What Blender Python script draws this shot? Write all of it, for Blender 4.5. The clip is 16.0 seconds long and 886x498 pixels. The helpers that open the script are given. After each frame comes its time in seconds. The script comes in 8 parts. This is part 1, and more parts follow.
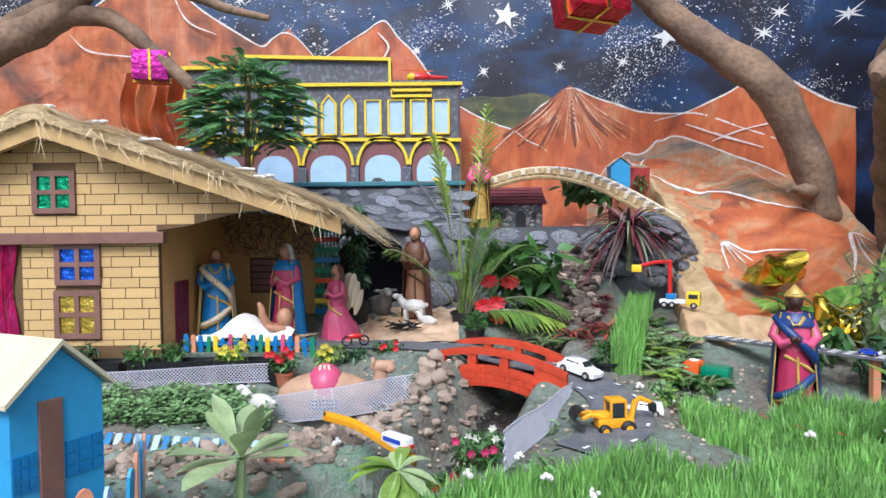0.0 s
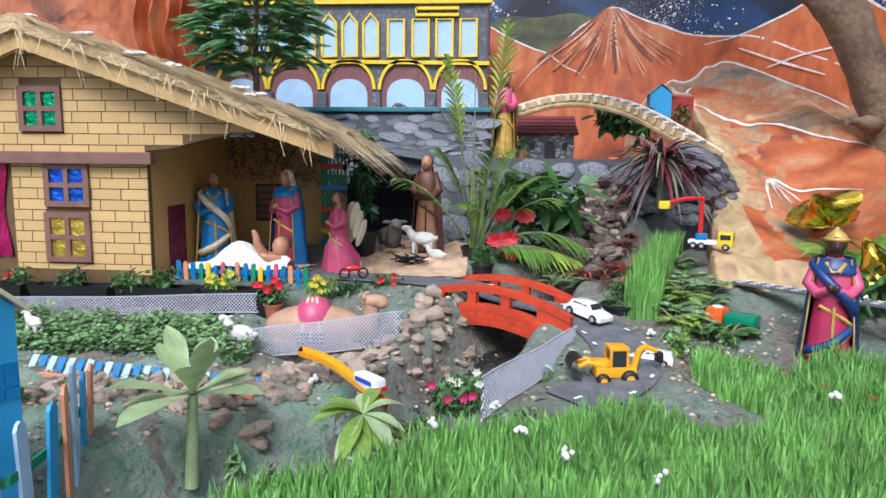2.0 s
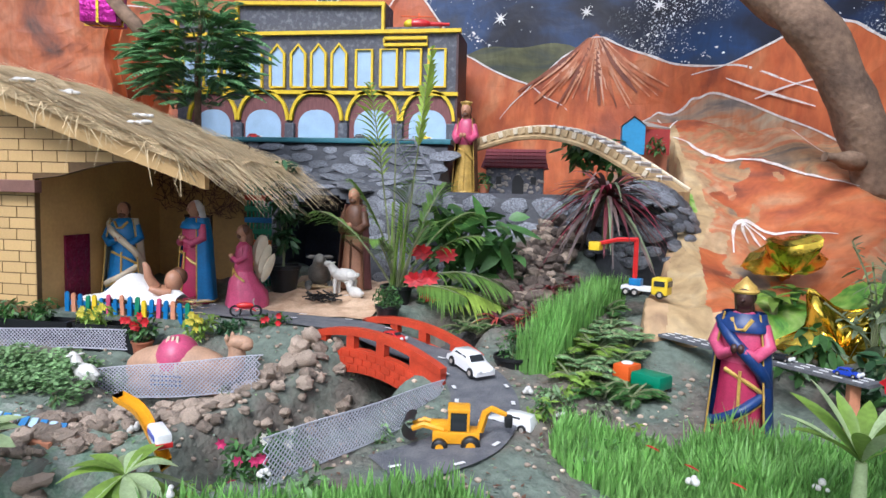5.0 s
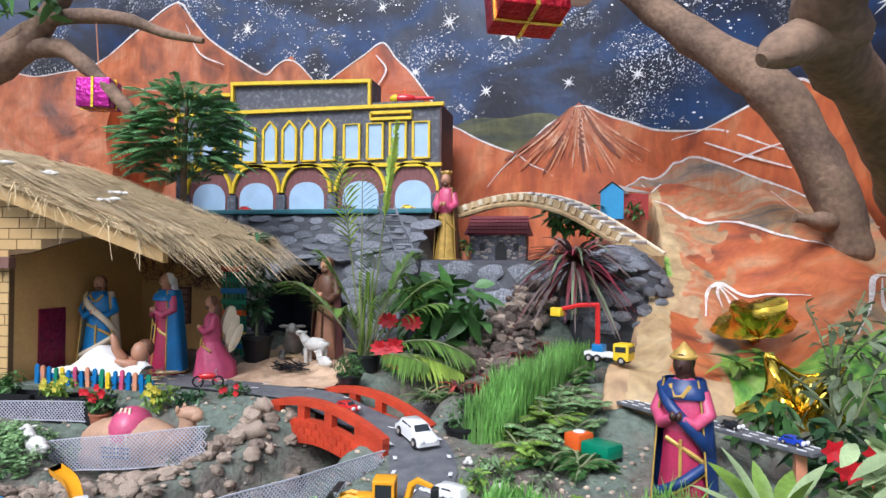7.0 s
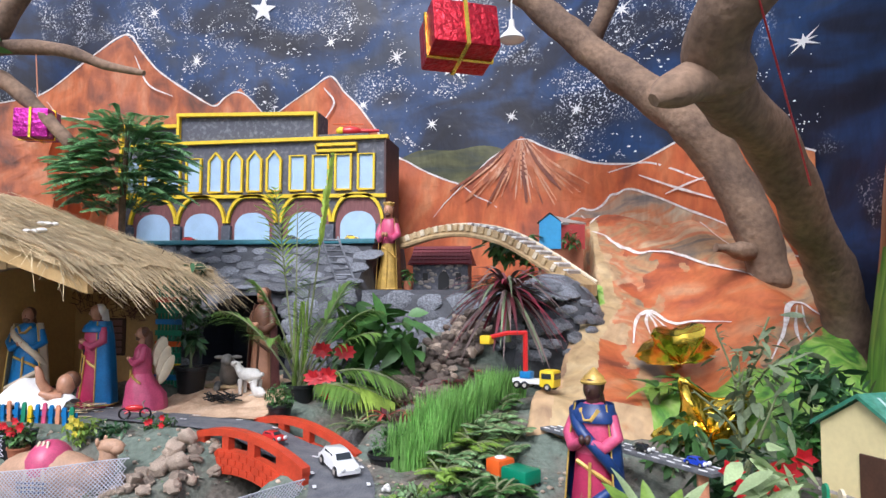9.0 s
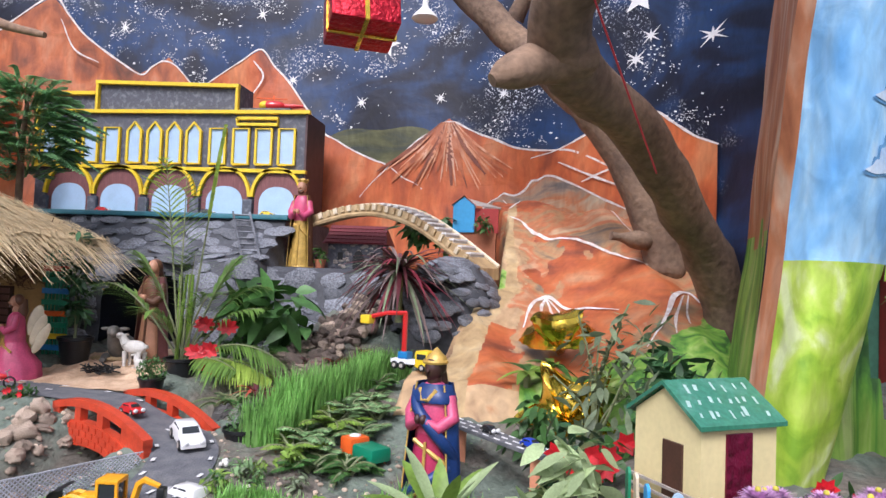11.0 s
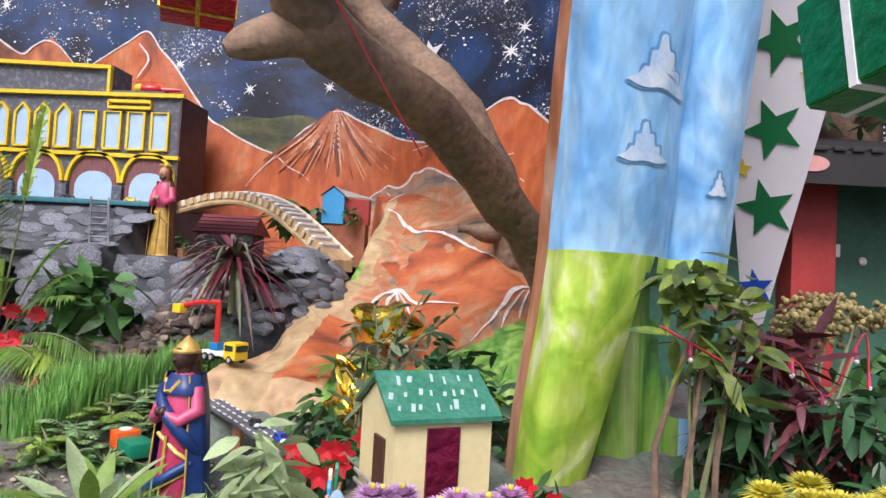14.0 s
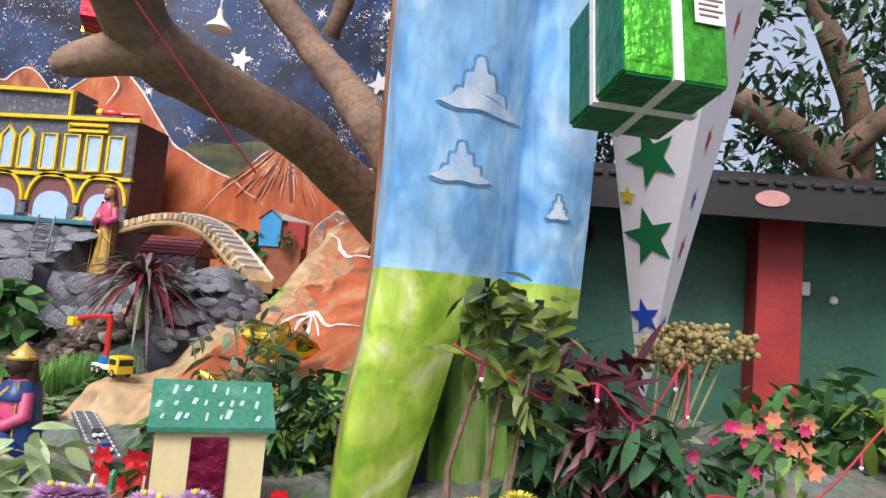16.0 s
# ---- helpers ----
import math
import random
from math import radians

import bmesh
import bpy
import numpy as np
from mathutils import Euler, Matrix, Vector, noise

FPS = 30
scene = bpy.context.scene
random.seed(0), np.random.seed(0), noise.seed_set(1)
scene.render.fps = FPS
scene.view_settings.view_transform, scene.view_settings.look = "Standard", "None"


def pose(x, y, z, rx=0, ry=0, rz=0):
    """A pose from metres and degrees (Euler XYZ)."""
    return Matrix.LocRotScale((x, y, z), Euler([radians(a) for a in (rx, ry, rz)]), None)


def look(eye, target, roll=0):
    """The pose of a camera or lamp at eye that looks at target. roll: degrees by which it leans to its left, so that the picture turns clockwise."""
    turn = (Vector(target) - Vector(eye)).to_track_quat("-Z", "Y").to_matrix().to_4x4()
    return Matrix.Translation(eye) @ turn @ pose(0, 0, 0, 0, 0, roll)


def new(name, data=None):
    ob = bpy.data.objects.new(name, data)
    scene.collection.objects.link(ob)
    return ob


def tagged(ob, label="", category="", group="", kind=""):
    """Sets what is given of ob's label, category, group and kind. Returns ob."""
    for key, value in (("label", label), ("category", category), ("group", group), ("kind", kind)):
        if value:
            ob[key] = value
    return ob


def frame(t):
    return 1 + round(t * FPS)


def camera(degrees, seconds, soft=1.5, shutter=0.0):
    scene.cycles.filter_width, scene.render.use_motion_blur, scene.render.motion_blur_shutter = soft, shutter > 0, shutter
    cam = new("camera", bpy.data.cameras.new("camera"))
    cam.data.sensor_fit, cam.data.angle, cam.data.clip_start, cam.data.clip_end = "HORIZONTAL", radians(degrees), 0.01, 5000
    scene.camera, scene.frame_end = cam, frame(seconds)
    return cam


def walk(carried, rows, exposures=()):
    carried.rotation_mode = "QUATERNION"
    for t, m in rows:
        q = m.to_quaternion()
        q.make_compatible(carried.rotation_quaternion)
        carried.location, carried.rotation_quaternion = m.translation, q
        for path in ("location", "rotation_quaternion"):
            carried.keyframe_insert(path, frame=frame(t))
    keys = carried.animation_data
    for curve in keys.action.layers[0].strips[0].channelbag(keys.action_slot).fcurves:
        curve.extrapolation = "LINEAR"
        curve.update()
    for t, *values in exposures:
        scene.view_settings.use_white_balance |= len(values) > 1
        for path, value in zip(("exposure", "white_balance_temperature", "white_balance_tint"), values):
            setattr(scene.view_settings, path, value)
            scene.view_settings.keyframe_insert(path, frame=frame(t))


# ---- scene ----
cam = camera(67.9, 16.0)
METRES, EYE, TILT, LEAN, TURN = 2.6, 1.4, -1.9, 0.6, 0.0
ROWS = [
    (0.0, 0.0, 0.0, 0.0, 0.0, 0.0, -0.0),
    (0.5, 0.0058, 0.007, -0.004, -2.09, -0.83, 0.29),
    (1.0, 0.0165, 0.0296, -0.0084, -1.33, -2.86, -1.13),
    (1.5, 0.0427, 0.0528, -0.005, 1.55, -4.82, -2.86),
    (2.0, 0.0617, 0.067, -0.0069, 4.48, -5.71, -1.33),
    (2.5, 0.1028, 0.0781, -0.0018, 8.34, -4.83, -0.02),
    (3.0, 0.1503, 0.0785, -0.0, 13.72, -4.17, -1.67),
    (3.5, 0.1789, 0.0908, -0.0032, 14.47, -4.52, -0.86),
    (4.0, 0.206, 0.1198, -0.0065, 12.64, -5.3, -1.53),
    (4.5, 0.2343, 0.1515, -0.002, 9.96, -4.39, -2.29),
    (7.0, 0.3514, 0.1675, 0.0083, 12.46, 2.63, -1.46),
    (7.5, 0.3671, 0.1634, 0.0081, 13.72, 3.65, -0.82),
    (8.0, 0.3742, 0.159, 0.0079, 13.63, 3.64, -1.39),
    (8.5, 0.3842, 0.1562, 0.0079, 11.76, 4.32, -2.35),
    (9.0, 0.402, 0.1589, 0.0077, 9.57, 5.32, -1.09),
    (9.5, 0.4274, 0.167, 0.0063, 7.77, 5.24, -1.56),
    (12.0, 0.5907, 0.1871, 0.0038, 8.22, 2.5, -3.87),
    (12.5, 0.6175, 0.1881, 0.0005, 8.6, 1.86, -4.09),
    (13.0, 0.6455, 0.1987, -0.0008, 6.3, 2.43, -3.49),
    (13.5, 0.6853, 0.2219, 0.0039, 5.52, 3.55, -3.98),
    (14.0, 0.721, 0.2389, 0.0065, 5.0, 4.18, -3.98),
    (14.5, 0.7501, 0.247, 0.0049, 5.02, 5.26, -3.72),
    (15.0, 0.8129, 0.2465, 0.0063, 7.9, 6.44, -5.59),
    (15.5, 0.8697, 0.2416, 0.0076, 8.97, 6.44, -5.84),
    (16.0, 0.9052, 0.256, 0.0069, 7.51, 6.92, -5.65),
]
EXPOSURES = [(0.0, 0.42, 5600, 9), (4.5, 0.34, 5600, 10), (7.5, 0.33, 5650, 11), (9.5, 0.42, 5750, 13), (12.5, 0.40, 5950, 18), (16.0, 0.43, 6100, 15)]
walk(cam, [(t, pose(0, 0, EYE, TILT, LEAN, TURN) @ pose(METRES * x, METRES * y, METRES * z, 90 + pitch, roll, yaw)) for t, x, y, z, yaw, pitch, roll in ROWS], EXPOSURES)

# ---- light: bright, veiled daylight under trees ----
world = bpy.data.worlds.new("sky")
scene.world = world
world.use_nodes = True
wn = world.node_tree.nodes
sky = wn.new("ShaderNodeTexSky")
sky.sky_type, sky.sun_disc = "NISHITA", False
sky.sun_elevation, sky.sun_rotation = radians(48), radians(192)
sky.air_density, sky.dust_density, sky.ozone_density = 0.7, 8.0, 1.0
wn["Background"].inputs[1].default_value = 0.132
veil = wn.new("ShaderNodeMix")  # thin bright cloud over the whole sky
veil.data_type = "RGBA"
veil.inputs[0].default_value = 0.45
veil.inputs[7].default_value = (5.2, 5.5, 5.9, 1)
world.node_tree.links.new(sky.outputs[0], veil.inputs[6])
world.node_tree.links.new(veil.outputs[2], wn["Background"].inputs[0])
sun = new("sun", bpy.data.lights.new("sun", "SUN"))
sun.data.energy, sun.data.angle, sun.data.color = 2.2, radians(24), (1.0, 0.97, 0.93)
sun.matrix_world = look((-1.2, -3.7, 8.0), (0.0, 2.5, 1.0))


# ---- materials ----
def mat(name, base, rough=0.6, vary=0.25, scale=12.0, bump=0.0, bscale=None, other=None, metal=0.0, streak=None, spread=(0.35, 0.65), coat=0.0, per_piece=0.0, thin=0.0):
    """Base colour broken up at two scales; other: a second colour that shows in patches."""
    m = bpy.data.materials.new(name)
    m.use_nodes = True
    nt = m.node_tree
    n, l = nt.nodes, nt.links
    b = n["Principled BSDF"]
    tc = n.new("ShaderNodeTexCoord")
    mp = n.new("ShaderNodeMapping")
    if streak:
        mp.inputs["Scale"].default_value = streak
    l.new(tc.outputs["Object"], mp.inputs[0])
    big = n.new("ShaderNodeTexNoise")
    big.inputs["Scale"].default_value, big.inputs["Detail"].default_value = scale, 5
    fine = n.new("ShaderNodeTexNoise")
    fine.inputs["Scale"].default_value, fine.inputs["Detail"].default_value = scale * 9, 3
    l.new(mp.outputs[0], big.inputs[0])
    l.new(mp.outputs[0], fine.inputs[0])
    ramp = n.new("ShaderNodeValToRGB")
    dark = tuple(c * (1 - vary) for c in base)
    ramp.color_ramp.elements[0].position, ramp.color_ramp.elements[1].position = spread
    ramp.color_ramp.elements[0].color = (*(other or dark), 1)
    ramp.color_ramp.elements[1].color = (*base, 1)
    l.new(big.outputs["Fac"], ramp.inputs[0])
    mix = n.new("ShaderNodeMix")
    mix.data_type, mix.blend_type = "RGBA", "MULTIPLY"
    mix.inputs[0].default_value = min(1.0, vary * 1.6)
    fr = n.new("ShaderNodeValToRGB")
    fr.color_ramp.elements[0].position, fr.color_ramp.elements[1].position = 0.3, 0.7
    fr.color_ramp.elements[0].color, fr.color_ramp.elements[1].color = (0.6, 0.6, 0.6, 1), (1.15, 1.15, 1.15, 1)
    l.new(fine.outputs["Fac"], fr.inputs[0])
    l.new(ramp.outputs[0], mix.inputs[6])
    l.new(fr.outputs[0], mix.inputs[7])
    last = mix.outputs[2]
    if per_piece:
        info = n.new("ShaderNodeObjectInfo")
        geo = n.new("ShaderNodeNewGeometry")
        add = n.new("ShaderNodeMath")
        add.operation = "ADD"
        l.new(info.outputs["Random"], add.inputs[0])
        l.new(geo.outputs["Random Per Island"], add.inputs[1])
        fra = n.new("ShaderNodeMath")
        fra.operation = "FRACT"
        l.new(add.outputs[0], fra.inputs[0])
        rng = n.new("ShaderNodeMapRange")
        rng.inputs[3].default_value, rng.inputs[4].default_value = 1 - per_piece, 1 + per_piece
        l.new(fra.outputs[0], rng.inputs[0])
        hsv = n.new("ShaderNodeHueSaturation")
        l.new(rng.outputs[0], hsv.inputs["Value"])
        l.new(last, hsv.inputs["Color"])
        last = hsv.outputs[0]
    l.new(last, b.inputs["Base Color"])
    b.inputs["Roughness"].default_value, b.inputs["Metallic"].default_value = rough, metal
    if coat:
        b.inputs["Coat Weight"].default_value, b.inputs["Coat Roughness"].default_value = coat, 0.12
    if bump:
        bn = n.new("ShaderNodeBump")
        bn.inputs["Strength"].default_value, bn.inputs["Distance"].default_value = bump, 0.01
        src = big
        if bscale:
            src = n.new("ShaderNodeTexNoise")
            src.inputs["Scale"].default_value, src.inputs["Detail"].default_value = bscale, 6
            l.new(mp.outputs[0], src.inputs[0])
        l.new(src.outputs["Fac"], bn.inputs["Height"])
        l.new(bn.outputs[0], b.inputs["Normal"])
    if thin:
        tr = n.new("ShaderNodeBsdfTranslucent")
        l.new(last, tr.inputs[0])
        sh = n.new("ShaderNodeMixShader")
        sh.inputs[0].default_value = thin
        l.new(b.outputs[0], sh.inputs[1])
        l.new(tr.outputs[0], sh.inputs[2])
        l.new(sh.outputs[0], n["Material Output"].inputs[0])
    return m


def brushed(name, cols, scale=2.0, streak=(1, 1, 1), rough=0.5, bump=0.3, bscale=14, flecks=None, turn=0.0):
    """Hand-painted cloth: tones brushed into one another, with fine bristle marks; flecks: dry-brushed white in patches."""
    m = bpy.data.materials.new(name)
    m.use_nodes = True
    n, l = m.node_tree.nodes, m.node_tree.links
    b = n["Principled BSDF"]
    tc, mp = n.new("ShaderNodeTexCoord"), n.new("ShaderNodeMapping")
    mp.inputs["Scale"].default_value = streak
    mp.inputs["Rotation"].default_value = (0, radians(turn), 0)
    l.new(tc.outputs["Object"], mp.inputs[0])

    def cloud_noise(sc, detail, warp, vec):
        t = n.new("ShaderNodeTexNoise")
        t.inputs["Scale"].default_value, t.inputs["Detail"].default_value, t.inputs["Distortion"].default_value = sc, detail, warp
        l.new(vec, t.inputs[0])
        return t.outputs["Fac"]

    def ramp_of(src, stops):
        r = n.new("ShaderNodeValToRGB")
        while len(r.color_ramp.elements) < len(stops):
            r.color_ramp.elements.new(0.5)
        for e, (p, c) in zip(r.color_ramp.elements, stops):
            e.position, e.color = p, (*c, 1)
        l.new(src, r.inputs[0])
        return r.outputs[0]

    def blend(kind, fac, a, c):
        x = n.new("ShaderNodeMix")
        x.data_type, x.blend_type = "RGBA", kind
        if isinstance(fac, float):
            x.inputs[0].default_value = fac
        else:
            l.new(fac, x.inputs[0])
        l.new(a, x.inputs[6])
        if isinstance(c, tuple):
            x.inputs[7].default_value = (*c, 1)
        else:
            l.new(c, x.inputs[7])
        return x.outputs[2]

    k = len(cols)
    last = ramp_of(cloud_noise(scale, 5, 1.4, mp.outputs[0]), [(0.32 + 0.36 * i / (k - 1), c) for i, c in enumerate(cols)])
    bristle = n.new("ShaderNodeMapping")
    bristle.inputs["Scale"].default_value = (1.0, 1.0, 0.35)
    bristle.inputs["Rotation"].default_value = (0, radians(turn + 35), 0)
    l.new(tc.outputs["Object"], bristle.inputs[0])
    last = blend("MULTIPLY", 0.55, last, ramp_of(cloud_noise(26, 4, 0.6, bristle.outputs[0]), [(0.3, (0.6, 0.6, 0.62)), (0.7, (1.25, 1.25, 1.22))]))
    if flecks:
        patch = ramp_of(cloud_noise(flecks[0], 3, 0.5, tc.outputs["Object"]), [(flecks[1], (0, 0, 0)), (flecks[1] + 0.09, (1, 1, 1))])
        dab = ramp_of(cloud_noise(flecks[2], 3, 0.3, tc.outputs["Object"]), [(flecks[3], (0, 0, 0)), (flecks[3] + 0.035, (1, 1, 1))])
        last = blend("MIX", blend("MULTIPLY", 1.0, patch, dab), last, (0.72, 0.74, 0.78))
    l.new(last, b.inputs["Base Color"])
    b.inputs["Roughness"].default_value = rough
    bn = n.new("ShaderNodeBump")
    bn.inputs["Strength"].default_value, bn.inputs["Distance"].default_value = bump, 0.012
    l.new(cloud_noise(bscale, 5, 0.4, tc.outputs["Object"]), bn.inputs["Height"])
    l.new(bn.outputs[0], b.inputs["Normal"])
    return m


M = {
    "soil": mat("soil", (0.165, 0.145, 0.12), 0.95, 0.5, 5, 1.0, 55, other=(0.15, 0.185, 0.15), spread=(0.42, 0.58)),
    "moss": mat("moss", (0.15, 0.24, 0.165), 0.95, 0.4, 20, 0.9, 70, other=(0.26, 0.29, 0.25)),
    "earth": mat("earth", (0.12, 0.105, 0.085), 0.95, 0.3, 1.5, 0.3, 20),
    "sand": mat("sand", (0.7, 0.5, 0.34), 0.95, 0.25, 18, 0.6, 120, other=(0.5, 0.32, 0.2)),
    "road": mat("road", (0.10, 0.105, 0.12), 0.85, 0.3, 25, 0.4, 150, other=(0.16, 0.16, 0.17)),
    "white": mat("white_paint", (0.8, 0.8, 0.8), 0.5, 0.1, 30),
    "night": brushed("night_sky_paint", [(0.006, 0.007, 0.014), (0.011, 0.016, 0.038), (0.016, 0.048, 0.14), (0.036, 0.046, 0.075)], 1.1, (1, 1, 1.5), 0.42, 0.5, 7, (1.7, 0.55, 85, 0.575)),
    "orange": brushed("orange_mountain_paint", [(0.24, 0.055, 0.022), (0.42, 0.092, 0.027), (0.51, 0.13, 0.04), (0.55, 0.2, 0.08)], 2.0, (1.6, 1, 0.8), 0.5, 0.45, 9, None, 28),
    "rust_dark": mat("dark_rust_paint", (0.26, 0.075, 0.035), 0.5, 0.4, 8, 0.3, 20, other=(0.17, 0.05, 0.03)),
    "rust": brushed("rust_mountain_paint", [(0.13, 0.05, 0.03), (0.30, 0.085, 0.035), (0.46, 0.13, 0.045), (0.5, 0.2, 0.1)], 2.4, (1.2, 1, 1.2), 0.5, 0.8, 7, None, -30),
    "greyhill": brushed("grey_hill_paint", [(0.16, 0.14, 0.13), (0.33, 0.24, 0.17), (0.45, 0.17, 0.07), (0.45, 0.36, 0.25)], 3.0, (0.8, 1, 2.2), 0.55, 0.3, 10),
    "fan_light": brushed("pale_orange_paint", [(0.46, 0.13, 0.05), (0.6, 0.27, 0.14), (0.68, 0.42, 0.3)], 8, (1, 1, 0.5)),
    "olive": brushed("olive_paint", [(0.016, 0.025, 0.035), (0.07, 0.075, 0.028), (0.13, 0.13, 0.055)], 2.5, (1, 1, 2.5)),
    "snow": mat("snow_paint", (0.8, 0.78, 0.76), 0.5, 0.15, 40, other=(0.6, 0.5, 0.45)),
    "hill_orange": brushed("orange_hill_cloth", [(0.18, 0.05, 0.025), (0.38, 0.09, 0.03), (0.46, 0.13, 0.04), (0.46, 0.22, 0.11)], 2.6, (1, 1, 2), 0.55, 0.4, 12),
    "mud": mat("wet_mud", (0.035, 0.03, 0.027), 0.35, 0.4, 15, 0.8, 50),
    "hill_mid": brushed("tan_hill_cloth", [(0.15, 0.12, 0.095), (0.36, 0.22, 0.11), (0.45, 0.15, 0.06), (0.46, 0.33, 0.2)], 3.5, (1, 1, 2), 0.6, 0.4, 12),
    "cloth": brushed("brown_cloth", [(0.26, 0.16, 0.09), (0.41, 0.27, 0.145), (0.48, 0.33, 0.185), (0.45, 0.22, 0.10)], 3.0, (1.4, 0.8, 1), 0.75, 0.6, 12),
    "rock_dark": mat("dark_rock", (0.22, 0.165, 0.13), 0.85, 0.4, 14, 0.6, 60, other=(0.10, 0.08, 0.07), per_piece=0.45),
    "cloth_path": brushed("sand_paint", [(0.34, 0.23, 0.115), (0.44, 0.31, 0.155), (0.49, 0.37, 0.21)], 5.0, (1, 1, 1), 0.7, 0.3, 40),
    "stonewall": mat("stone_cloth", (0.085, 0.09, 0.105), 0.7, 0.4, 8, 0.5, 30),
    "stone": mat("stone_paint", (0.26, 0.275, 0.31), 0.6, 0.4, 9, 0.4, 40, other=(0.08, 0.085, 0.1), per_piece=0.35),
    "rock": mat("rock", (0.55, 0.43, 0.33), 0.85, 0.4, 14, 0.6, 60, other=(0.34, 0.27, 0.215), per_piece=0.4),
    "board": mat("brick_board", (0.58, 0.38, 0.16), 0.6, 0.12, 10),
    "joint": mat("brick_joint_paint", (0.14, 0.08, 0.03), 0.7, 0.2, 30),
    "brick": mat("painted_brick", (0.60, 0.40, 0.17), 0.6, 0.12, 14, per_piece=0.06),
    "inner": mat("ochre_board", (0.56, 0.34, 0.12), 0.6, 0.15, 8),
    "brown": mat("brown_wood_paint", (0.22, 0.11, 0.085), 0.5, 0.2, 20),
    "darkbrown": mat("dark_brown_board", (0.08, 0.035, 0.02), 0.6, 0.3, 20),
    "thatch": mat("thatch", (0.62, 0.47, 0.27), 0.9, 0.35, 25, 0.7, 90, other=(0.45, 0.32, 0.17), streak=(0.35, 1.5, 1)),
    "straw": mat("straw", (0.68, 0.53, 0.31), 0.8, 0.3, 10, per_piece=0.3),
    "foil_green": mat("green_foil", (0.03, 0.42, 0.2), 0.22, 0.3, 30, 1.0, 40, metal=0.8),
    "foil_blue": mat("blue_foil", (0.03, 0.14, 0.75), 0.22, 0.3, 30, 1.0, 40, metal=0.7),
    "foil_yellow": mat("yellow_foil", (0.7, 0.5, 0.08), 0.25, 0.3, 30, 1.0, 40, metal=0.7),
    "foil_pink": mat("pink_foil", (0.65, 0.03, 0.2), 0.28, 0.35, 25, 1.0, 30, metal=0.6, streak=(2.5, 1, 0.7)),
    "foil_wine": mat("wine_foil", (0.22, 0.01, 0.05), 0.3, 0.3, 25, 1.0, 40, metal=0.5),
    "foil_red": mat("red_foil", (0.55, 0.012, 0.03), 0.28, 0.35, 25, 1.0, 45, metal=0.6),
    "foil_magenta": mat("magenta_foil", (0.5, 0.02, 0.3), 0.28, 0.35, 25, 1.0, 45, metal=0.6),
    "foil_gold": mat("gold_foil", (0.85, 0.6, 0.08), 0.16, 0.2, 8, 1.0, 14, metal=1.0),
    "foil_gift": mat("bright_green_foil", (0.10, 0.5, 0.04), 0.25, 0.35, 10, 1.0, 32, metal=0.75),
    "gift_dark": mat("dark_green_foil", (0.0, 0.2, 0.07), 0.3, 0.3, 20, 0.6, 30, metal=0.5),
    "yellow": mat("yellow_paint", (0.85, 0.6, 0.02), 0.45, 0.15, 30),
    "pal_stone": mat("palace_stone_paper", (0.09, 0.095, 0.12), 0.6, 0.5, 40, 0.2, 60, other=(0.2, 0.21, 0.24), spread=(0.3, 0.5)),
    "pal_dark": mat("palace_side_board", (0.10, 0.05, 0.05), 0.6, 0.3, 20),
    "pane": mat("pale_blue_paper", (0.42, 0.58, 0.78), 0.55, 0.1, 15),
    "curtain": mat("curtain_paint", (0.24, 0.09, 0.09), 0.6, 0.3, 30, streak=(4, 1, 0.5)),
    "ledge": mat("teal_ledge", (0.05, 0.2, 0.25), 0.5, 0.2, 20),
    "bridge": mat("red_bridge_paint", (0.60, 0.062, 0.022), 0.45, 0.25, 20, 0.1, 40),
    "bridge_joint": mat("bridge_joint", (0.2, 0.02, 0.01), 0.6, 0.2, 20),
    "grass": mat("grass_blade", (0.28, 0.56, 0.14), 0.5, 0.3, 8, per_piece=0.35, thin=0.3),
    "leaf": mat("leaf", (0.075, 0.19, 0.045), 0.45, 0.3, 12, per_piece=0.4, thin=0.2),
    "leaf_lime": mat("lime_leaf", (0.27, 0.43, 0.07), 0.45, 0.3, 12, per_piece=0.3, thin=0.3),
    "leaf_pale": mat("pale_leaf", (0.46, 0.58, 0.30), 0.45, 0.25, 25, per_piece=0.15, thin=0.25),
    "leaf_palm": mat("palm_leaf", (0.42, 0.58, 0.10), 0.45, 0.25, 12, per_piece=0.25, thin=0.35),
    "leaf_frond": mat("frond_leaf", (0.17, 0.31, 0.06), 0.45, 0.3, 12, per_piece=0.35, thin=0.3),
    "leaf_cordy": mat("grey_wine_leaf", (0.17, 0.12, 0.11), 0.45, 0.4, 15, per_piece=0.5, thin=0.1),
    "leaf_croton": mat("croton_leaf", (0.22, 0.28, 0.045), 0.35, 0.4, 22, per_piece=0.4, thin=0.2, other=(0.06, 0.11, 0.03)),
    "leaf_dark": mat("dark_leaf", (0.045, 0.12, 0.045), 0.4, 0.3, 12, per_piece=0.4, thin=0.15),
    "leaf_wine": mat("wine_leaf", (0.15, 0.035, 0.045), 0.4, 0.35, 15, per_piece=0.5, thin=0.15),
    "leaf_crimson": mat("crimson_leaf", (0.32, 0.04, 0.07), 0.4, 0.35, 15, per_piece=0.4, thin=0.15),
    "leaf_herb": mat("herb_leaf", (0.24, 0.4, 0.17), 0.5, 0.3, 15, per_piece=0.45, thin=0.2),
    "leaf_pine": mat("pine_leaf", (0.24, 0.46, 0.2), 0.45, 0.3, 6, other=(0.15, 0.33, 0.14), per_piece=0.4, thin=0.35),
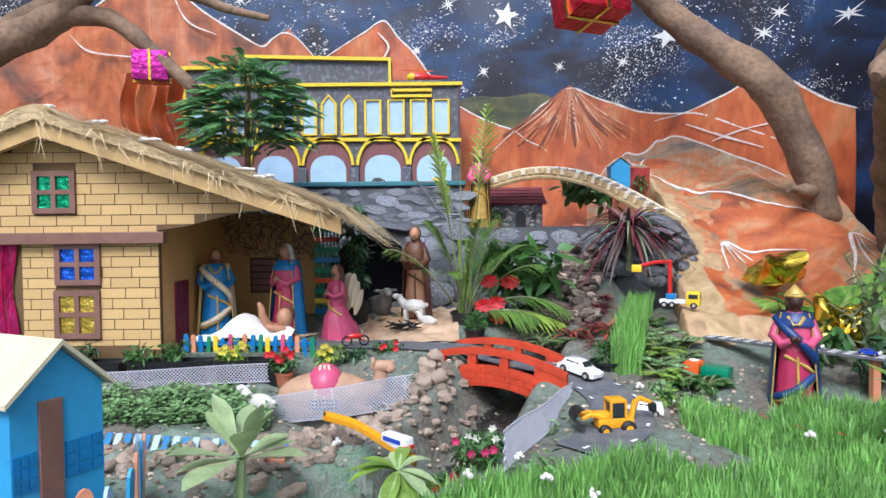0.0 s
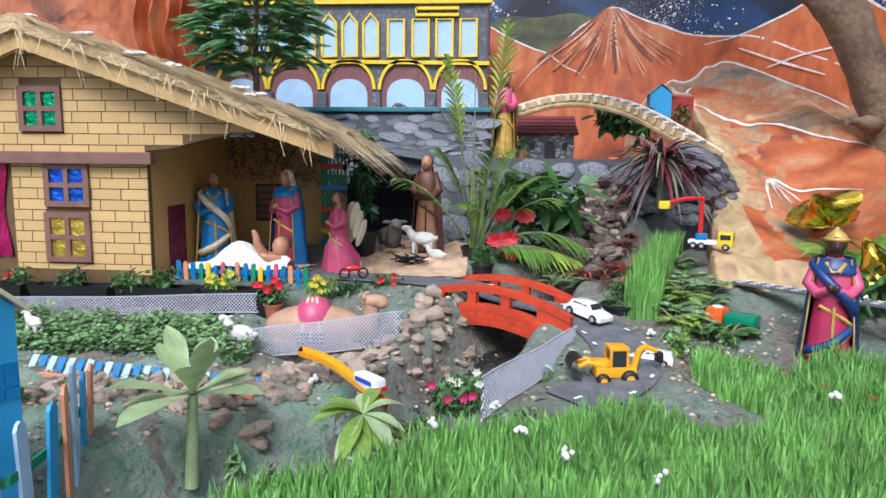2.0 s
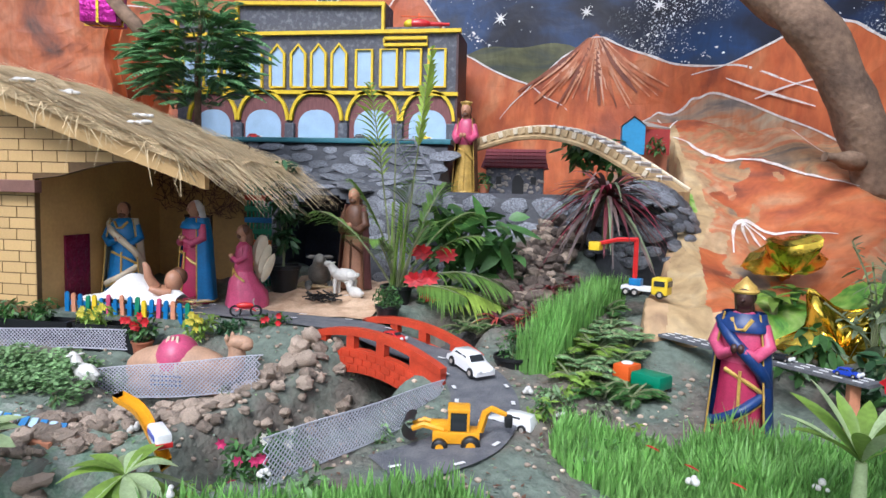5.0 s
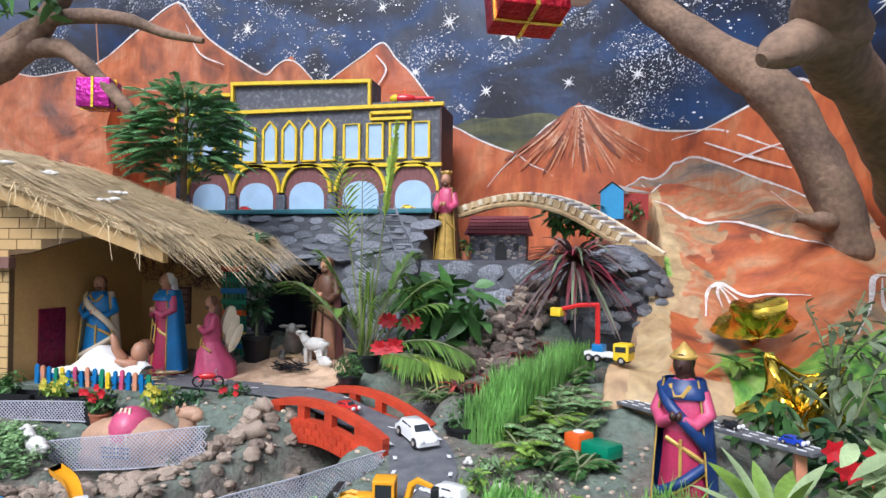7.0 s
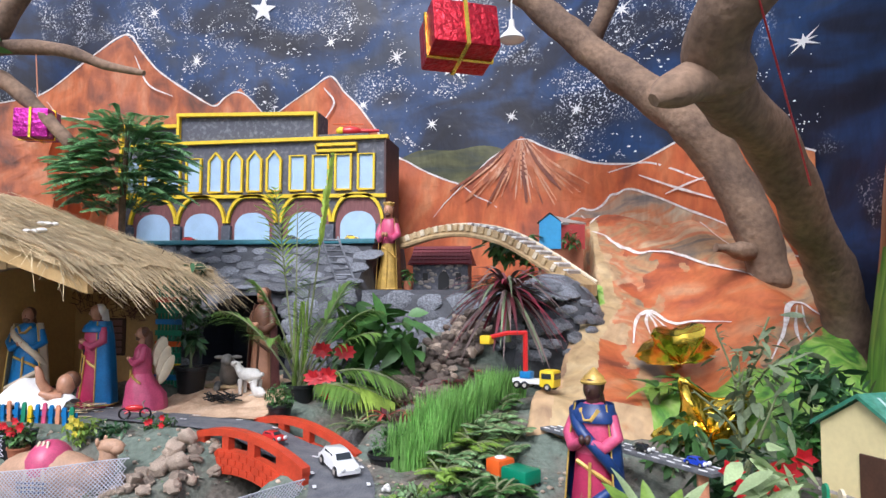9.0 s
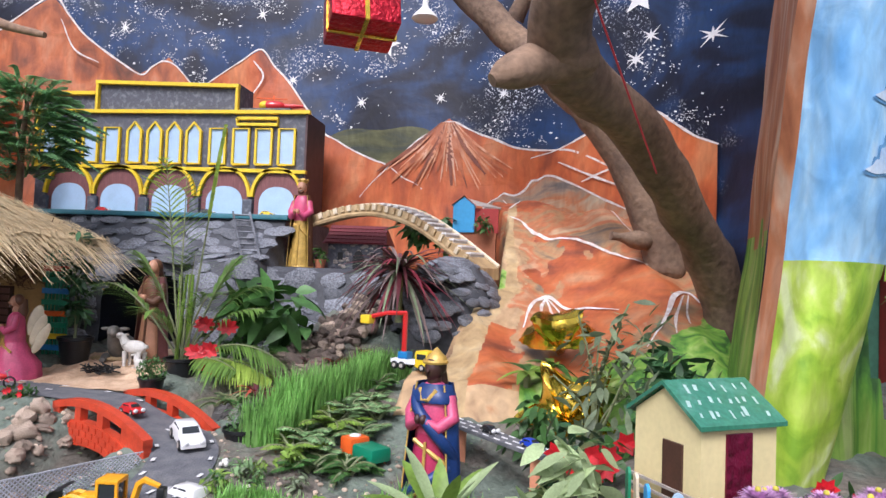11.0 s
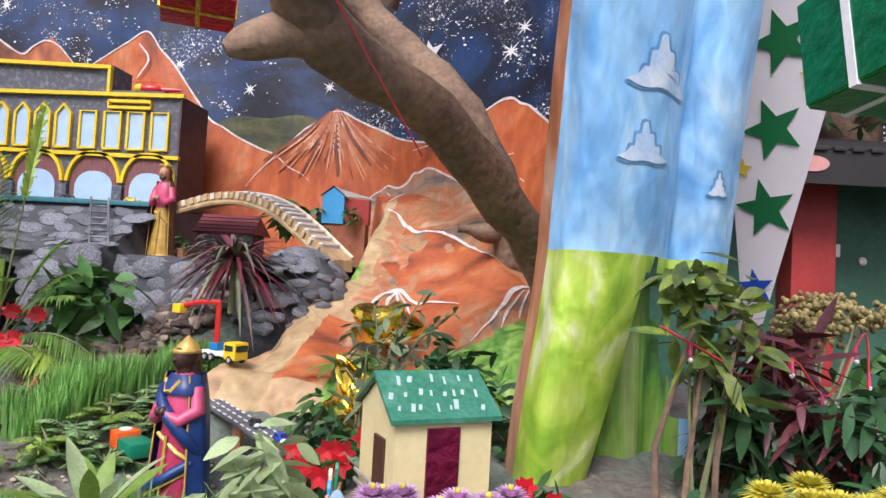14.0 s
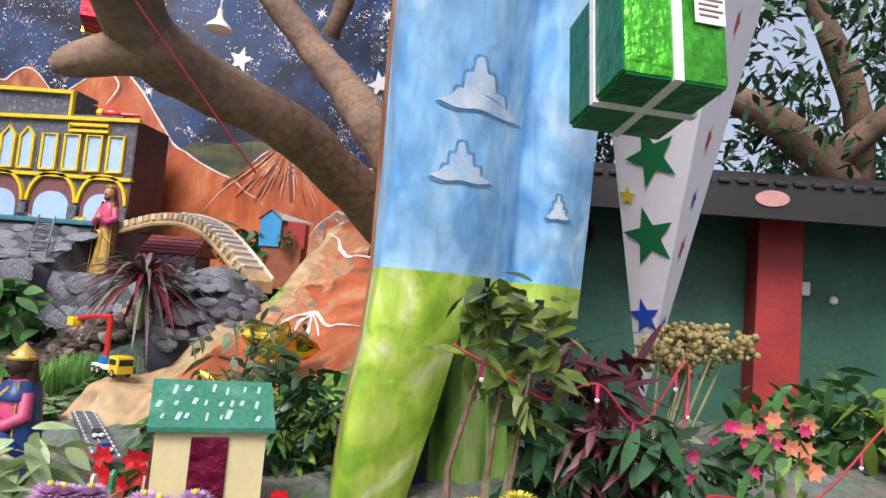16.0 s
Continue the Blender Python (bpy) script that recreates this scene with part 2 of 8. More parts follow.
    "leaf_grey": mat("grey_leaf", (0.22, 0.28, 0.16), 0.5, 0.35, 15, per_piece=0.3, thin=0.15),
    "leaf_red": mat("red_leaf", (0.5, 0.08, 0.06), 0.5, 0.35, 15, per_piece=0.4, thin=0.2),
    "flower_red": mat("red_petal", (0.6, 0.01, 0.02), 0.55, 0.3, 20, per_piece=0.25),
    "flower_pink": mat("pink_petal", (0.6, 0.03, 0.15), 0.55, 0.3, 20, per_piece=0.25),
    "flower_purple": mat("purple_petal", (0.78, 0.47, 0.75), 0.6, 0.3, 20, per_piece=0.3, thin=0.2),
    "flower_white": mat("white_petal", (0.8, 0.78, 0.68), 0.6, 0.1, 20, per_piece=0.1, thin=0.2),
    "flower_yellow": mat("yellow_petal", (0.8, 0.7, 0.08), 0.6, 0.2, 20, per_piece=0.2, thin=0.2),
    "flower_salmon": mat("salmon_petal", (0.65, 0.22, 0.12), 0.6, 0.2, 20, per_piece=0.3),
    "sedum": mat("sedum_flower", (0.34, 0.27, 0.10), 0.7, 0.3, 20, per_piece=0.4),
    "stem": mat("stem", (0.22, 0.25, 0.12), 0.6, 0.3, 30),
    "bark": mat("bark", (0.27, 0.175, 0.115), 0.85, 0.5, 5, 0.9, 30, other=(0.13, 0.085, 0.06), spread=(0.3, 0.62)),
    "black": mat("black_plastic", (0.012, 0.013, 0.015), 0.4, 0.2, 30),
    "terracotta": mat("terracotta", (0.4, 0.14, 0.07), 0.8, 0.25, 25),
    "mesh": mat("white_plastic_net", (0.55, 0.55, 0.62), 0.5, 0.1, 30),
    "skin": mat("painted_skin", (0.5, 0.25, 0.15), 0.45, 0.2, 25),
    "skin_dark": mat("dark_painted_skin", (0.06, 0.025, 0.02), 0.4, 0.2, 25),
    "hair": mat("brown_paint", (0.14, 0.06, 0.03), 0.5, 0.3, 40),
    "blue": mat("blue_glaze", (0.02, 0.2, 0.5), 0.35, 0.25, 20),
    "navy": mat("navy_glaze", (0.015, 0.05, 0.2), 0.4, 0.35, 25),
    "rose": mat("rose_glaze", (0.62, 0.09, 0.2), 0.4, 0.25, 20),
    "crimson": mat("crimson_glaze", (0.45, 0.03, 0.1), 0.4, 0.25, 20),
    "gold": mat("gold_paint", (0.65, 0.42, 0.1), 0.4, 0.3, 30, metal=0.2),
    "cream": mat("cream_plaster", (0.72, 0.62, 0.45), 0.5, 0.15, 25),
    "cloth_white": mat("white_cloth", (0.8, 0.79, 0.78), 0.85, 0.08, 15, 0.5, 30),
    "camel": mat("camel_paint", (0.5, 0.30, 0.19), 0.6, 0.25, 15),
    "lamb": mat("lamb_white", (0.72, 0.70, 0.66), 0.7, 0.15, 40, 0.6, 80),
    "greysheep": mat("grey_stone_paint", (0.25, 0.24, 0.22), 0.7, 0.3, 25, 0.4, 60),
    "yhouse": mat("cream_yellow_board", (0.75, 0.64, 0.34), 0.55, 0.1, 8),
    "roof_green": mat("green_roof_paint", (0.045, 0.2, 0.125), 0.22, 0.35, 12, 0.5, 26, other=(0.12, 0.32, 0.24), spread=(0.3, 0.48)),
    "bhouse": mat("sky_blue_board", (0.05, 0.34, 0.66), 0.5, 0.12, 6),
    "roof_cream": mat("cream_roof", (0.68, 0.62, 0.42), 0.6, 0.15, 10),
    "roof_red": mat("dark_red_tiles", (0.2, 0.03, 0.04), 0.6, 0.3, 25),
    "green": mat("green_paint", (0.02, 0.25, 0.13), 0.5, 0.2, 20),
    "teal": mat("teal_edge", (0.02, 0.12, 0.11), 0.6, 0.3, 10),
    "pink_patch": mat("pink_plaster", (0.62, 0.30, 0.28), 0.7, 0.2, 12),
    "dab": mat("pale_green_paint", (0.42, 0.58, 0.54), 0.3, 0.2, 30),
    "salmon": mat("salmon_paint", (0.7, 0.3, 0.17), 0.5, 0.15, 20),
    "panel_blue": brushed("sky_painted_canvas", [(0.13, 0.36, 0.70), (0.22, 0.48, 0.80), (0.34, 0.60, 0.86), (0.55, 0.74, 0.88)], 3.6, (1.1, 1.1, 0.8), 0.42, 0.7, 9, None, 20),
    "panel_green": brushed("meadow_painted_canvas", [(0.22, 0.40, 0.03), (0.36, 0.54, 0.05), (0.46, 0.60, 0.10), (0.62, 0.70, 0.36)], 6.0, (1.2, 1.2, 0.8), 0.42, 0.7, 12, None, 30),
    "panel_edge": brushed("orange_canvas_edge", [(0.22, 0.07, 0.03), (0.42, 0.16, 0.07), (0.5, 0.36, 0.26)], 4.0, (2, 2, 0.4), 0.55, 0.4, 14),
    "panel_cloud": mat("cloud_paint", (0.70, 0.78, 0.86), 0.55, 0.2, 12, other=(0.42, 0.58, 0.8)),
    "panel_line": mat("cloud_outline_paint", (0.15, 0.37, 0.66), 0.5, 0.3, 20),
    "hill_green": brushed("green_painted_cloth", [(0.03, 0.10, 0.02), (0.10, 0.26, 0.03), (0.22, 0.38, 0.06), (0.35, 0.44, 0.16)], 4.0, (3, 3, 0.5), 0.55, 0.4, 16),
    "paper_white": mat("white_star_paper", (0.86, 0.83, 0.87), 0.55, 0.04, 6),
    "star_green": mat("green_star_paper", (0.01, 0.16, 0.05), 0.6, 0.1, 10),
    "star_yellow": mat("yellow_star_paper", (0.8, 0.58, 0.04), 0.6, 0.1, 10),
    "star_red": mat("red_star_paper", (0.6, 0.02, 0.04), 0.6, 0.1, 10),
    "star_blue": mat("blue_star_paper", (0.02, 0.08, 0.5), 0.6, 0.1, 10),
    "wallgreen": mat("dark_green_wall", (0.04, 0.14, 0.088), 0.6, 0.3, 3, 0.15, 20),
    "pillar": mat("red_oxide_pillar", (0.38, 0.03, 0.026), 0.6, 0.25, 4, 0.1, 20),
    "tin": mat("dark_roof_sheet", (0.02, 0.017, 0.018), 0.6, 0.4, 3),
    "concrete": mat("concrete", (0.42, 0.38, 0.34), 0.9, 0.25, 5, 0.3, 40),
    "carwhite": mat("car_white", (0.8, 0.8, 0.8), 0.25, 0.05, 20, coat=0.4),
    "carred": mat("car_red", (0.6, 0.02, 0.02), 0.3, 0.1, 20, coat=0.4),
    "carblue": mat("car_blue", (0.02, 0.06, 0.5), 0.3, 0.1, 20, coat=0.4),
    "carblack": mat("car_black", (0.015, 0.015, 0.02), 0.3, 0.1, 20, coat=0.4),
    "digger": mat("digger_yellow", (0.85, 0.38, 0.01), 0.35, 0.12, 20),
    "orangep": mat("orange_plastic", (0.8, 0.13, 0.02), 0.35, 0.1, 20),
    "greenp": mat("green_plastic", (0.01, 0.22, 0.12), 0.35, 0.1, 20),
    "glass": mat("dark_car_glass", (0.03, 0.035, 0.04), 0.08, 0.1, 20),
    "bulb": mat("white_bulb_glass", (0.8, 0.8, 0.78), 0.2, 0.05, 20),
    "cord": mat("red_cord", (0.5, 0.04, 0.05), 0.5, 0.2, 30),
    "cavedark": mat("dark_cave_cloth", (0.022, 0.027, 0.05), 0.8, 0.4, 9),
}


# ---- mesh tools ----
class Build:
    """Collects vertices and faces of one mesh; every face keeps the number of its material."""

    def __init__(self):
        self.v, self.f, self.k, self.now = [], [], [], 0

    def add(self, verts, faces, m=None):
        o = len(self.v)
        self.v += [tuple(p) for p in verts]
        self.f += [tuple(i + o for i in q) for q in faces]
        self.k += [self.now if m is None else m] * len(faces)
        return self

    def box(self, a, b, m=None, bev=0.0, tf=None):
        (x0, y0, z0), (x1, y1, z1) = a, b
        e = min(bev, abs(x1 - x0) / 2.1, abs(y1 - y0) / 2.1, abs(z1 - z0) / 2.1)
        if e > 0:
            bm = bmesh.new()
            bmesh.ops.create_cube(bm, size=1)
            bmesh.ops.scale(bm, vec=(x1 - x0, y1 - y0, z1 - z0), verts=bm.verts)
            bmesh.ops.translate(bm, vec=((x0 + x1) / 2, (y0 + y1) / 2, (z0 + z1) / 2), verts=bm.verts)
            bmesh.ops.bevel(bm, geom=bm.edges[:], offset=e, segments=2, affect="EDGES", profile=0.6)
            bm.verts.index_update()
            vs, fs = [v.co.copy() for v in bm.verts], [[v.index for v in f.verts] for f in bm.faces]
            bm.free()
        else:
            vs = [Vector(p) for p in ((x0, y0, z0), (x1, y0, z0), (x1, y1, z0), (x0, y1, z0), (x0, y0, z1), (x1, y0, z1), (x1, y1, z1), (x0, y1, z1))]
            fs = [(0, 3, 2, 1), (4, 5, 6, 7), (0, 1, 5, 4), (1, 2, 6, 5), (2, 3, 7, 6), (3, 0, 4, 7)]
        return self.add([tf @ p for p in vs] if tf else vs, fs, m)

    def loft(self, rings, m=None, cap=True, closed=True):
        n = len(rings[0])
        vs = [p for r in rings for p in r]
        fs = []
        for i in range(len(rings) - 1):
            for j in range(n if closed else n - 1):
                fs.append((i * n + j, i * n + (j + 1) % n, (i + 1) * n + (j + 1) % n, (i + 1) * n + j))
        if cap and closed:
            fs += [tuple(range(n - 1, -1, -1)), tuple(range((len(rings) - 1) * n, len(rings) * n))]
        return self.add(vs, fs, m)

    def tube(self, pts, radii, m=None, n=8, rough=0.0):
        pts = [Vector(p) for p in pts]
        if not isinstance(radii, (list, tuple)):
            radii = [radii] * len(pts)
        rings, side = [], None
        for i, p in enumerate(pts):
            d = (pts[min(i + 1, len(pts) - 1)] - pts[max(i - 1, 0)]).normalized()
            if side is None:
                side = d.orthogonal().normalized()
            side = (side - d * side.dot(d)).normalized()
            up = d.cross(side)
            ring = []
            for j in range(n):
                a = 2 * math.pi * j / n
                r = radii[i]
                if rough:
                    r *= 1 + rough * noise.noise((p + side * math.cos(a) * r + up * math.sin(a) * r) * 9)
                ring.append(p + side * (math.cos(a) * r) + up * (math.sin(a) * r))
            rings.append(ring)
        return self.loft(rings, m)

    def ball(self, c, r, m=None, n=12, rows=8, tf=None, rough=0.0, freq=6.0):
        c = Vector(c)
        r = Vector(r) if isinstance(r, (tuple, list, Vector)) else Vector((r, r, r))
        vs, fs = [], []
        for i in range(rows + 1):
            t = math.pi * i / rows
            for j in range(n):
                a = 2 * math.pi * j / n
                d = Vector((math.sin(t) * math.cos(a), math.sin(t) * math.sin(a), math.cos(t)))
                k = 1 + rough * noise.noise(d * freq * 0.3 + c * 31)
                p = Vector((d.x * r.x, d.y * r.y, d.z * r.z)) * k
                vs.append((tf @ p if tf else p) + c)
        for i in range(rows):
            for j in range(n):
                fs.append((i * n + j, (i + 1) * n + j, (i + 1) * n + (j + 1) % n, i * n + (j + 1) % n))
        return self.add(vs, fs, m)

    def cyl(self, c, r, h, m=None, n=16, r2=None, tf=None):
        r2 = r if r2 is None else r2
        c = Vector(c)
        rings = [[c + (tf @ q if tf else q) for q in [Vector((rr * math.cos(2 * math.pi * j / n), rr * math.sin(2 * math.pi * j / n), z)) for j in range(n)]] for rr, z in ((r, 0), (r2, h))]
        return self.loft(rings, m)

    def prism(self, poly, y0, y1, m=None, tf=None):
        """A polygon given in (x, z), pulled from y0 to y1."""
        n = len(poly)
        vs = [Vector((x, y0, z)) for x, z in poly] + [Vector((x, y1, z)) for x, z in poly]
        fs = [tuple(range(n)), tuple(range(2 * n - 1, n - 1, -1))] + [((i + 1) % n, i, n + i, n + (i + 1) % n) for i in range(n)]
        return self.add([tf @ p for p in vs] if tf else vs, fs, m)

    def leaf(self, base, tip, w, up=(0, 0, 1), m=None, fold=0.15, seg=4, droop=0.0, shape=0.9):
        """A leaf blade from base to tip, w wide, bent down by droop and folded along its rib."""
        base, tip = Vector(base), Vector(tip)
        d = tip - base
        side = d.cross(Vector(up))
        if side.length < 1e-6:
            side = d.orthogonal()
        side.normalize()
        nrm = side.cross(d).normalized()
        vs, fs = [], []
        for i in range(seg + 1):
            t = i / seg
            p = base + d * t + Vector((0, 0, -droop * d.length * t * t))
            ww = w * 0.5 * (math.sin(math.pi * min(1, t ** shape * 0.93 + 0.05)))
            vs += [p - side * ww + nrm * (fold * ww), p, p + side * ww + nrm * (fold * ww)]
        for i in range(seg):
            a = i * 3
            fs += [(a, a + 1, a + 4, a + 3), (a + 1, a + 2, a + 5, a + 4)]
        return self.add(vs, fs, m)

    def data(self, name, mats, smooth=True):
        me = bpy.data.meshes.new(name)
        me.from_pydata(self.v, [], self.f)
        for m in mats if isinstance(mats, (list, tuple)) else [mats]:
            me.materials.append(M[m] if isinstance(m, str) else m)
        me.polygons.foreach_set("material_index", self.k)
        me.polygons.foreach_set("use_smooth", [smooth] * len(self.f))
        me.update()
        if smooth:
            me.set_sharp_from_angle(angle=radians(50))
        return me

    def ob(self, name, mats, parent=None, label="", smooth=True):
        o = new(name, self.data(name, mats, smooth))
        o.parent = parent
        if label:
            o["label"] = label
        return o


def thing(name, label, category, at=(0, 0, 0), rz=0, group="", kind="", scale=1.0):
    e = new(name)
    e.empty_display_size = 0.05
    e.matrix_basis = pose(*at, 0, 0, rz) @ Matrix.Scale(scale, 4)
    return tagged(e, label, category, group, kind)


def smooth_path(pts, steps=6):
    """A Catmull-Rom line through points of any size."""
    P = [np.array(p, float) for p in pts]
    P = [2 * P[0] - P[1]] + P + [2 * P[-1] - P[-2]]
    out = []
    for i in range(1, len(P) - 2):
        for s in range(steps):
            t = s / steps
            a, b, c, d = P[i - 1], P[i], P[i + 1], P[i + 2]
            out.append(tuple(0.5 * (2 * b + (c - a) * t + (2 * a - 5 * b + 4 * c - d) * t * t + (3 * b - a - 3 * c + d) * t ** 3)))
    out.append(tuple(P[-2]))
    return out


def rnd(a, b):
    return random.uniform(a, b)


def lerp_table(v, table):
    xs, ys = zip(*table)
    return float(np.interp(v, xs, ys))


def smoothstep(a, b, x):
    t = min(1, max(0, (x - a) / (b - a)))
    return t * t * (3 - 2 * t)


def near_path(x, y, path):
    best = 9
    for (x0, y0), (x1, y1) in zip(path, path[1:]):
        dx, dy = x1 - x0, y1 - y0
        t = min(1, max(0, ((x - x0) * dx + (y - y0) * dy) / (dx * dx + dy * dy)))
        best = min(best, math.hypot(x - x0 - t * dx, y - y0 - t * dy))
    return best


# ---- the lie of the land ----
STREAM = [(0.36, 2.62), (0.20, 2.25), (0.02, 1.9), (-0.12, 1.62), (-0.36, 1.42), (-0.5, 1.2), (-0.6, 0.9)]
ROAD = smooth_path([(-0.55, 2.5), (-0.25, 2.47), (0.02, 2.43), (0.22, 2.33), (0.42, 2.22), (0.5, 2.08), (0.52, 1.93), (0.48, 1.8), (0.35, 1.68)], 5)


ROAD_PROFILE = [(0, 0.965), (0.28, 0.95), (0.4, 0.915), (0.5, 0.9), (0.6, 0.88), (0.7, 0.865), (0.85, 0.835), (1, 0.815)]


def near_road(x, y):
    best, at = 9, 0
    for i, (px, py) in enumerate(ROAD):
        d = math.hypot(x - px, y - py)
        if d < best:
            best, at = d, i
    return best, lerp_table(at / (len(ROAD) - 1), ROAD_PROFILE)


def land(x, y):
    z = lerp_table(y, [(0.8, 0.79), (1.2, 0.78), (1.55, 0.79), (1.85, 0.80), (2.1, 0.855), (2.3, 0.9), (2.5, 0.955), (2.9, 0.99), (3.3, 1.0)])
    right = smoothstep(0.62, 0.95, x)
    z += right * lerp_table(y, [(1.2, 0.0), (1.9, -0.04), (2.3, -0.05), (2.7, 0.0)])
    far_right = smoothstep(1.3, 1.7, x)
    z += far_right * lerp_table(y, [(1.0, 0.02), (1.6, 0.06), (2.0, 0.14), (2.6, 0.0)])
    left = smoothstep(-0.35, -0.6, x)
    z += left * lerp_table(y, [(1.0, 0.03), (1.4, 0.03), (2.0, 0.03), (2.25, 0.02), (2.5, 0.02)])
    r, rz = near_road(x, y)
    k = smoothstep(0.3, 0.09, r)
    z = z * (1 - k) + (rz - 0.003) * k
    z -= 0.06 * (1 - smoothstep(0.6, 1.4, math.hypot((x + 0.38) / 0.22, (y - 2.08) / 0.12)))
    d = near_path(x, y, STREAM)
    z -= 0.17 * (1 - smoothstep(0.05, 0.16, d)) * smoothstep(2.75, 2.5, y)
    return z


def ground_z(x, y):
    r = near_path(x, y, ROAD)
    return land(x, y) + 0.018 * noise.noise((x * 9, y * 9, 0)) * smoothstep(0.06, 0.14, r) + 0.012 * noise.noise((x * 27, y * 27, 4)) * smoothstep(0.06, 0.14, r)


def sheet(name, x0, x1, y0, y1, nx, ny, zf, mats, pick=None):
    b = Build()
    vs = [(x0 + (x1 - x0) * i / nx, y0 + (y1 - y0) * j / ny) for j in range(ny + 1) for i in range(nx + 1)]
    fs = [(j * (nx + 1) + i, j * (nx + 1) + i + 1, (j + 1) * (nx + 1) + i + 1, (j + 1) * (nx + 1) + i) for j in range(ny) for i in range(nx)]
    b.add([(x, y, zf(x, y)) for x, y in vs], fs)
    if pick:
        b.k = [pick(*vs[f[0]]) for f in fs]
    return b.ob(name, mats)


def soil_kind(x, y):
    if near_path(x, y, STREAM) < 0.055:
        return 1
    return 2 if y < 1.8 + 0.12 * noise.noise((x * 6, y * 6, 1)) and x < -0.2 and noise.noise((x * 13, y * 13, 8)) > -0.25 else 0


tagged(sheet("ground", -60, 60, -60, 60, 6, 6, lambda x, y: 0.0, ["earth"]), "bare brown earth of the yard under trees", "ground", kind="structure")
tagged(sheet("raised_bed", -2.6, 3.9, 1.0, 3.5, 440, 180, ground_z, ["soil", "mud", "moss"], soil_kind), "damp dark soil bed with moss, stones and a stream channel", "soil", kind="structure")
b = Build().box((-2.6, 1.0, 0.0), (-2.56, 3.5, 0.76)).box((3.86, 1.0, 0.0), (3.9, 3.5, 0.76)).box((-2.56, 3.46, 0.0), (3.86, 3.5, 0.76))
tagged(b.ob("bed_side", ["concrete"]), "plain side walls of the raised bed", "wall", kind="structure")
b = Build().box((-2.6, 0.955, 0.0), (3.9, 0.995, 0.80), 0, 0.008)
tagged(b.ob("bed_wall", ["teal"]), "dark teal painted front edge of the raised bed", "wall", kind="structure")


# ---- painted backdrop ----
BACK = smooth_path([(-4.2, 2.6), (-3.6, 3.9), (-2.8, 4.45), (-1.5, 4.47), (0.0, 4.47), (0.9, 4.42), (1.5, 4.12), (2.05, 3.62), (2.3, 3.1), (2.2, 2.6), (2.06, 2.25)], 10)


def back_y(x):
    """Depth of the backdrop over x, for what is painted on it."""
    best = None
    for (x0, y0), (x1, y1) in zip(BACK, BACK[1:]):
        if x0 <= x <= x1:
            best = y0 + (y1 - y0) * (x - x0) / max(1e-6, x1 - x0)
            break
    return 3.3 if best is None else best


def fold(x, z):
    return 0.018 * math.sin(x * 7 + 0.8 * math.sin(z * 3)) + 0.02 * noise.noise((x * 2.5, z * 2.5, 7))


b = Build()
rows = 26
for i, (x, y) in enumerate(BACK):
    for j in range(rows + 1):
        z = 0.3 + 3.9 * j / rows
        b.v.append((x, y + fold(x, z), z))
for i in range(len(BACK) - 1):
    for j in range(rows):
        a = i * (rows + 1) + j
        b.f.append((a, a + rows + 1, a + rows + 2, a + 1))
b.k = [0] * len(b.f)
backdrop = tagged(b.ob("backdrop", ["night"]), "dark blue night sky painted on sagging cloth", "backdrop", kind="structure")


def painted(name, poly, m, lift, parent=backdrop, label="", grid=0.12):
    """A painted shape on the cloth: a polygon in (x, z), cut into a fine grid so that it follows the folds."""
    bm = bmesh.new()
    bm.faces.new([bm.verts.new((x, 0, z)) for x, z in poly])
    bmesh.ops.triangulate(bm, faces=bm.faces[:])
    xs, zs = [p[0] for p in poly], [p[1] for p in poly]
    for axis, lo, hi in ((0, min(xs), max(xs)), (2, min(zs), max(zs))):
        for s in np.arange(lo + grid, hi, grid):
            co = Vector((0, 0, 0))
            co[axis] = s
            no = Vector((0, 0, 0))
            no[axis] = 1
            bmesh.ops.bisect_plane(bm, geom=bm.verts[:] + bm.edges[:] + bm.faces[:], plane_co=co, plane_no=no)
    for v in bm.verts:
        v.co.y = back_y(v.co.x) + fold(v.co.x, v.co.z) - lift
    me = bpy.data.meshes.new(name)
    bmesh.ops.recalc_face_normals(bm, faces=bm.faces[:])
    bm.to_mesh(me)
    bm.free()
    me.materials.append(M[m])
    o = new(name, me)
    o.parent = parent
    if label:
        o["label"] = label
    return o


def stroke(name, pts, w, m, lift, parent=backdrop):
    """A brush stroke through (x, z) points, thin at its ends."""
    line = smooth_path(pts, 6)
    b = Build()
    for i, (x, z) in enumerate(line):
        p, q = line[max(0, i - 1)], line[min(len(line) - 1, i + 1)]
        d = Vector((q[0] - p[0], q[1] - p[1])).normalized()
        t = i / (len(line) - 1)
        ww = w * (0.35 + 0.65 * math.sin(math.pi * t)) * (0.75 + 0.5 * noise.noise((x * 14, z * 14, 3)))
        for s in (-1, 1):
            xx, zz = x - d.y * ww * s, z + d.x * ww * s
            b.v.append((xx, back_y(xx) + fold(xx, zz) - lift, zz))
    for i in range(len(line) - 1):
        b.f.append((2 * i, 2 * i + 1, 2 * i + 3, 2 * i + 2))
    b.k = [0] * len(b.f)
    return b.ob(name, [m], parent)


def jag(pts, amp=0.02, n=5):
    out = []
    for (x0, z0), (x1, z1) in zip(pts, pts[1:]):
        for i in range(n):
            t = i / n
            x, z = x0 + (x1 - x0) * t, z0 + (z1 - z0) * t
            out.append((x, z + (amp * noise.noise((x * 6, z * 6, 1)) if i else 0)))
    return out + [pts[-1]]


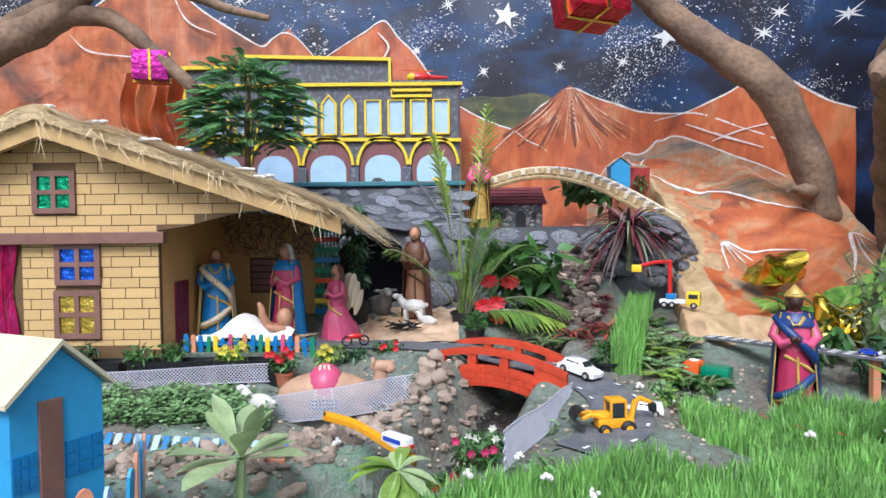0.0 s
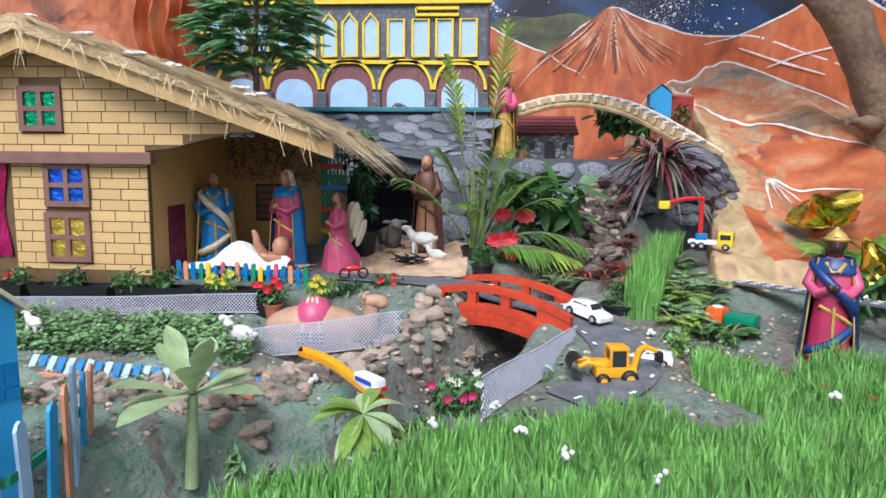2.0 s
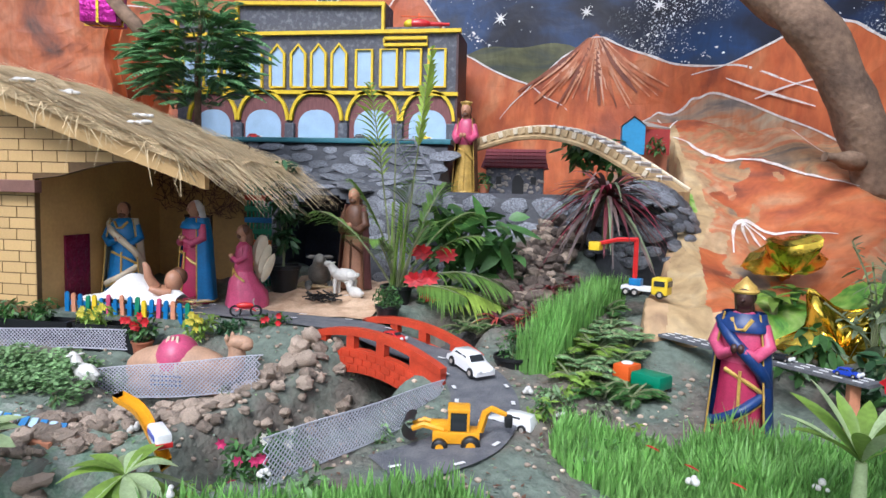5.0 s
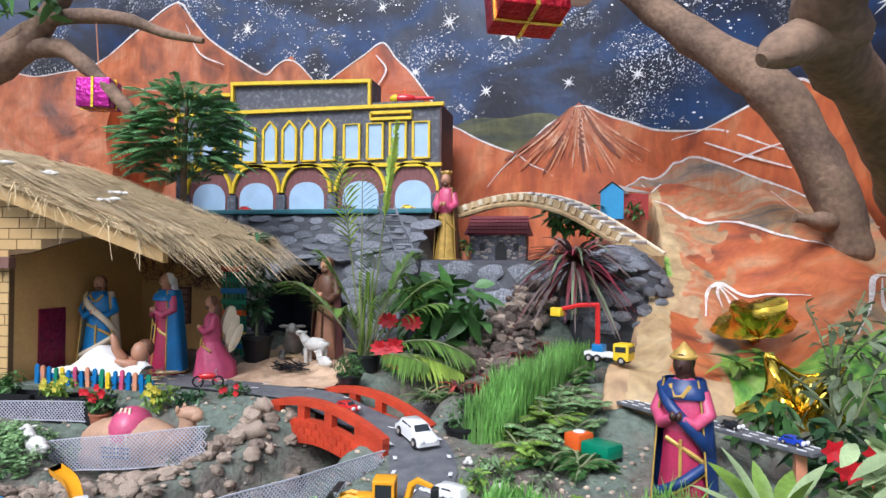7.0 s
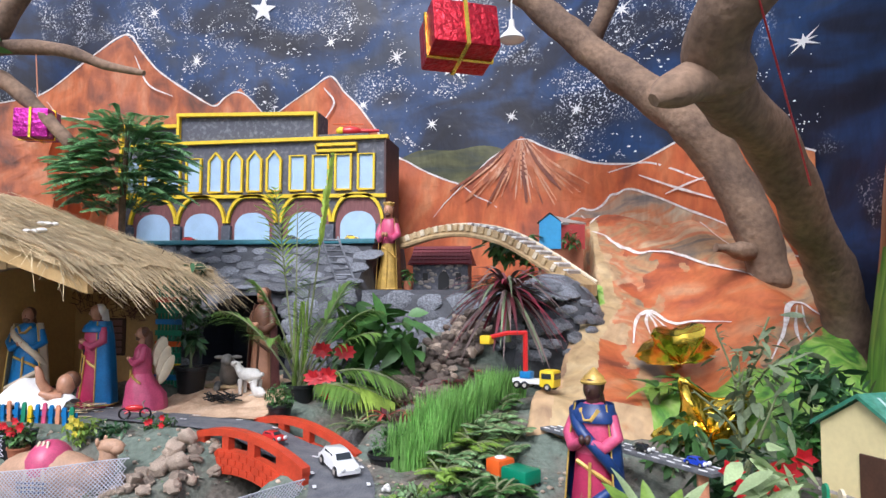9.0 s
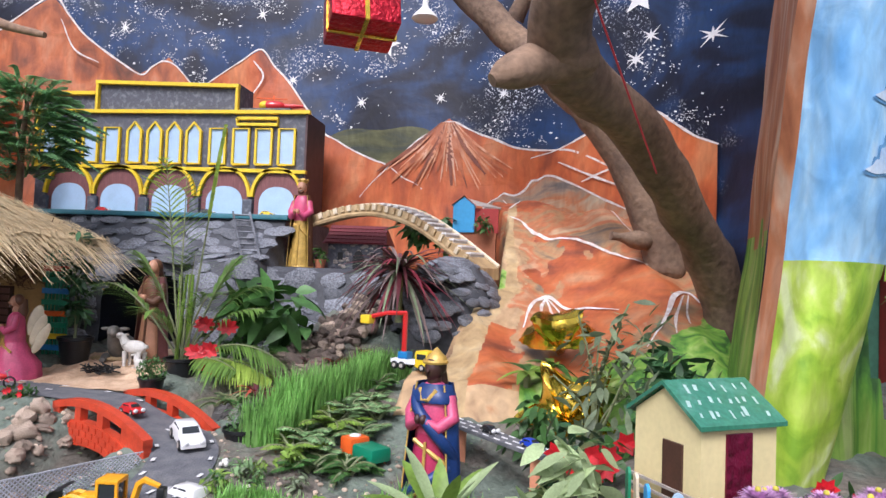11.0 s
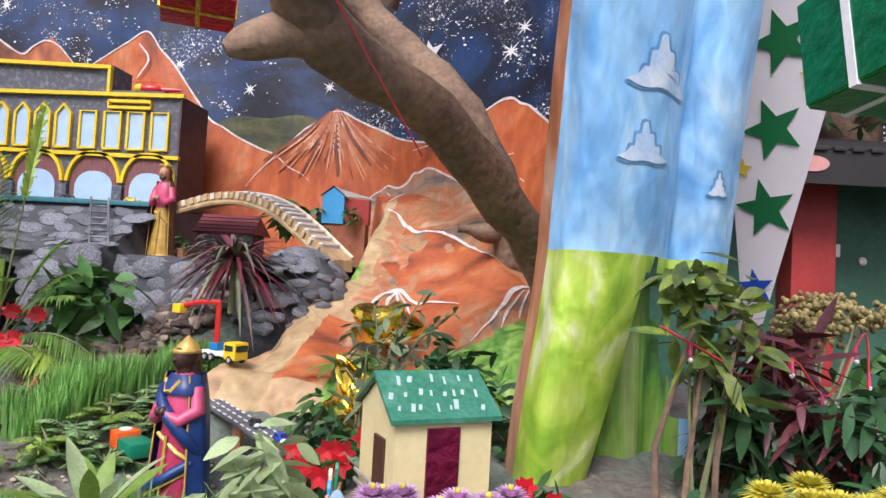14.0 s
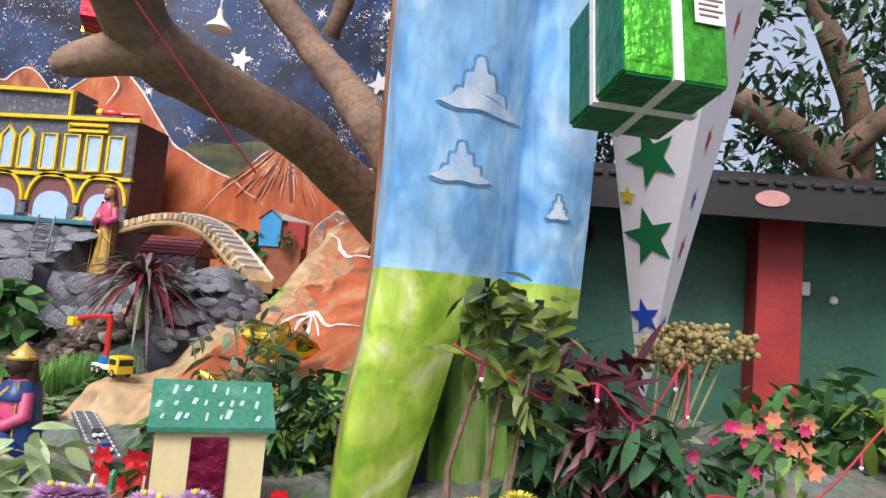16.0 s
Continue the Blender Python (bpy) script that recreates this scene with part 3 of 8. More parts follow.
FOOT = 1.2
RANGES = [
    ("rust", 0.012, [(-3.7, 2.35), (-3.3, 2.75), (-2.95, 2.68), (-2.5, 2.8), (-1.88, 3.16), (-1.6, 2.86), (-1.2, 2.62), (-1.02, 2.74), (-0.8, 2.5), (-0.2, 2.2)]),
    ("orange", 0.018, [(-1.1, 2.35), (-0.7, 2.6), (-0.38, 2.78), (-0.15, 2.52), (0.05, 2.25), (0.25, 2.14), (0.48, 2.045), (0.7, 1.9)]),
    ("orange", 0.022, [(0.30, 1.85), (0.48, 2.04), (0.66, 2.2), (0.85, 2.335), (1.05, 2.23), (1.3, 2.12), (1.55, 2.08), (1.8, 1.95), (2.0, 1.8)]),
    ("orange", 0.026, [(1.35, 2.06), (1.5, 2.09), (1.7, 2.18), (1.86, 2.26), (1.96, 2.2), (2.08, 2.06), (2.16, 2.0)]),
    ("greyhill", 0.03, [(0.95, 1.6), (1.1, 1.8), (1.2, 1.87), (1.28, 1.86), (1.36, 1.93), (1.45, 1.96), (1.6, 1.88), (1.9, 1.7), (2.1, 1.55)]),
]
for m, lift, top in RANGES:
    line = jag(top)
    painted("mountain", [(top[0][0], FOOT)] + line + [(top[-1][0], FOOT)], m, lift, label="painted orange mountain with snowy edges")
    stroke("snow_edge", line[::2] + [line[-1]], 0.0075, "snow", lift + 0.004)
painted("green_glow", smooth_path([(0.02, 2.2), (0.2, 2.28), (0.42, 2.27), (0.62, 2.29), (0.74, 2.23), (0.5, 2.03), (0.3, 2.08), (0.02, 2.2)], 6)[:-1], "olive", 0.008)
for i in range(23):  # brushed ribs of the fan-shaped peak
    a = -0.95 + 1.85 * i / 22 + rnd(-0.03, 0.03)
    k = rnd(0.28, 0.5) * (1 - 0.35 * abs(a))
    stroke("snow_streak", [(0.85 + 0.03 * math.tan(a), 2.31), (0.85 + math.tan(a) * k * 0.5, 2.315 - k * 0.5), (0.85 + math.tan(a) * k * 1.1, 2.31 - k)], (rnd(0.012, 0.022), rnd(0.006, 0.012), rnd(0.005, 0.009))[i % 3], ("rust_dark" if i % 6 == 0 else "rust", "fan_light", "fan_light")[i % 3], 0.030)
for line in ([(1.5, 2.02), (1.66, 1.93), (1.84, 1.84)], [(1.62, 1.9), (1.75, 1.95), (1.9, 1.98)], [(1.2, 1.83), (1.28, 1.76), (1.45, 1.72), (1.7, 1.69), (1.95, 1.62)], [(-1.8, 3.0), (-1.7, 2.8), (-1.5, 2.7)], [(-0.42, 2.7), (-0.35, 2.6), (-0.42, 2.48)], [(-2.5, 2.72), (-2.35, 2.6), (-2.0, 2.55)]):
    stroke("snow_streak", line, 0.008, "snow", 0.038)


def star(cx, cz, r, points=5, turn=0.0, inner=0.42):
    return [(cx + (r if i % 2 == 0 else r * inner) * math.sin(turn + math.pi * i / points), cz + (r if i % 2 == 0 else r * inner) * math.cos(turn + math.pi * i / points)) for i in range(2 * points)]


random.seed(5)
STARS = [(-0.87, 3.27, 0.09), (1.87, 2.81, 0.085), (0.285, 2.445, 0.055), (-0.385, 3.01, 0.055), (-1.34, 2.94, 0.06), (-1.68, 3.31, 0.06), (0.79, 2.465, 0.05), (2.14, 2.5, 0.06), (0.05, 2.895, 0.065), (1.43, 2.98, 0.065), (0.434, 2.81, 0.09), (1.42, 2.585, 0.085), (1.92, 2.6, 0.055), (1.18, 2.463, 0.055), (1.86, 2.5, 0.06), (-0.166, 2.586, 0.05), (0.95, 3.1, 0.06), (0.45, 3.25, 0.06), (-0.15, 3.4, 0.07), (-1.15, 3.5, 0.06), (1.35, 3.3, 0.06), (2.0, 3.1, 0.075)]
for x, z, r in STARS:
    big = r > 0.068
    n, tips = (5, star(x, z, r, 5, rnd(-0.3, 0.3), 0.42)) if big else (8, star(x, z, r, 8, rnd(-0.3, 0.3), 0.22))
    if not big:
        tips = [(x + (px - x) * (1 if i % 4 else 0.62), z + (pz - z) * (1 if i % 4 else 0.62)) for i, (px, pz) in enumerate(tips)]
    vs = [(px, back_y(px) + fold(px, pz) - 0.007, pz) for px, pz in [(x, z)] + tips]
    Build().add(vs, [(0, i + 1, (i + 1) % (2 * n) + 1) for i in range(2 * n)]).ob("star", ["white"], backdrop)
FLECKS = [(-1.7, 3.15, 0.35), (-1.13, 3.12, 0.35), (-1.4, 2.88, 0.2), (-0.75, 2.88, 0.28), (-0.03, 2.9, 0.18), (0.05, 2.7, 0.14), (0.5, 2.78, 0.18), (0.36, 2.68, 0.14), (1.15, 2.65, 0.15), (1.34, 2.18, 0.16), (1.08, 2.26, 0.14), (-0.34, 3.15, 0.25), (1.93, 2.45, 0.16), (2.05, 2.15, 0.12), (1.55, 2.76, 0.2), (-1.0, 2.72, 0.14), (0.6, 3.1, 0.3), (1.2, 3.1, 0.3), (0.0, 3.3, 0.3), (-0.8, 2.6, 0.1), (0.15, 2.35, 0.1)]
b = Build()
for cx, cz, spread in FLECKS:  # dense dabs of white spatter between the stars
    for i in range(int(60 + 700 * spread)):
        x, z = random.gauss(cx, spread * 0.5), random.gauss(cz, spread * 0.38)
        if z < 2.05 or noise.noise((x * 9, z * 16, 2)) < -0.05:
            continue
        r = rnd(0.0017, 0.005) * (2.0 if random.random() < 0.12 else 1)
        y = back_y(x) + fold(x, z) - 0.006
        r *= 0.75
        b.add([(x + r * math.cos(a) * rnd(0.7, 1.9), y, z + r * math.sin(a) * rnd(0.5, 1.1)) for a in (0, 1.05, 2.1, 3.14, 4.2, 5.2)], [tuple(range(6))])
for i in range(500):
    x, z, r = rnd(-2.3, 2.2), rnd(2.35, 3.9), rnd(0.0015, 0.004)
    y = back_y(x) + fold(x, z) - 0.006
    b.add([(x + r * math.cos(a), y, z + r * math.sin(a)) for a in (0, 1.05, 2.1, 3.14, 4.2, 5.2)], [tuple(range(6))])
tagged(b.ob("star_spatter", ["white"], backdrop), kind="stuff")


# ---- cloth hillside on the right ----
def hill_edge(y):
    """Where the painted cloth begins, on the side of the rocks."""
    return lerp_table(y, [(2.0, 0.90), (2.5, 0.90), (2.7, 0.93), (3.08, 1.05), (3.35, 1.19), (3.6, 1.19), (4.0, 1.2), (4.45, 1.05)])


def hill_z(x, y):
    z = lerp_table(y, [(2.0, 0.62), (2.3, 0.74), (2.42, 0.83), (2.5, 0.91), (2.56, 0.97), (2.63, 1.03), (2.75, 1.045), (2.95, 1.1), (3.3, 1.30), (3.8, 1.60), (4.3, 1.84), (4.6, 1.95)])
    z += 0.16 * smoothstep(1.5, 2.0, x) * smoothstep(2.4, 3.0, y)
    z += 0.03 * math.sin(x * 11 + y * 2.4 + 1.5 * noise.noise((x * 2, y * 2, 0))) * smoothstep(2.6, 3.0, y)
    z += 0.012 * math.sin(x * 26 + y * 5) * smoothstep(2.3, 2.7, y)
    z += 0.02 * noise.noise((x * 5, y * 5, 3)) + 0.008 * noise.noise((x * 16, y * 16, 3))
    return z - 0.5 * smoothstep(0.05, 0.0, x - hill_edge(y))


HILL_PATH = [(1.26, 4.2), (1.25, 3.9), (1.255, 3.75), (1.283, 3.56), (1.289, 3.35), (1.233, 3.235), (1.165, 3.09), (1.127, 2.86), (1.1, 2.6), (1.09, 2.45)]


def hill_kind(x, y):
    """0 tan cloth, 1 sand path, 2 green meadow, 3 orange, 4 grey and ochre brushwork."""
    wob = 0.03 * noise.noise((x * 9, y * 9, 0)) + 0.015 * noise.noise((x * 30, y * 30, 2))
    if near_path(x, y, HILL_PATH) < lerp_table(y, [(2.5, 0.075), (3.0, 0.055), (3.4, 0.03), (4.2, 0.02)]) + wob * 0.4:
        return 1
    if y + wob < lerp_table(x, [(1.3, 2.55), (1.37, 2.93), (1.52, 2.83), (1.72, 2.82), (1.85, 2.84), (1.95, 2.93), (2.06, 3.1)]) and x > 1.34:
        return 2
    if abs(x - 1.235) < 0.03 and abs(y - 3.42) < 0.09 + wob:
        return 2
    if x > 1.74 and y + wob < 2.95 + 0.6 * (x - 1.74):
        return 4
    if y > lerp_table(x, [(1.2, 3.75), (1.4, 3.83), (1.66, 3.62), (1.85, 3.29), (2.06, 3.1)]) + wob:  # above the long ridge
        return 4 if y < 4.1 + wob * 3 else 3
    if x < 1.32 + wob * 2 and y > 2.62:
        return 3 if 1.17 + wob < x and y < 3.1 else 0
    if y < 2.62:
        return 0
    if abs(x - 1.4) < 0.08 + wob and 3.05 < y < 3.32:
        return 4
    n = noise.noise((x * 4, y * 4, 5)) + 0.4 * noise.noise((x * 15, y * 15, 5))
    return 4 if n + 0.9 * smoothstep(1.6, 1.3, x) > 0.42 else 3


hill = tagged(sheet("hillside", 0.86, 2.06, 2.0, 4.45, 200, 360, hill_z, ["cloth", "cloth_path", "hill_green", "hill_orange", "hill_mid"], hill_kind), "brown and orange painted cloth draped as a hillside", "hillside", kind="structure")

def ridge(pts, w):
    """A white painted ridge line on the hillside cloth, through (x, y) points."""
    b = Build()
    line = smooth_path(pts, 8)
    for i, (x, y) in enumerate(line):
        t = i / (len(line) - 1)
        p, q = line[max(0, i - 1)], line[min(len(line) - 1, i + 1)]
        d = Vector((q[0] - p[0], q[1] - p[1])).normalized()
        ww = w * 0.52 * (0.3 + 0.7 * math.sin(math.pi * t)) * (0.8 + 0.5 * noise.noise((x * 15, y * 15, 0)))
        for s in (-1, 1):
            xx, yy = x - d.y * ww * s, y + d.x * ww * s
            b.v.append((xx, yy, hill_z(xx, yy) + 0.006))
    b.f = [(2 * i, 2 * i + 1, 2 * i + 3, 2 * i + 2) for i in range(len(line) - 1)]
    b.k = [0] * len(b.f)
    b.ob("snow_ridge", ["snow"], hill)


for pts, w in (([(1.349, 3.1), (1.378, 3.243), (1.438, 3.358), (1.527, 3.284), (1.716, 3.108)], 0.018), ([(1.438, 3.35), (1.42, 3.26), (1.425, 3.19)], 0.016), ([(1.44, 3.35), (1.46, 3.27), (1.475, 3.21)], 0.014), ([(1.445, 3.35), (1.49, 3.28), (1.52, 3.22)], 0.011),
               ([(1.78, 2.85), (1.861, 2.969), (1.92, 3.1), (1.98, 3.16), (2.03, 3.06)], 0.02), ([(1.96, 3.13), (1.9, 2.97), (1.88, 2.86)], 0.012), ([(1.98, 3.14), (1.95, 3.02), (1.94, 2.92)], 0.01),
               ([(1.25, 4.05), (1.321, 4.0), (1.377, 3.87), (1.456, 3.75), (1.659, 3.616), (1.75, 3.45), (1.85, 3.29)], 0.02), ([(1.24, 4.15), (1.3, 4.25), (1.372, 4.25), (1.45, 4.33), (1.673, 4.09), (1.85, 3.62)], 0.022), ([(1.673, 4.0), (1.8, 3.85), (1.95, 3.8)], 0.014)):
    ridge(pts, w)

# ---- stone terrace ----
CAVE = (-0.36, 0.21, 1.38)


def terrace_face(x, u):
    """u from 0 at the foot to 1 at the back of the palace ledge."""
    bulge = 0.05 * noise.noise((x * 3, u * 3, 0))
    if x < 0.12:
        y = lerp_table(u, [(0, 3.2), (0.45, 3.28), (0.62, 3.5), (0.85, 3.72), (0.9, 3.74), (1, 4.45)])
        z = lerp_table(u, [(0, 0.95), (0.45, 1.40), (0.62, 1.46), (0.85, 1.62), (0.9, 1.645), (1, 1.65)])
    else:
        y = lerp_table(u, [(0, 3.3), (0.45, 3.42), (0.55, 3.5), (0.85, 3.9), (0.9, 4.0), (1, 4.45)])
        z = lerp_table(u, [(0, 0.95), (0.45, 1.37), (0.55, 1.395), (0.85, 1.395), (0.9, 1.395), (1, 1.4)])
    if u < 0.85:
        y += bulge
    return y, z


b = Build()
NX, NU = 110, 60
for i in range(NX + 1):
    x = -2.4 + 3.5 * i / NX
    for j in range(NU + 1):
        y, z = terrace_face(x, j / NU)
        b.v.append((x, y, z))
for i in range(NX):
    for j in range(NU):
        x, u = -2.4 + 3.5 * (i + 0.5) / NX, (j + 0.5) / NU
        z = terrace_face(x, u)[1]
        if u < 0.46 and z < CAVE[2] and ((x - CAVE[0]) / CAVE[1]) ** 2 + (max(0, z - 1.15) / 0.22) ** 2 < 1:
            continue
        a = i * (NU + 1) + j
        b.f.append((a, a + NU + 1, a + NU + 2, a + 1))
b.k = [0] * len(b.f)
terrace = tagged(b.ob("terrace", ["stonewall"]), "grey rock terrace with painted stones and a cave", "rock wall", kind="structure")
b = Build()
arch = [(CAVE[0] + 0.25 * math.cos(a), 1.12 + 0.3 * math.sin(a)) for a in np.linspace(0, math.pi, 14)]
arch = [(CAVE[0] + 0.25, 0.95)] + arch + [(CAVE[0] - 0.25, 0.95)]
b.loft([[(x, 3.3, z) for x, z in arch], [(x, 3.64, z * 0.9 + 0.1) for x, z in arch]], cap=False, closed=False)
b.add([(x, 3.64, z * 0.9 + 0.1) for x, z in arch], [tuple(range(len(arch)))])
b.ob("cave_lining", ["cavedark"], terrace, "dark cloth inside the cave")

# ---- palace ----
palace = thing("palace", "toy palace with yellow trimmed arches and grey stone paper", "palace", (0, 0, 0))
PY = 4.0
b = Build()
b.box((-1.55, PY, 1.655), (0.1, PY + 0.3, 2.262), 0)
b.box((-1.17, PY + 0.004, 2.262), (-0.31, PY + 0.2, 2.43), 0)
b.box((-1.55, PY + 0.004, 2.262), (-1.17, PY + 0.2, 2.36), 0)
b.box((-0.3, PY + 0.004, 2.262), (0.0, PY + 0.2, 2.29), 0)
b.ob("wall", ["pal_stone"], palace, smooth=False)
Build().box((0.1, PY - 0.012, 1.655), (0.112, PY + 0.3, 2.262), 0).ob("side_wall", ["pal_dark"], palace, "dark maroon side")


def trim(pts, w=0.018, d=0.02, y=PY, m="yellow", parent=palace, name="trim"):
    """A raised yellow strip through (x, z) points on the front."""
    b = Build()
    n = len(pts)
    rings = []
    for i, (x, z) in enumerate(pts):
        p, q = pts[max(0, i - 1)], pts[min(n - 1, i + 1)]
        t = Vector((q[0] - p[0], q[1] - p[1])).normalized()
        nx, nz = -t.y * w / 2, t.x * w / 2
        rings.append([(x - nx, y - d, z - nz), (x + nx, y - d, z + nz), (x + nx, y + 0.004, z + nz), (x - nx, y + 0.004, z - nz)])
    b.loft(rings)
    return b.ob(name, [m], parent, smooth=False)


for a, c in (((-1.56, 1.945), (0.115, 1.925)), ((-1.56, 2.262), (0.125, 2.262)), ((-1.18, 2.435), (-0.3, 2.41)), ((-1.56, 2.37), (-1.18, 2.37))):
    trim([a, c], 0.02, 0.024)
for x, z0, z1 in ((-1.17, 2.27, 2.43), (-0.31, 2.27, 2.41), (-1.545, 1.95, 2.36)):
    trim([(x, z0), (x, z1)], 0.016, 0.022)
trim([(-0.30, 2.225), (-0.06, 2.225), (-0.06, 2.19), (-0.30, 2.19), (-0.30, 2.225)], 0.016, 0.026)
WIN = [(-1.46, 0), (-1.33, 0), (-1.2, 0), (-1.065, 0), (-0.925, 1), (-0.8, 1), (-0.68, 1), (-0.56, 1), (-0.415, 0), (-0.275, 0), (-0.14, 0), (-0.005, 0)]
for x, pointed in WIN:
    w, z0, z1 = (0.046, 1.965, 2.155) if not pointed else (0.042, 1.965, 2.15)
    outline = [(x - w, z0), (x - w, z1), (x, z1 + 0.05), (x + w, z1), (x + w, z0)] if pointed else [(x - w, z0), (x - w, z1 + 0.012), (x + w, z1 + 0.012), (x + w, z0)]
    win = Build().prism(outline, PY - 0.006, PY + 0.003).ob("window", ["pane"], palace, "pale blue pane", smooth=False)
    trim(outline + [outline[0]], 0.013, 0.018, parent=win, name="frame")
ARCH = [(-1.32, 0.15), (-1.01, 0.15), (-0.69, 0.15), (-0.36, 0.15), (-0.05, 0.145)]
for x, w in ARCH:
    def pointed(w, z0, zs, zt, k=9):
        left = [(x - w * math.cos(t * math.pi / 2) ** 0.8, zs + (zt - zs) * math.sin(t * math.pi / 2) ** 1.1) for t in np.linspace(0, 1, k)]
        right = [(2 * x - px, pz) for px, pz in reversed(left[:-1])]
        return [(x - w, z0)] + left + right + [(x + w, z0)]
    back = Build().prism(pointed(w - 0.012, 1.66, 1.77, 1.925), PY - 0.005, PY + 0.002).ob("arch", ["curtain"], palace, "dark red curtained arch", smooth=False)
    pane = pointed(w * 0.72, 1.68, 1.75, 1.84)
    Build().prism(pane, PY - 0.009, PY - 0.004).ob("pane", ["pane"], back, "pale blue pane", smooth=False)
    Build().box((x - w * 0.85, PY - 0.03, 1.655), (x + w * 0.85, PY - 0.005, 1.68), 0, 0.004).ob("sill", ["green"], back)
    trim(pointed(w, 1.77, 1.78, 1.94)[1:-1], 0.017, 0.024, parent=back, name="arch_trim")
for i in range(len(ARCH) + 1):
    x = -1.475 + 0.315 * i if i < len(ARCH) else 0.085
    Build().box((x - 0.028, PY - 0.03, 1.655), (x + 0.028, PY, 1.765), 0, 0.006).ob("column", ["pal_stone"], palace, smooth=False)
tagged(Build().box((-1.75, 3.70, 1.635), (0.13, 3.995, 1.66), 0, 0.004).ob("palace_ledge", ["ledge"], None), "teal painted shelf in front of the palace", "ledge", kind="structure")

# ---- stable house ----
house = thing("stable", "ochre brick stable with thatched roof and open porch", "stable", (0, 0, 0))
HY = 2.28


def roof_z(x):
    return 1.765 - 0.335 * (x + 1.34) if x > -1.34 else 1.765 + 0.38 * (x + 1.34)


def brick_floor(x):
    if x < -0.985:
        return 1.0
    return lerp_table(x, [(-0.985, 1.40), (-0.9, 1.41), (-0.8, 1.436), (-0.7, 1.458), (-0.62, 1.462)])


OPEN = [(-1.66, -1.46, 1.0, 1.36), (-1.414, -1.265, 1.461, 1.608), (-1.343, -1.186, 1.212, 1.357), (-1.349, -1.19, 1.026, 1.194)]
poly = [(-1.72, 0.94), (-0.985, 0.94), (-0.985, 1.40), (-0.9, 1.41), (-0.8, 1.436), (-0.7, 1.458), (-0.62, 1.462), (-0.62, roof_z(-0.62)), (-1.34, 1.765), (-1.72, roof_z(-1.72))]
Build().prism(poly, HY, HY + 0.02).ob("front_wall", ["joint"], house, smooth=False)
Build().box((-1.005, HY + 0.02, 0.94), (-0.985, 2.97, 1.64), 0).ob("porch_side_wall", ["inner"], house, smooth=False)
Build().box((-0.985, 2.95, 0.94), (-0.56, 2.97, 1.47), 0).ob("back_wall", ["inner"], house, smooth=False)
Build().box((-1.72, HY + 0.02, 0.94), (-1.70, 2.97, 1.6), 0).ob("left_wall", ["board"], house, smooth=False)
Build().box((-0.985, HY + 0.02, 0.93), (-0.42, 2.95, 0.965), 0).ob("porch_floor", ["soil"], house, smooth=False)
unit = Build().box((-0.5, -0.5, -0.5), (0.5, 0.5, 0.5)).data("brick", ["brick"], False)
RH = 0.0362
row = 0
z = 0.985
while z < 1.75:
    x = -1.72 - (0.05 if row % 2 else 0.0)
    while x < -0.62:
        x1 = x + rnd(0.088, 0.104)
        spans = [(max(x, -1.72) + 0.0018, min(x1, -0.622) - 0.0018)]
        for a, c, z0, z1 in OPEN:
            if z + RH > z0 + 0.004 and z < z1 - 0.004:
                spans = [s for p, q in spans for s in ((p, min(q, a)), (max(p, c), q)) if s[1] - s[0] > 0.008]
        for p, q in spans:
            zt = min(roof_z(p), roof_z(q))
            zb = max(brick_floor(p), brick_floor(q), z)
            if p < -0.985 < q and z < 1.40:
                q, zb = -0.987, z
            h = min(z + RH - 0.0032, zt) - zb
            if h > 0.008 and q - p > 0.008:
                o = new("brick", unit)
                o.parent = house
                o.matrix_basis = Matrix.LocRotScale(((p + q) / 2, HY - 0.0005, zb + h / 2), None, (q - p, 0.003, h))
        x = x1
    z += RH
    row += 1


def foil_window(x0, x1, z0, z1, m):
    w = Build().box((x0, HY - 0.004, z0), (x1, HY + 0.012, z1), 0).ob("window", ["brown"], house, "brown frame with crinkled coloured foil panes", smooth=False)
    t, cx, cz = 0.019, (x0 + x1) / 2, (z0 + z1) / 2
    f = Build()
    for a, c in (((x0, z0), (x1, z0 + t)), ((x0, z1 - t), (x1, z1)), ((x0, z0 + t), (x0 + t, z1 - t)), ((x1 - t, z0 + t), (x1, z1 - t)), ((cx - 0.008, z0 + t), (cx + 0.008, z1 - t)), ((x0 + t, cz - 0.008), (cx - 0.008, cz + 0.008)), ((cx + 0.008, cz - 0.008), (x1 - t, cz + 0.008))):
        f.box((a[0], HY - 0.014, a[1]), (c[0], HY - 0.004, c[1]))
    f.ob("frame", ["brown"], w, smooth=False)
    for a, c in (((x0 + t, cz + 0.008), (cx - 0.008, z1 - t)), ((cx + 0.008, cz + 0.008), (x1 - t, z1 - t)), ((x0 + t, z0 + t), (cx - 0.008, cz - 0.008)), ((cx + 0.008, z0 + t), (x1 - t, cz - 0.008))):
        Build().box((a[0], HY - 0.0065, a[1]), (c[0], HY - 0.0045, c[1])).ob("pane", [m], w, smooth=False)


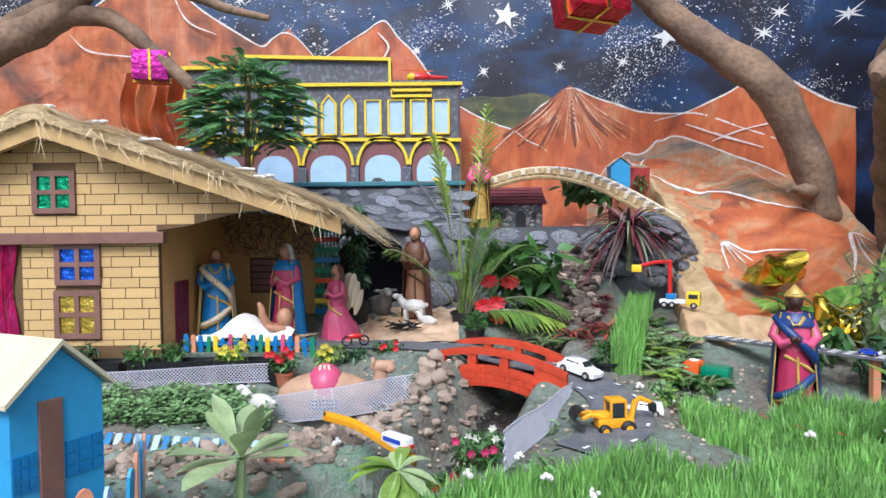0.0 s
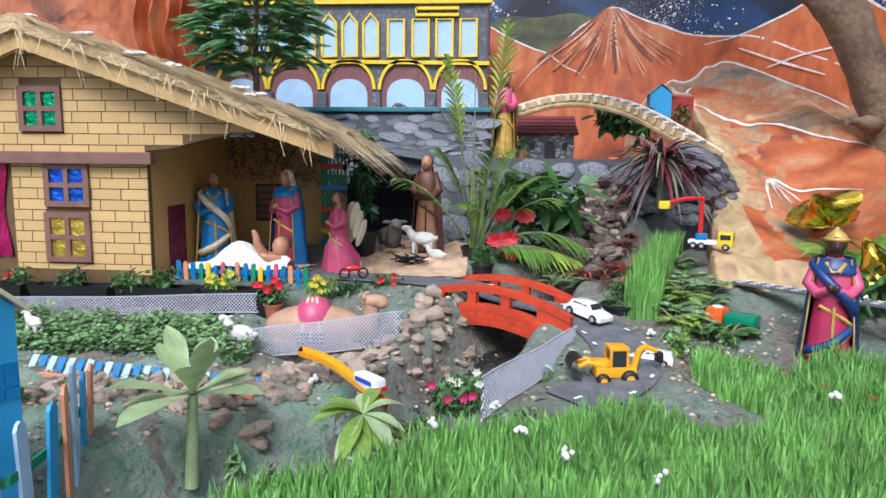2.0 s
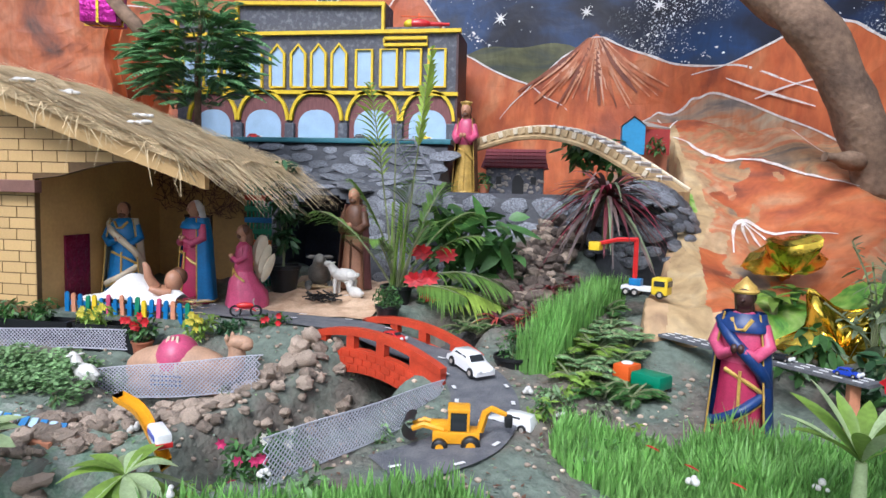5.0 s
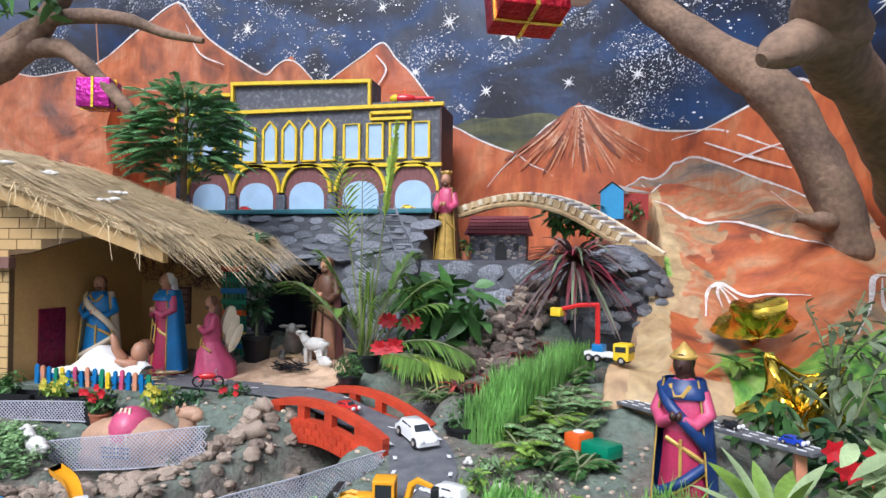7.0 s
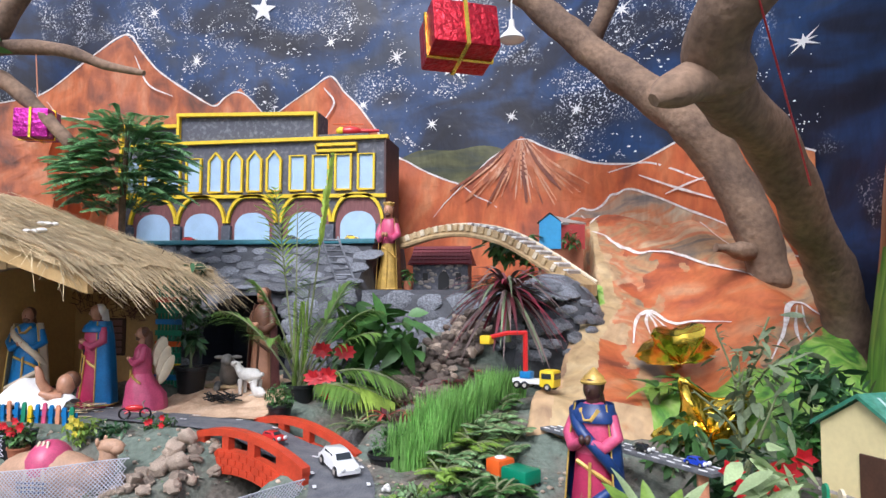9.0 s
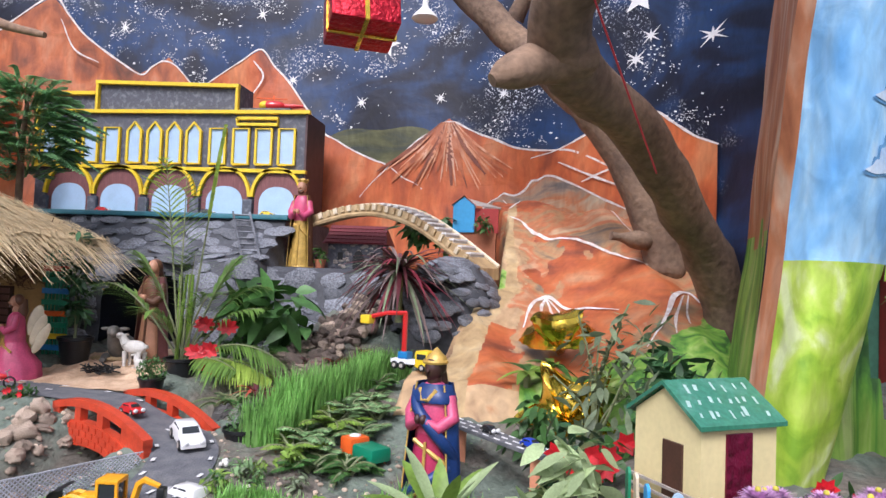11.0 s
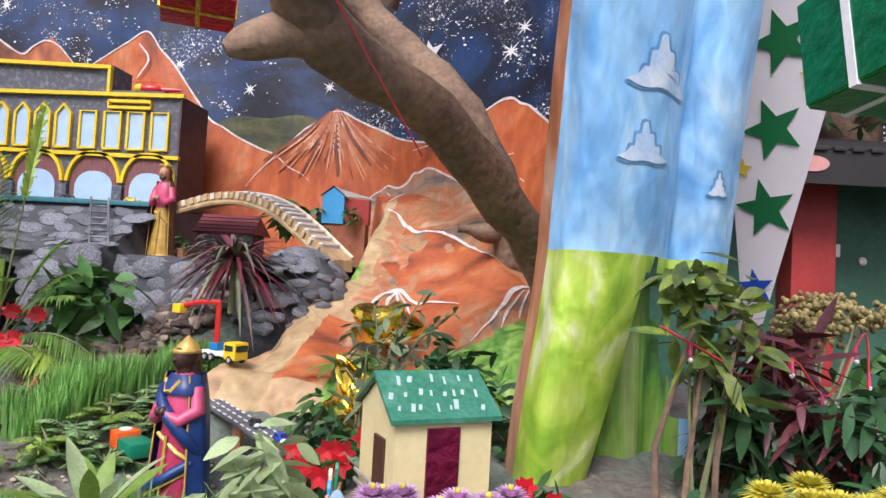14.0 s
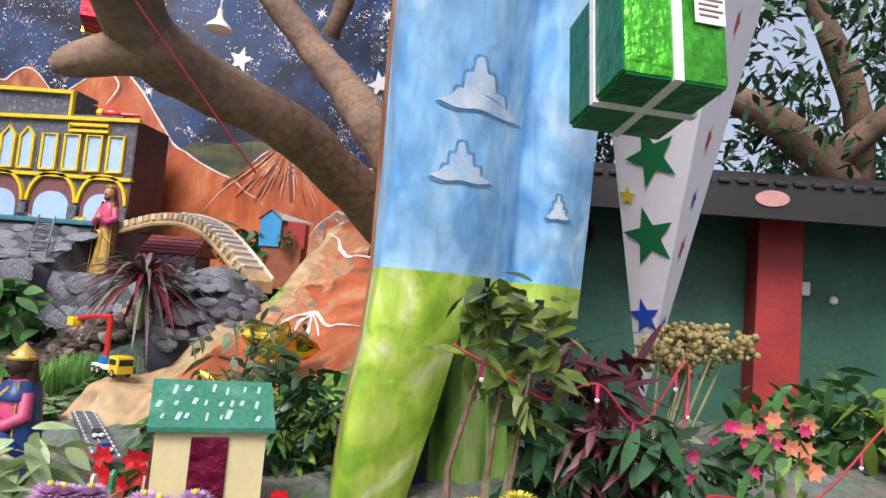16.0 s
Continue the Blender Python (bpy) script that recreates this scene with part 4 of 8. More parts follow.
foil_window(*OPEN[1], "foil_green")
foil_window(*OPEN[2], "foil_blue")
foil_window(*OPEN[3], "foil_yellow")
b = Build()
x0, x1 = -1.645, -1.47
n = 30
ring = []
for k in range(9):
    t = k / 8
    pinch = 1 - 0.25 * math.sin(math.pi * t) ** 2
    ring.append([(x0 + (x1 - x0) * (0.5 + (i / n - 0.5) * pinch), HY - 0.006 - 0.006 * math.sin(i * 1.9) - 0.003 * math.sin(i * 0.7 + t * 6), 1.04 + (1.355 - 1.04) * t) for i in range(n + 1)])
b.loft(ring, closed=False)
b.ob("door_curtain", ["foil_pink"], house, "crinkled pink foil curtain")
Build().box((-1.78, HY - 0.035, 1.355), (-0.955, HY - 0.004, 1.395), 0, 0.003).ob("beam", ["brown"], house, "brown painted beam", smooth=False)
Build().box((-0.986, 2.40, 0.97), (-0.978, 2.52, 1.21), 0, 0.002).ob("porch_door", ["foil_wine"], house, "dark red foil door", smooth=False)
Build().box((-0.986, 2.64, 1.03), (-0.976, 2.74, 1.26), 0, 0.002).ob("porch_window", ["darkbrown"], house, "dark brown shutter", smooth=False)
sh = Build().box((-0.865, 2.938, 1.115), (-0.742, 2.951, 1.272), 0, 0.002).ob("shutter", ["darkbrown"], house, "dark brown shuttered window", smooth=False)
for i in range(5):
    Build().box((-0.855, 2.932, 1.125 + i * 0.029), (-0.752, 2.938, 1.147 + i * 0.029), 0, 0.001).ob("slat", ["brown"], sh, smooth=False)
# roof: boards, thick thatch and loose straw
for side in (1, -1):
    xe = -0.37 if side > 0 else -2.25
    b = Build()
    rings = []
    for i in range(25):
        x = -1.34 + (xe + 1.34) * i / 24
        z = roof_z(x)
        sag = 0.02 * (i / 24)
        under = [(x, y, z + 0.004) for y in np.linspace(2.17, 2.99, 12)]
        over = [(x, y, z + 0.05 - sag + 0.022 * noise.noise((x * 7, y * 7, 0)) + 0.012 * noise.noise((x * 25, y * 12, 0))) for y in np.linspace(2.99, 2.17, 12)]
        rings.append(under + over)
    b.loft(rings)
    b.ob("thatch", ["thatch"], house, "shaggy pale straw thatch")
    b = Build()
    zs = [(-1.34, roof_z(-1.34)), (xe + 0.03 * side, roof_z(xe + 0.03 * side))]
    if side > 0:
        b.prism([(p[0], p[1] - 0.05) for p in zs] + [(p[0], p[1] + 0.003) for p in reversed(zs)], 2.19, 2.215)
    else:
        b.prism([(p[0], p[1] - 0.05) for p in reversed(zs)] + [(p[0], p[1] + 0.003) for p in zs], 2.19, 2.215)
    b.ob("bargeboard", ["board"], house, smooth=False)
    b = Build()
    random.seed(11 + side)
    for i in range(2600 if side > 0 else 900):
        u = random.random() ** 0.8
        x = -1.34 + (xe + 1.34) * u
        y = rnd(2.15, 3.0)
        l = rnd(0.08, 0.24)
        a = rnd(-0.35, 0.35)
        z = roof_z(x) + 0.045 - 0.02 * u + rnd(-0.004, 0.02)
        x2 = x + side * l * math.cos(a)
        over = max(0, (x2 - xe) * side)
        z2 = (roof_z(x2) if over <= 0 else roof_z(xe) - over * 0.8) + 0.045 - 0.02 * u + rnd(-0.008, 0.022)
        y2 = min(3.03, max(2.12, y + l * math.sin(a)))
        p, q = Vector((x, y, z)), Vector((x2, y2, z2))
        s = Vector((-math.sin(a), math.cos(a), 0)) * rnd(0.0012, 0.0026)
        mid = (p + q) / 2 + Vector((0, 0, rnd(0, 0.012)))
        b.add([p - s, p + s, mid + s, mid - s, q + s * 0.4, q - s * 0.4], [(0, 1, 2, 3), (3, 2, 4, 5)])
    for i in range(650 if side > 0 else 200):  # thick fringe at the eave
        y, l = rnd(2.14, 3.02), rnd(0.03, 0.085)
        x = xe - side * rnd(0.0, 0.05)
        p = Vector((x, y, roof_z(x) + rnd(0.0, 0.05)))
        q = p + Vector((side * rnd(0.2, 0.8) * l, rnd(-0.2, 0.2) * l, -l * rnd(0.5, 1.0)))
        s = Vector((0, rnd(0.001, 0.0022), 0))
        b.add([p - s, p + s, q + s * 0.4, q - s * 0.4], [(0, 1, 2, 3)])
    for i in range(110 if side > 0 else 40):  # straws that hang off the front edge
        x = -1.34 + (xe + 1.34) * random.random()
        y, l = rnd(2.13, 2.2), rnd(0.02, 0.07) * (2.4 if random.random() < 0.12 else 1)
        z = roof_z(x) + rnd(0.0, 0.04)
        p, q = Vector((x, y, z)), Vector((x + rnd(-0.03, 0.06), y - rnd(0.0, 0.03), z - l))
        s = Vector((rnd(0.001, 0.002), 0, 0))
        b.add([p - s, p + s, q + s * 0.4, q - s * 0.4], [(0, 1, 2, 3)])
    tagged(b.ob("loose_straw", ["straw"], house), kind="stuff")
# straw-packed gable over the porch back and a string under it
b = Build()
for i in range(500):
    x, z = rnd(-0.98, -0.5), 0
    z = rnd(1.29 - 0.1 * (x + 0.98), roof_z(x) - 0.01)
    a, l = rnd(0, 3.14), rnd(0.02, 0.07)
    p = Vector((x, 2.93 + rnd(-0.02, 0.015), z))
    d = Vector((math.cos(a), rnd(-0.2, 0.2), math.sin(a))) * l
    s = Vector((-d.z, 0, d.x)).normalized() * 0.0015
    b.add([p - s, p + s, p + d + s, p + d - s], [(0, 1, 2, 3)])
tagged(b.ob("twig_packing", ["hair"], house), kind="stuff")
lat = thing("lattice", "green bamboo lattice with coloured bands", "lattice", (0, 0, 0))
for i in range(7):
    x = -0.565 + i * 0.016
    Build().box((x, 2.90, 0.95), (x + 0.008, 2.91, 1.43), 0, 0.002).ob("upright", ["green"], lat, smooth=False)
for i, m in enumerate(("green", "blue", "yellow", "greenp", "orangep", "green", "blue", "green", "bridge", "green")):
    Build().box((-0.57, 2.89, 0.98 + i * 0.045), (-0.455, 2.899, 1.002 + i * 0.045), 0, 0.002).ob("band", [m], lat, smooth=False)

# ---- red bridge ----
bridge = thing("footbridge", "bright red arched toy bridge with brick pattern", "bridge", (0, 0, 0))


def parapet(p0, p1, z0, z1, rise, parent):
    p0, p1 = Vector(p0), Vector(p1)
    L = (p1 - p0).length
    d = (p1 - p0).normalized()
    ang = math.degrees(math.atan2(d.y, d.x))
    tf = Matrix.Translation((p0.x, p0.y, 0)) @ pose(0, 0, 0, 0, 0, ang)

    def arc(t, low):
        base = z0 + (z1 - z0) * t
        return base + rise * 4 * t * (1 - t) - low

    N = 24
    ts = [i / N for i in range(N + 1)]
    wall = Build()
    wall.prism([(t * L, arc(t, 0.06)) for t in ts] + [(t * L, max(arc(t, 0.128 + 0.015 * (2 * t - 1) ** 2), 0.78)) for t in reversed(ts)], -0.012, 0.012, 0, tf)
    pw = wall.ob("parapet", ["bridge"], parent, smooth=False)
    Build().prism([(t * L, arc(t, 0.0)) for t in ts] + [(t * L, arc(t, 0.022)) for t in reversed(ts)], -0.014, 0.014, 0, tf).ob("handrail", ["bridge"], pw, smooth=False)
    for t, w in ((0.0, 0.035), (0.26, 0.03), (0.51, 0.03), (0.77, 0.11)):
        t1 = min(1, t + w / L)
        Build().prism([(t * L, arc(t, 0.06)), (t1 * L, arc(t1, 0.06)), (t1 * L, arc(t1, 0.015)), (t * L, arc(t, 0.015))], -0.011, 0.011, 0, tf).ob("post", ["bridge"], pw, smooth=False)
    for r in range(3):
        for c in range(13):
            t0, t1 = (c + 0.5 * (r % 2)) / 13.5 + 0.006, (c + 1 + 0.5 * (r % 2)) / 13.5 - 0.006
            lo = 0.066 + r * 0.02
            Build().prism([(t0 * L, arc(t0, lo + 0.016)), (t1 * L, arc(t1, lo + 0.016)), (t1 * L, arc(t1, lo)), (t0 * L, arc(t0, lo))], -0.0145, -0.012, 0, tf).ob("brick", ["bridge"], pw, smooth=False)


parapet((-0.025, 2.305), (0.395, 2.10), 0.965, 0.925, 0.042, bridge)
parapet((0.045, 2.545), (0.47, 2.33), 0.96, 0.91, 0.042, bridge)
b = Build()
rings = []
for i in range(13):
    t = i / 12
    za = 0.897 + 0.012 * 4 * t * (1 - t) - 0.02 * t
    p, q = Vector((-0.02 + 0.42 * t, 2.315 - 0.205 * t)), Vector((0.05 + 0.42 * t, 2.535 - 0.215 * t))
    rings.append([(p.x, p.y, za), (q.x, q.y, za), (q.x, q.y, za - 0.02), (p.x, p.y, za - 0.02)])
b.loft(rings)
b.ob("deck", ["road"], bridge, "dark grey road deck")

# ---- road strip ----
b = Build()
for i, (x, y) in enumerate(ROAD):
    p, q = ROAD[max(0, i - 1)], ROAD[min(len(ROAD) - 1, i + 1)]
    d = Vector((q[0] - p[0], q[1] - p[1])).normalized()
    for s in (-0.085, -0.03, 0.03, 0.085):
        xx, yy = x - d.y * s, y + d.x * s
        base = lerp_table(i / (len(ROAD) - 1), ROAD_PROFILE)
        b.v.append((xx, yy, base + 0.004))
for i in range(len(ROAD) - 1):
    for j in range(3):
        a = i * 4 + j
        b.f.append((a, a + 4, a + 5, a + 1))
b.k = [0] * len(b.f)
road = tagged(b.ob("road", ["road"]), "winding dark grey toy road with white dashes", "road", kind="structure")
ROAD_Z = [v[2] for v in b.v[::4]]

random.seed(21)
for i in range(len(ROAD) - 1):  # white dashes along both edges
    if i % 3 == 0:
        (x, y), (x2, y2) = ROAD[i], ROAD[i + 1]
        d = Vector((x2 - x, y2 - y)).normalized()
        for s in (-0.07, 0.0, 0.07):
            if random.random() < 0.25:
                continue
            z = ROAD_Z[i] + 0.002
            p = Vector((x - d.y * s, y + d.x * s, z))
            e, w = Vector((d.x, d.y, 0)) * 0.028, Vector((-d.y, d.x, 0)) * 0.005
            Build().add([p - w, p + e - w, p + e + w, p + w], [(0, 1, 2, 3)]).ob("dash", ["white"], road)

# ---- yard beyond: shed, wall and trees ----
shed = thing("shed", "dark green shed with red pillar and black eaves", "shed", (0, 0, 0))
Build().box((1.9, 5.45, 0.0), (9.0, 5.65, 2.35)).ob("wall", ["wallgreen"], shed, smooth=False)
Build().box((3.79, 5.2, 0.0), (4.07, 5.44, 2.2), 0, 0.004).ob("pillar", ["pillar"], shed, "red oxide painted pillar", smooth=False)
Build().box((4.09, 5.42, 1.75), (4.11, 5.449, 2.3)).ob("conduit", ["white"], shed, smooth=False)
sw = Build().box((4.07, 5.41, 1.66), (4.2, 5.449, 1.75), 0, 0.006).ob("switch_box", ["white"], shed, smooth=False)
Build().ball((4.36, 5.44, 1.64), (0.03, 0.02, 0.03)).ob("knob", ["white"], shed)
b = Build()
b.prism([(1.6, 2.10), (9.0, 2.02), (9.0, 2.22), (1.6, 2.32)], 4.86, 4.9)
b.add([(1.6, 4.9, 2.32), (9, 4.9, 2.22), (9, 6.8, 2.75), (1.6, 6.8, 2.85), (1.6, 4.9, 2.27), (9, 4.9, 2.17), (9, 6.8, 2.7), (1.6, 6.8, 2.8)], [(0, 1, 2, 3), (7, 6, 5, 4), (0, 3, 7, 4), (1, 5, 6, 2)])
b.ob("roof", ["tin"], shed, "black weathered roof sheets", smooth=False)
for i in range(60):
    x = 2.0 + i * 0.11
    Build().box((x, 4.84, 2.31 - (x - 1.6) * 0.0135), (x + 0.075, 5.4, 2.34 - (x - 1.6) * 0.0135), 0, 0.008, None).ob("roof_tile", ["tin"], shed, smooth=False)
Build().cyl((3.75, 4.855, 2.2), 0.1, 0.004, 0, 20, None, pose(0, 0, 0, 90) @ Matrix.Diagonal((1, 0.5, 1, 1))).ob("patch", ["pink_patch"], shed, "pale pink patch")
b = Build()
b.tube([(2.58 + 0.16 * math.cos(a), 5.3, 1.98 + 0.16 * math.sin(a)) for a in np.linspace(0, 2 * math.pi, 22)], 0.018, 0)
for k in range(4):
    a = k * math.pi / 2 + 0.4
    b.tube([(2.58, 5.3, 1.98), (2.58 + 0.15 * math.cos(a), 5.3, 1.98 + 0.15 * math.sin(a))], 0.012, 0)
fan = b.ob("wall_fan", ["black"])
fan.location.y = 0.13
tagged(fan, "black wall fan fixed to the green shed", "fan")
tagged(Build().box((2.7, 3.55, 0.0), (8.0, 3.72, 0.93), 0, 0.01).ob("low_wall", ["concrete"]), "low weathered concrete planter wall", "wall", kind="structure")
tagged(Build().box((-9, 6.9, 0), (9, 7.1, 2.4)).ob("wall_far", ["concrete"]), "plain yard wall", "wall", kind="structure")


def wood(name, pts, radii, parent, m="bark", n=14, rough=0.22, label=""):
    line = smooth_path([tuple(p) + (r,) for p, r in zip(pts, radii)], 5)
    return Build().tube([q[:3] for q in line], [q[3] for q in line], 0, n, rough).ob(name, [m], parent, label)


tree = thing("tree", "thick brown tree limb leaning across the display", "tree", (0, 0, 0))
trunk = wood("trunk", [(2.2, 3.2, 0.0), (2.15, 3.12, 0.8), (2.09, 3.02, 1.25), (1.99, 2.9, 1.48), (1.83, 2.68, 1.66), (1.665, 2.42, 1.825), (1.45, 2.1, 1.9), (1.42, 1.96, 1.98), (1.48, 1.86, 2.08), (1.6, 1.83, 2.35), (1.78, 1.8, 2.9)], [0.12, 0.105, 0.085, 0.078, 0.072, 0.07, 0.072, 0.072, 0.07, 0.068, 0.06], tree)
wood("stub", [(1.46, 2.06, 1.92), (1.38, 2.0, 1.885), (1.31, 1.96, 1.85), (1.27, 1.94, 1.825)], [0.062, 0.05, 0.036, 0.014], tree, rough=0.7, label="sawn off branch stub")
wood("limb", [(1.934, 3.335, 1.4), (1.929, 3.335, 1.461), (1.852, 3.335, 1.716), (1.755, 3.335, 1.931), (1.602, 3.356, 2.145), (1.358, 3.55, 2.41), (1.123, 3.652, 2.665), (0.868, 3.692, 2.93), (0.46, 3.692, 3.236)], [0.055, 0.082, 0.09, 0.09, 0.092, 0.08, 0.074, 0.066, 0.06], tree)
wood("limb_stub", [(1.86, 3.3, 1.55), (1.77, 3.25, 1.56), (1.69, 3.22, 1.57)], [0.042, 0.033, 0.024], tree, rough=0.6, label="short broken limb stub")
wood("limb", [(1.25, 3.75, 2.68), (1.32, 3.7, 2.83), (1.38, 3.65, 3.12)], [0.05, 0.045, 0.04], tree)
ltree = thing("tree", "brown tree with bare limbs beside the stable", "tree", (0, 0, 0))
wood("trunk", [(-2.75, 3.2, 0.0), (-2.7, 3.15, 1.0), (-2.62, 3.12, 1.7), (-2.45, 3.1, 2.1), (-2.1, 3.1, 2.25), (-1.85, 3.1, 2.36), (-1.68, 3.1, 2.48), (-1.4, 3.1, 2.9)], [0.16, 0.15, 0.14, 0.13, 0.085, 0.07, 0.055, 0.045], ltree)
wood("limb", [(-2.1, 3.12, 2.3), (-1.75, 3.1, 2.49), (-1.5, 3.1, 2.545), (-1.21, 3.1, 2.51), (-1.0, 3.1, 2.43), (-0.8, 3.1, 2.38)], [0.06, 0.042, 0.036, 0.03, 0.022, 0.012], ltree)
wood("limb", [(-1.8, 3.1, 2.40), (-1.6, 3.1, 2.4), (-1.495, 3.1, 2.36), (-1.35, 3.1, 2.24), (-1.2, 3.1, 2.1), (-1.12, 3.1, 2.02)], [0.05, 0.045, 0.04, 0.035, 0.03, 0.02], ltree)


def leaf_cloud(name, centres, count, size, m, parent, seed=1, slim=0.36):
    random.seed(seed)
    b = Build()
    for i in range(count):
        c, r = random.choice(centres)
        d = Vector((random.gauss(0, 1), random.gauss(0, 1), random.gauss(0, 1)))
        p = Vector(c) + d.normalized() * r * random.random() ** 0.4
        q = Vector((rnd(-1, 1), rnd(-1, 1), rnd(-1, 0.4))).normalized() * size * rnd(0.6, 1.3)
        b.leaf(p, p + q, size * slim, (rnd(-1, 1), rnd(-1, 1), 1), seg=2 if size < 0.05 or count > 5000 else 4, droop=rnd(0, 0.3))
    return b.ob(name, [m], parent)


leaf_cloud("foliage", [((-1.75, 3.0, 2.62), 0.12), ((-1.58, 3.0, 2.6), 0.1), ((-1.9, 3.0, 2.7), 0.15)], 46, 0.11, "leaf", ltree, 4)
far = thing("tree", "leafy yard tree behind the shed", "tree", (0, 0, 0))
wood("trunk", [(6.2, 8.0, 0), (5.9, 7.8, 1.6), (5.2, 7.4, 2.9), (4.2, 7.0, 3.5), (3.2, 6.8, 3.6)], [0.3, 0.26, 0.2, 0.14, 0.08], far)
wood("limb", [(5.4, 7.5, 2.7), (5.3, 7.3, 3.6), (4.7, 7.0, 4.6), (4.0, 6.8, 5.2)], [0.16, 0.13, 0.1, 0.05], far)
wood("limb", [(5.0, 7.3, 3.0), (5.8, 7.0, 3.8), (6.6, 6.8, 4.4)], [0.12, 0.1, 0.05], far)
random.seed(8)
leaf_cloud("crown", [((rnd(2.0, 8.5), rnd(6.2, 9.5), rnd(2.5, 7.0)), rnd(0.5, 0.9)) for i in range(60)], 15000, 0.17, "leaf_dark", far, 9)

# ---- painted canvas at the end of the display ----
b = Build()
PLAN = smooth_path([(1.955, 2.23), (1.985, 2.16), (2.03, 2.09), (2.12, 2.12), (2.21, 2.19), (2.27, 2.3), (2.30, 2.36), (2.36, 2.33), (2.42, 2.36), (2.48, 2.46)], 5)
rows = 60
for i, (x, y) in enumerate(PLAN):
    t = i / (len(PLAN) - 1)
    for j in range(rows + 1):
        z = 0.55 + 2.35 * j / rows
        sway = 0.10 * (z - 1.45) if z < 1.45 else 0.04 * (z - 1.45)
        nip = 0.30 * (1.455 - z) / 0.5 * (x - 1.955) if z < 1.455 and t < 0.5 else 0.0
        b.v.append((x - nip + sway * (1 - 0.3 * t) + 0.01 * noise.noise((x * 6, z * 3, 1)), y + 0.012 * noise.noise((x * 9, z * 4, 5)) - 0.18 * max(0.0, z - 1.45), z))
for i in range(len(PLAN) - 1):
    for j in range(rows):
        a = i * (rows + 1) + j
        z = 0.55 + 2.35 * (j + 0.5) / rows + 0.02 * noise.noise((i * 0.7, j * 0.3, 0))
        t = i / (len(PLAN) - 1)
        if t > 0.46 and z < 1.43 - 0.12 * (t - 0.46):
            continue  # the front sheet ends here; the hem of the sky hangs free
        b.f.append((a, a + rows + 1, a + rows + 2, a + 1))
        b.k.append(2 if t < 0.07 else (1 if z < 1.455 else 0))
canvas = tagged(b.ob("painted_canvas", ["panel_blue", "panel_green", "panel_edge"]), "hanging canvas painted with blue sky over green meadow", "painted canvas", kind="structure")

b = Build()
for i in range(9):  # its narrow side, folded away to the back
    t = i / 8
    for j in range(rows + 1):
        z = 0.55 + 2.35 * j / rows
        sway = 0.10 * (z - 1.45) if z < 1.45 else 0.04 * (z - 1.45)
        b.v.append((1.957 + 0.075 * t + sway + 0.015 * noise.noise((t * 3, z * 3, 7)), 2.24 + 0.42 * t - 0.18 * max(0.0, z - 1.45), z))
for i in range(8):
    for j in range(rows):
        a = i * (rows + 1) + j
        b.f.append((a, a + rows + 1, a + rows + 2, a + 1))
        b.k.append(1 if 0.55 + 2.35 * j / rows < 1.5 + 0.1 * noise.noise((i * 0.8, 0, 4)) else 0)
canvas_back = Build()
for i in range(21):
    for j in range(21):
        t, v = i / 20, j / 20
        canvas_back.v.append((2.05 + 0.42 * t + 0.012 * math.sin(v * 5), 2.36 + 0.10 * t + 0.02 * math.sin(t * 14) + 0.015 * noise.noise((t * 5, v * 4, 3)), 0.75 + 0.72 * v))
for i in range(20):
    for j in range(20):
        if j / 20 > 0.85 - 0.5 * smoothstep(0.5, 0.66, i / 20) or i > 15:
            continue
        a = i * 21 + j
        canvas_back.f.append((a, a + 21, a + 22, a + 1))
        canvas_back.k.append(1 if i / 20 > 0.66 + 0.05 * noise.noise((j * 0.6, 0, 0)) else 0)
canvas_back.ob("back_sheet", ["hill_green", "panel_blue"], canvas, "darker green and blue painted sheet behind")
b.ob("side_fold", ["panel_edge", "hill_green"], canvas, "orange and green painted side fold")


def flat_on(x, z, lift):
    """A point on the canvas over x at the height z, lifted off by a hair."""
    sway = 0.10 * (z - 1.45) if z < 1.45 else 0.04 * (z - 1.45)
    px = [q[0] + sway * (1 - 0.3 * i / (len(PLAN) - 1)) + 0.01 * noise.noise((q[0] * 6, z * 3, 1)) for i, q in enumerate(PLAN)]
    py = [q[1] + 0.012 * noise.noise((q[0] * 9, z * 4, 5)) for q in PLAN]
    return Vector((x, float(np.interp(x, px, py)) - lift - 0.18 * max(0.0, z - 1.45), z))


def cloud(cx, z, w, h, parent=canvas):
    """A painted cloud: a white billow with a blue outline, laid on the sheet in rings."""
    shape = smooth_path([(-1, 0), (-0.7, 0.12), (-0.52, 0.3), (-0.4, 0.3), (-0.36, 0.62), (-0.18, 0.68), (-0.12, 0.95), (0.05, 1.0), (0.14, 0.7), (0.3, 0.66), (0.36, 0.35), (0.55, 0.33), (0.62, 0.1), (0.95, -0.05), (0.5, -0.16), (0.0, -0.1), (-0.5, -0.14), (-1, 0)], 3)[:-1]
    n = len(shape)
    for grow, m, lift in ((0.006, "panel_line", 0.003), (0.0, "panel_cloud", 0.005)):
        b = Build()
        for k in (1.0, 0.7, 0.4, 0.1):
            b.v += [tuple(flat_on(cx + (px * w + math.copysign(grow, px)) * k, z + 0.25 * h + ((pz - 0.25) * h + 0.09 * px * w + math.copysign(grow, pz - 0.25)) * k, lift)) for px, pz in shape]
        b.f = [(r * n + i, r * n + (i + 1) % n, (r + 1) * n + (i + 1) % n, (r + 1) * n + i) for r in range(3) for i in range(n)] + [tuple(range(3 * n, 4 * n))]
        b.k = [0] * len(b.f)
        b.ob("painted_cloud", [m], parent)


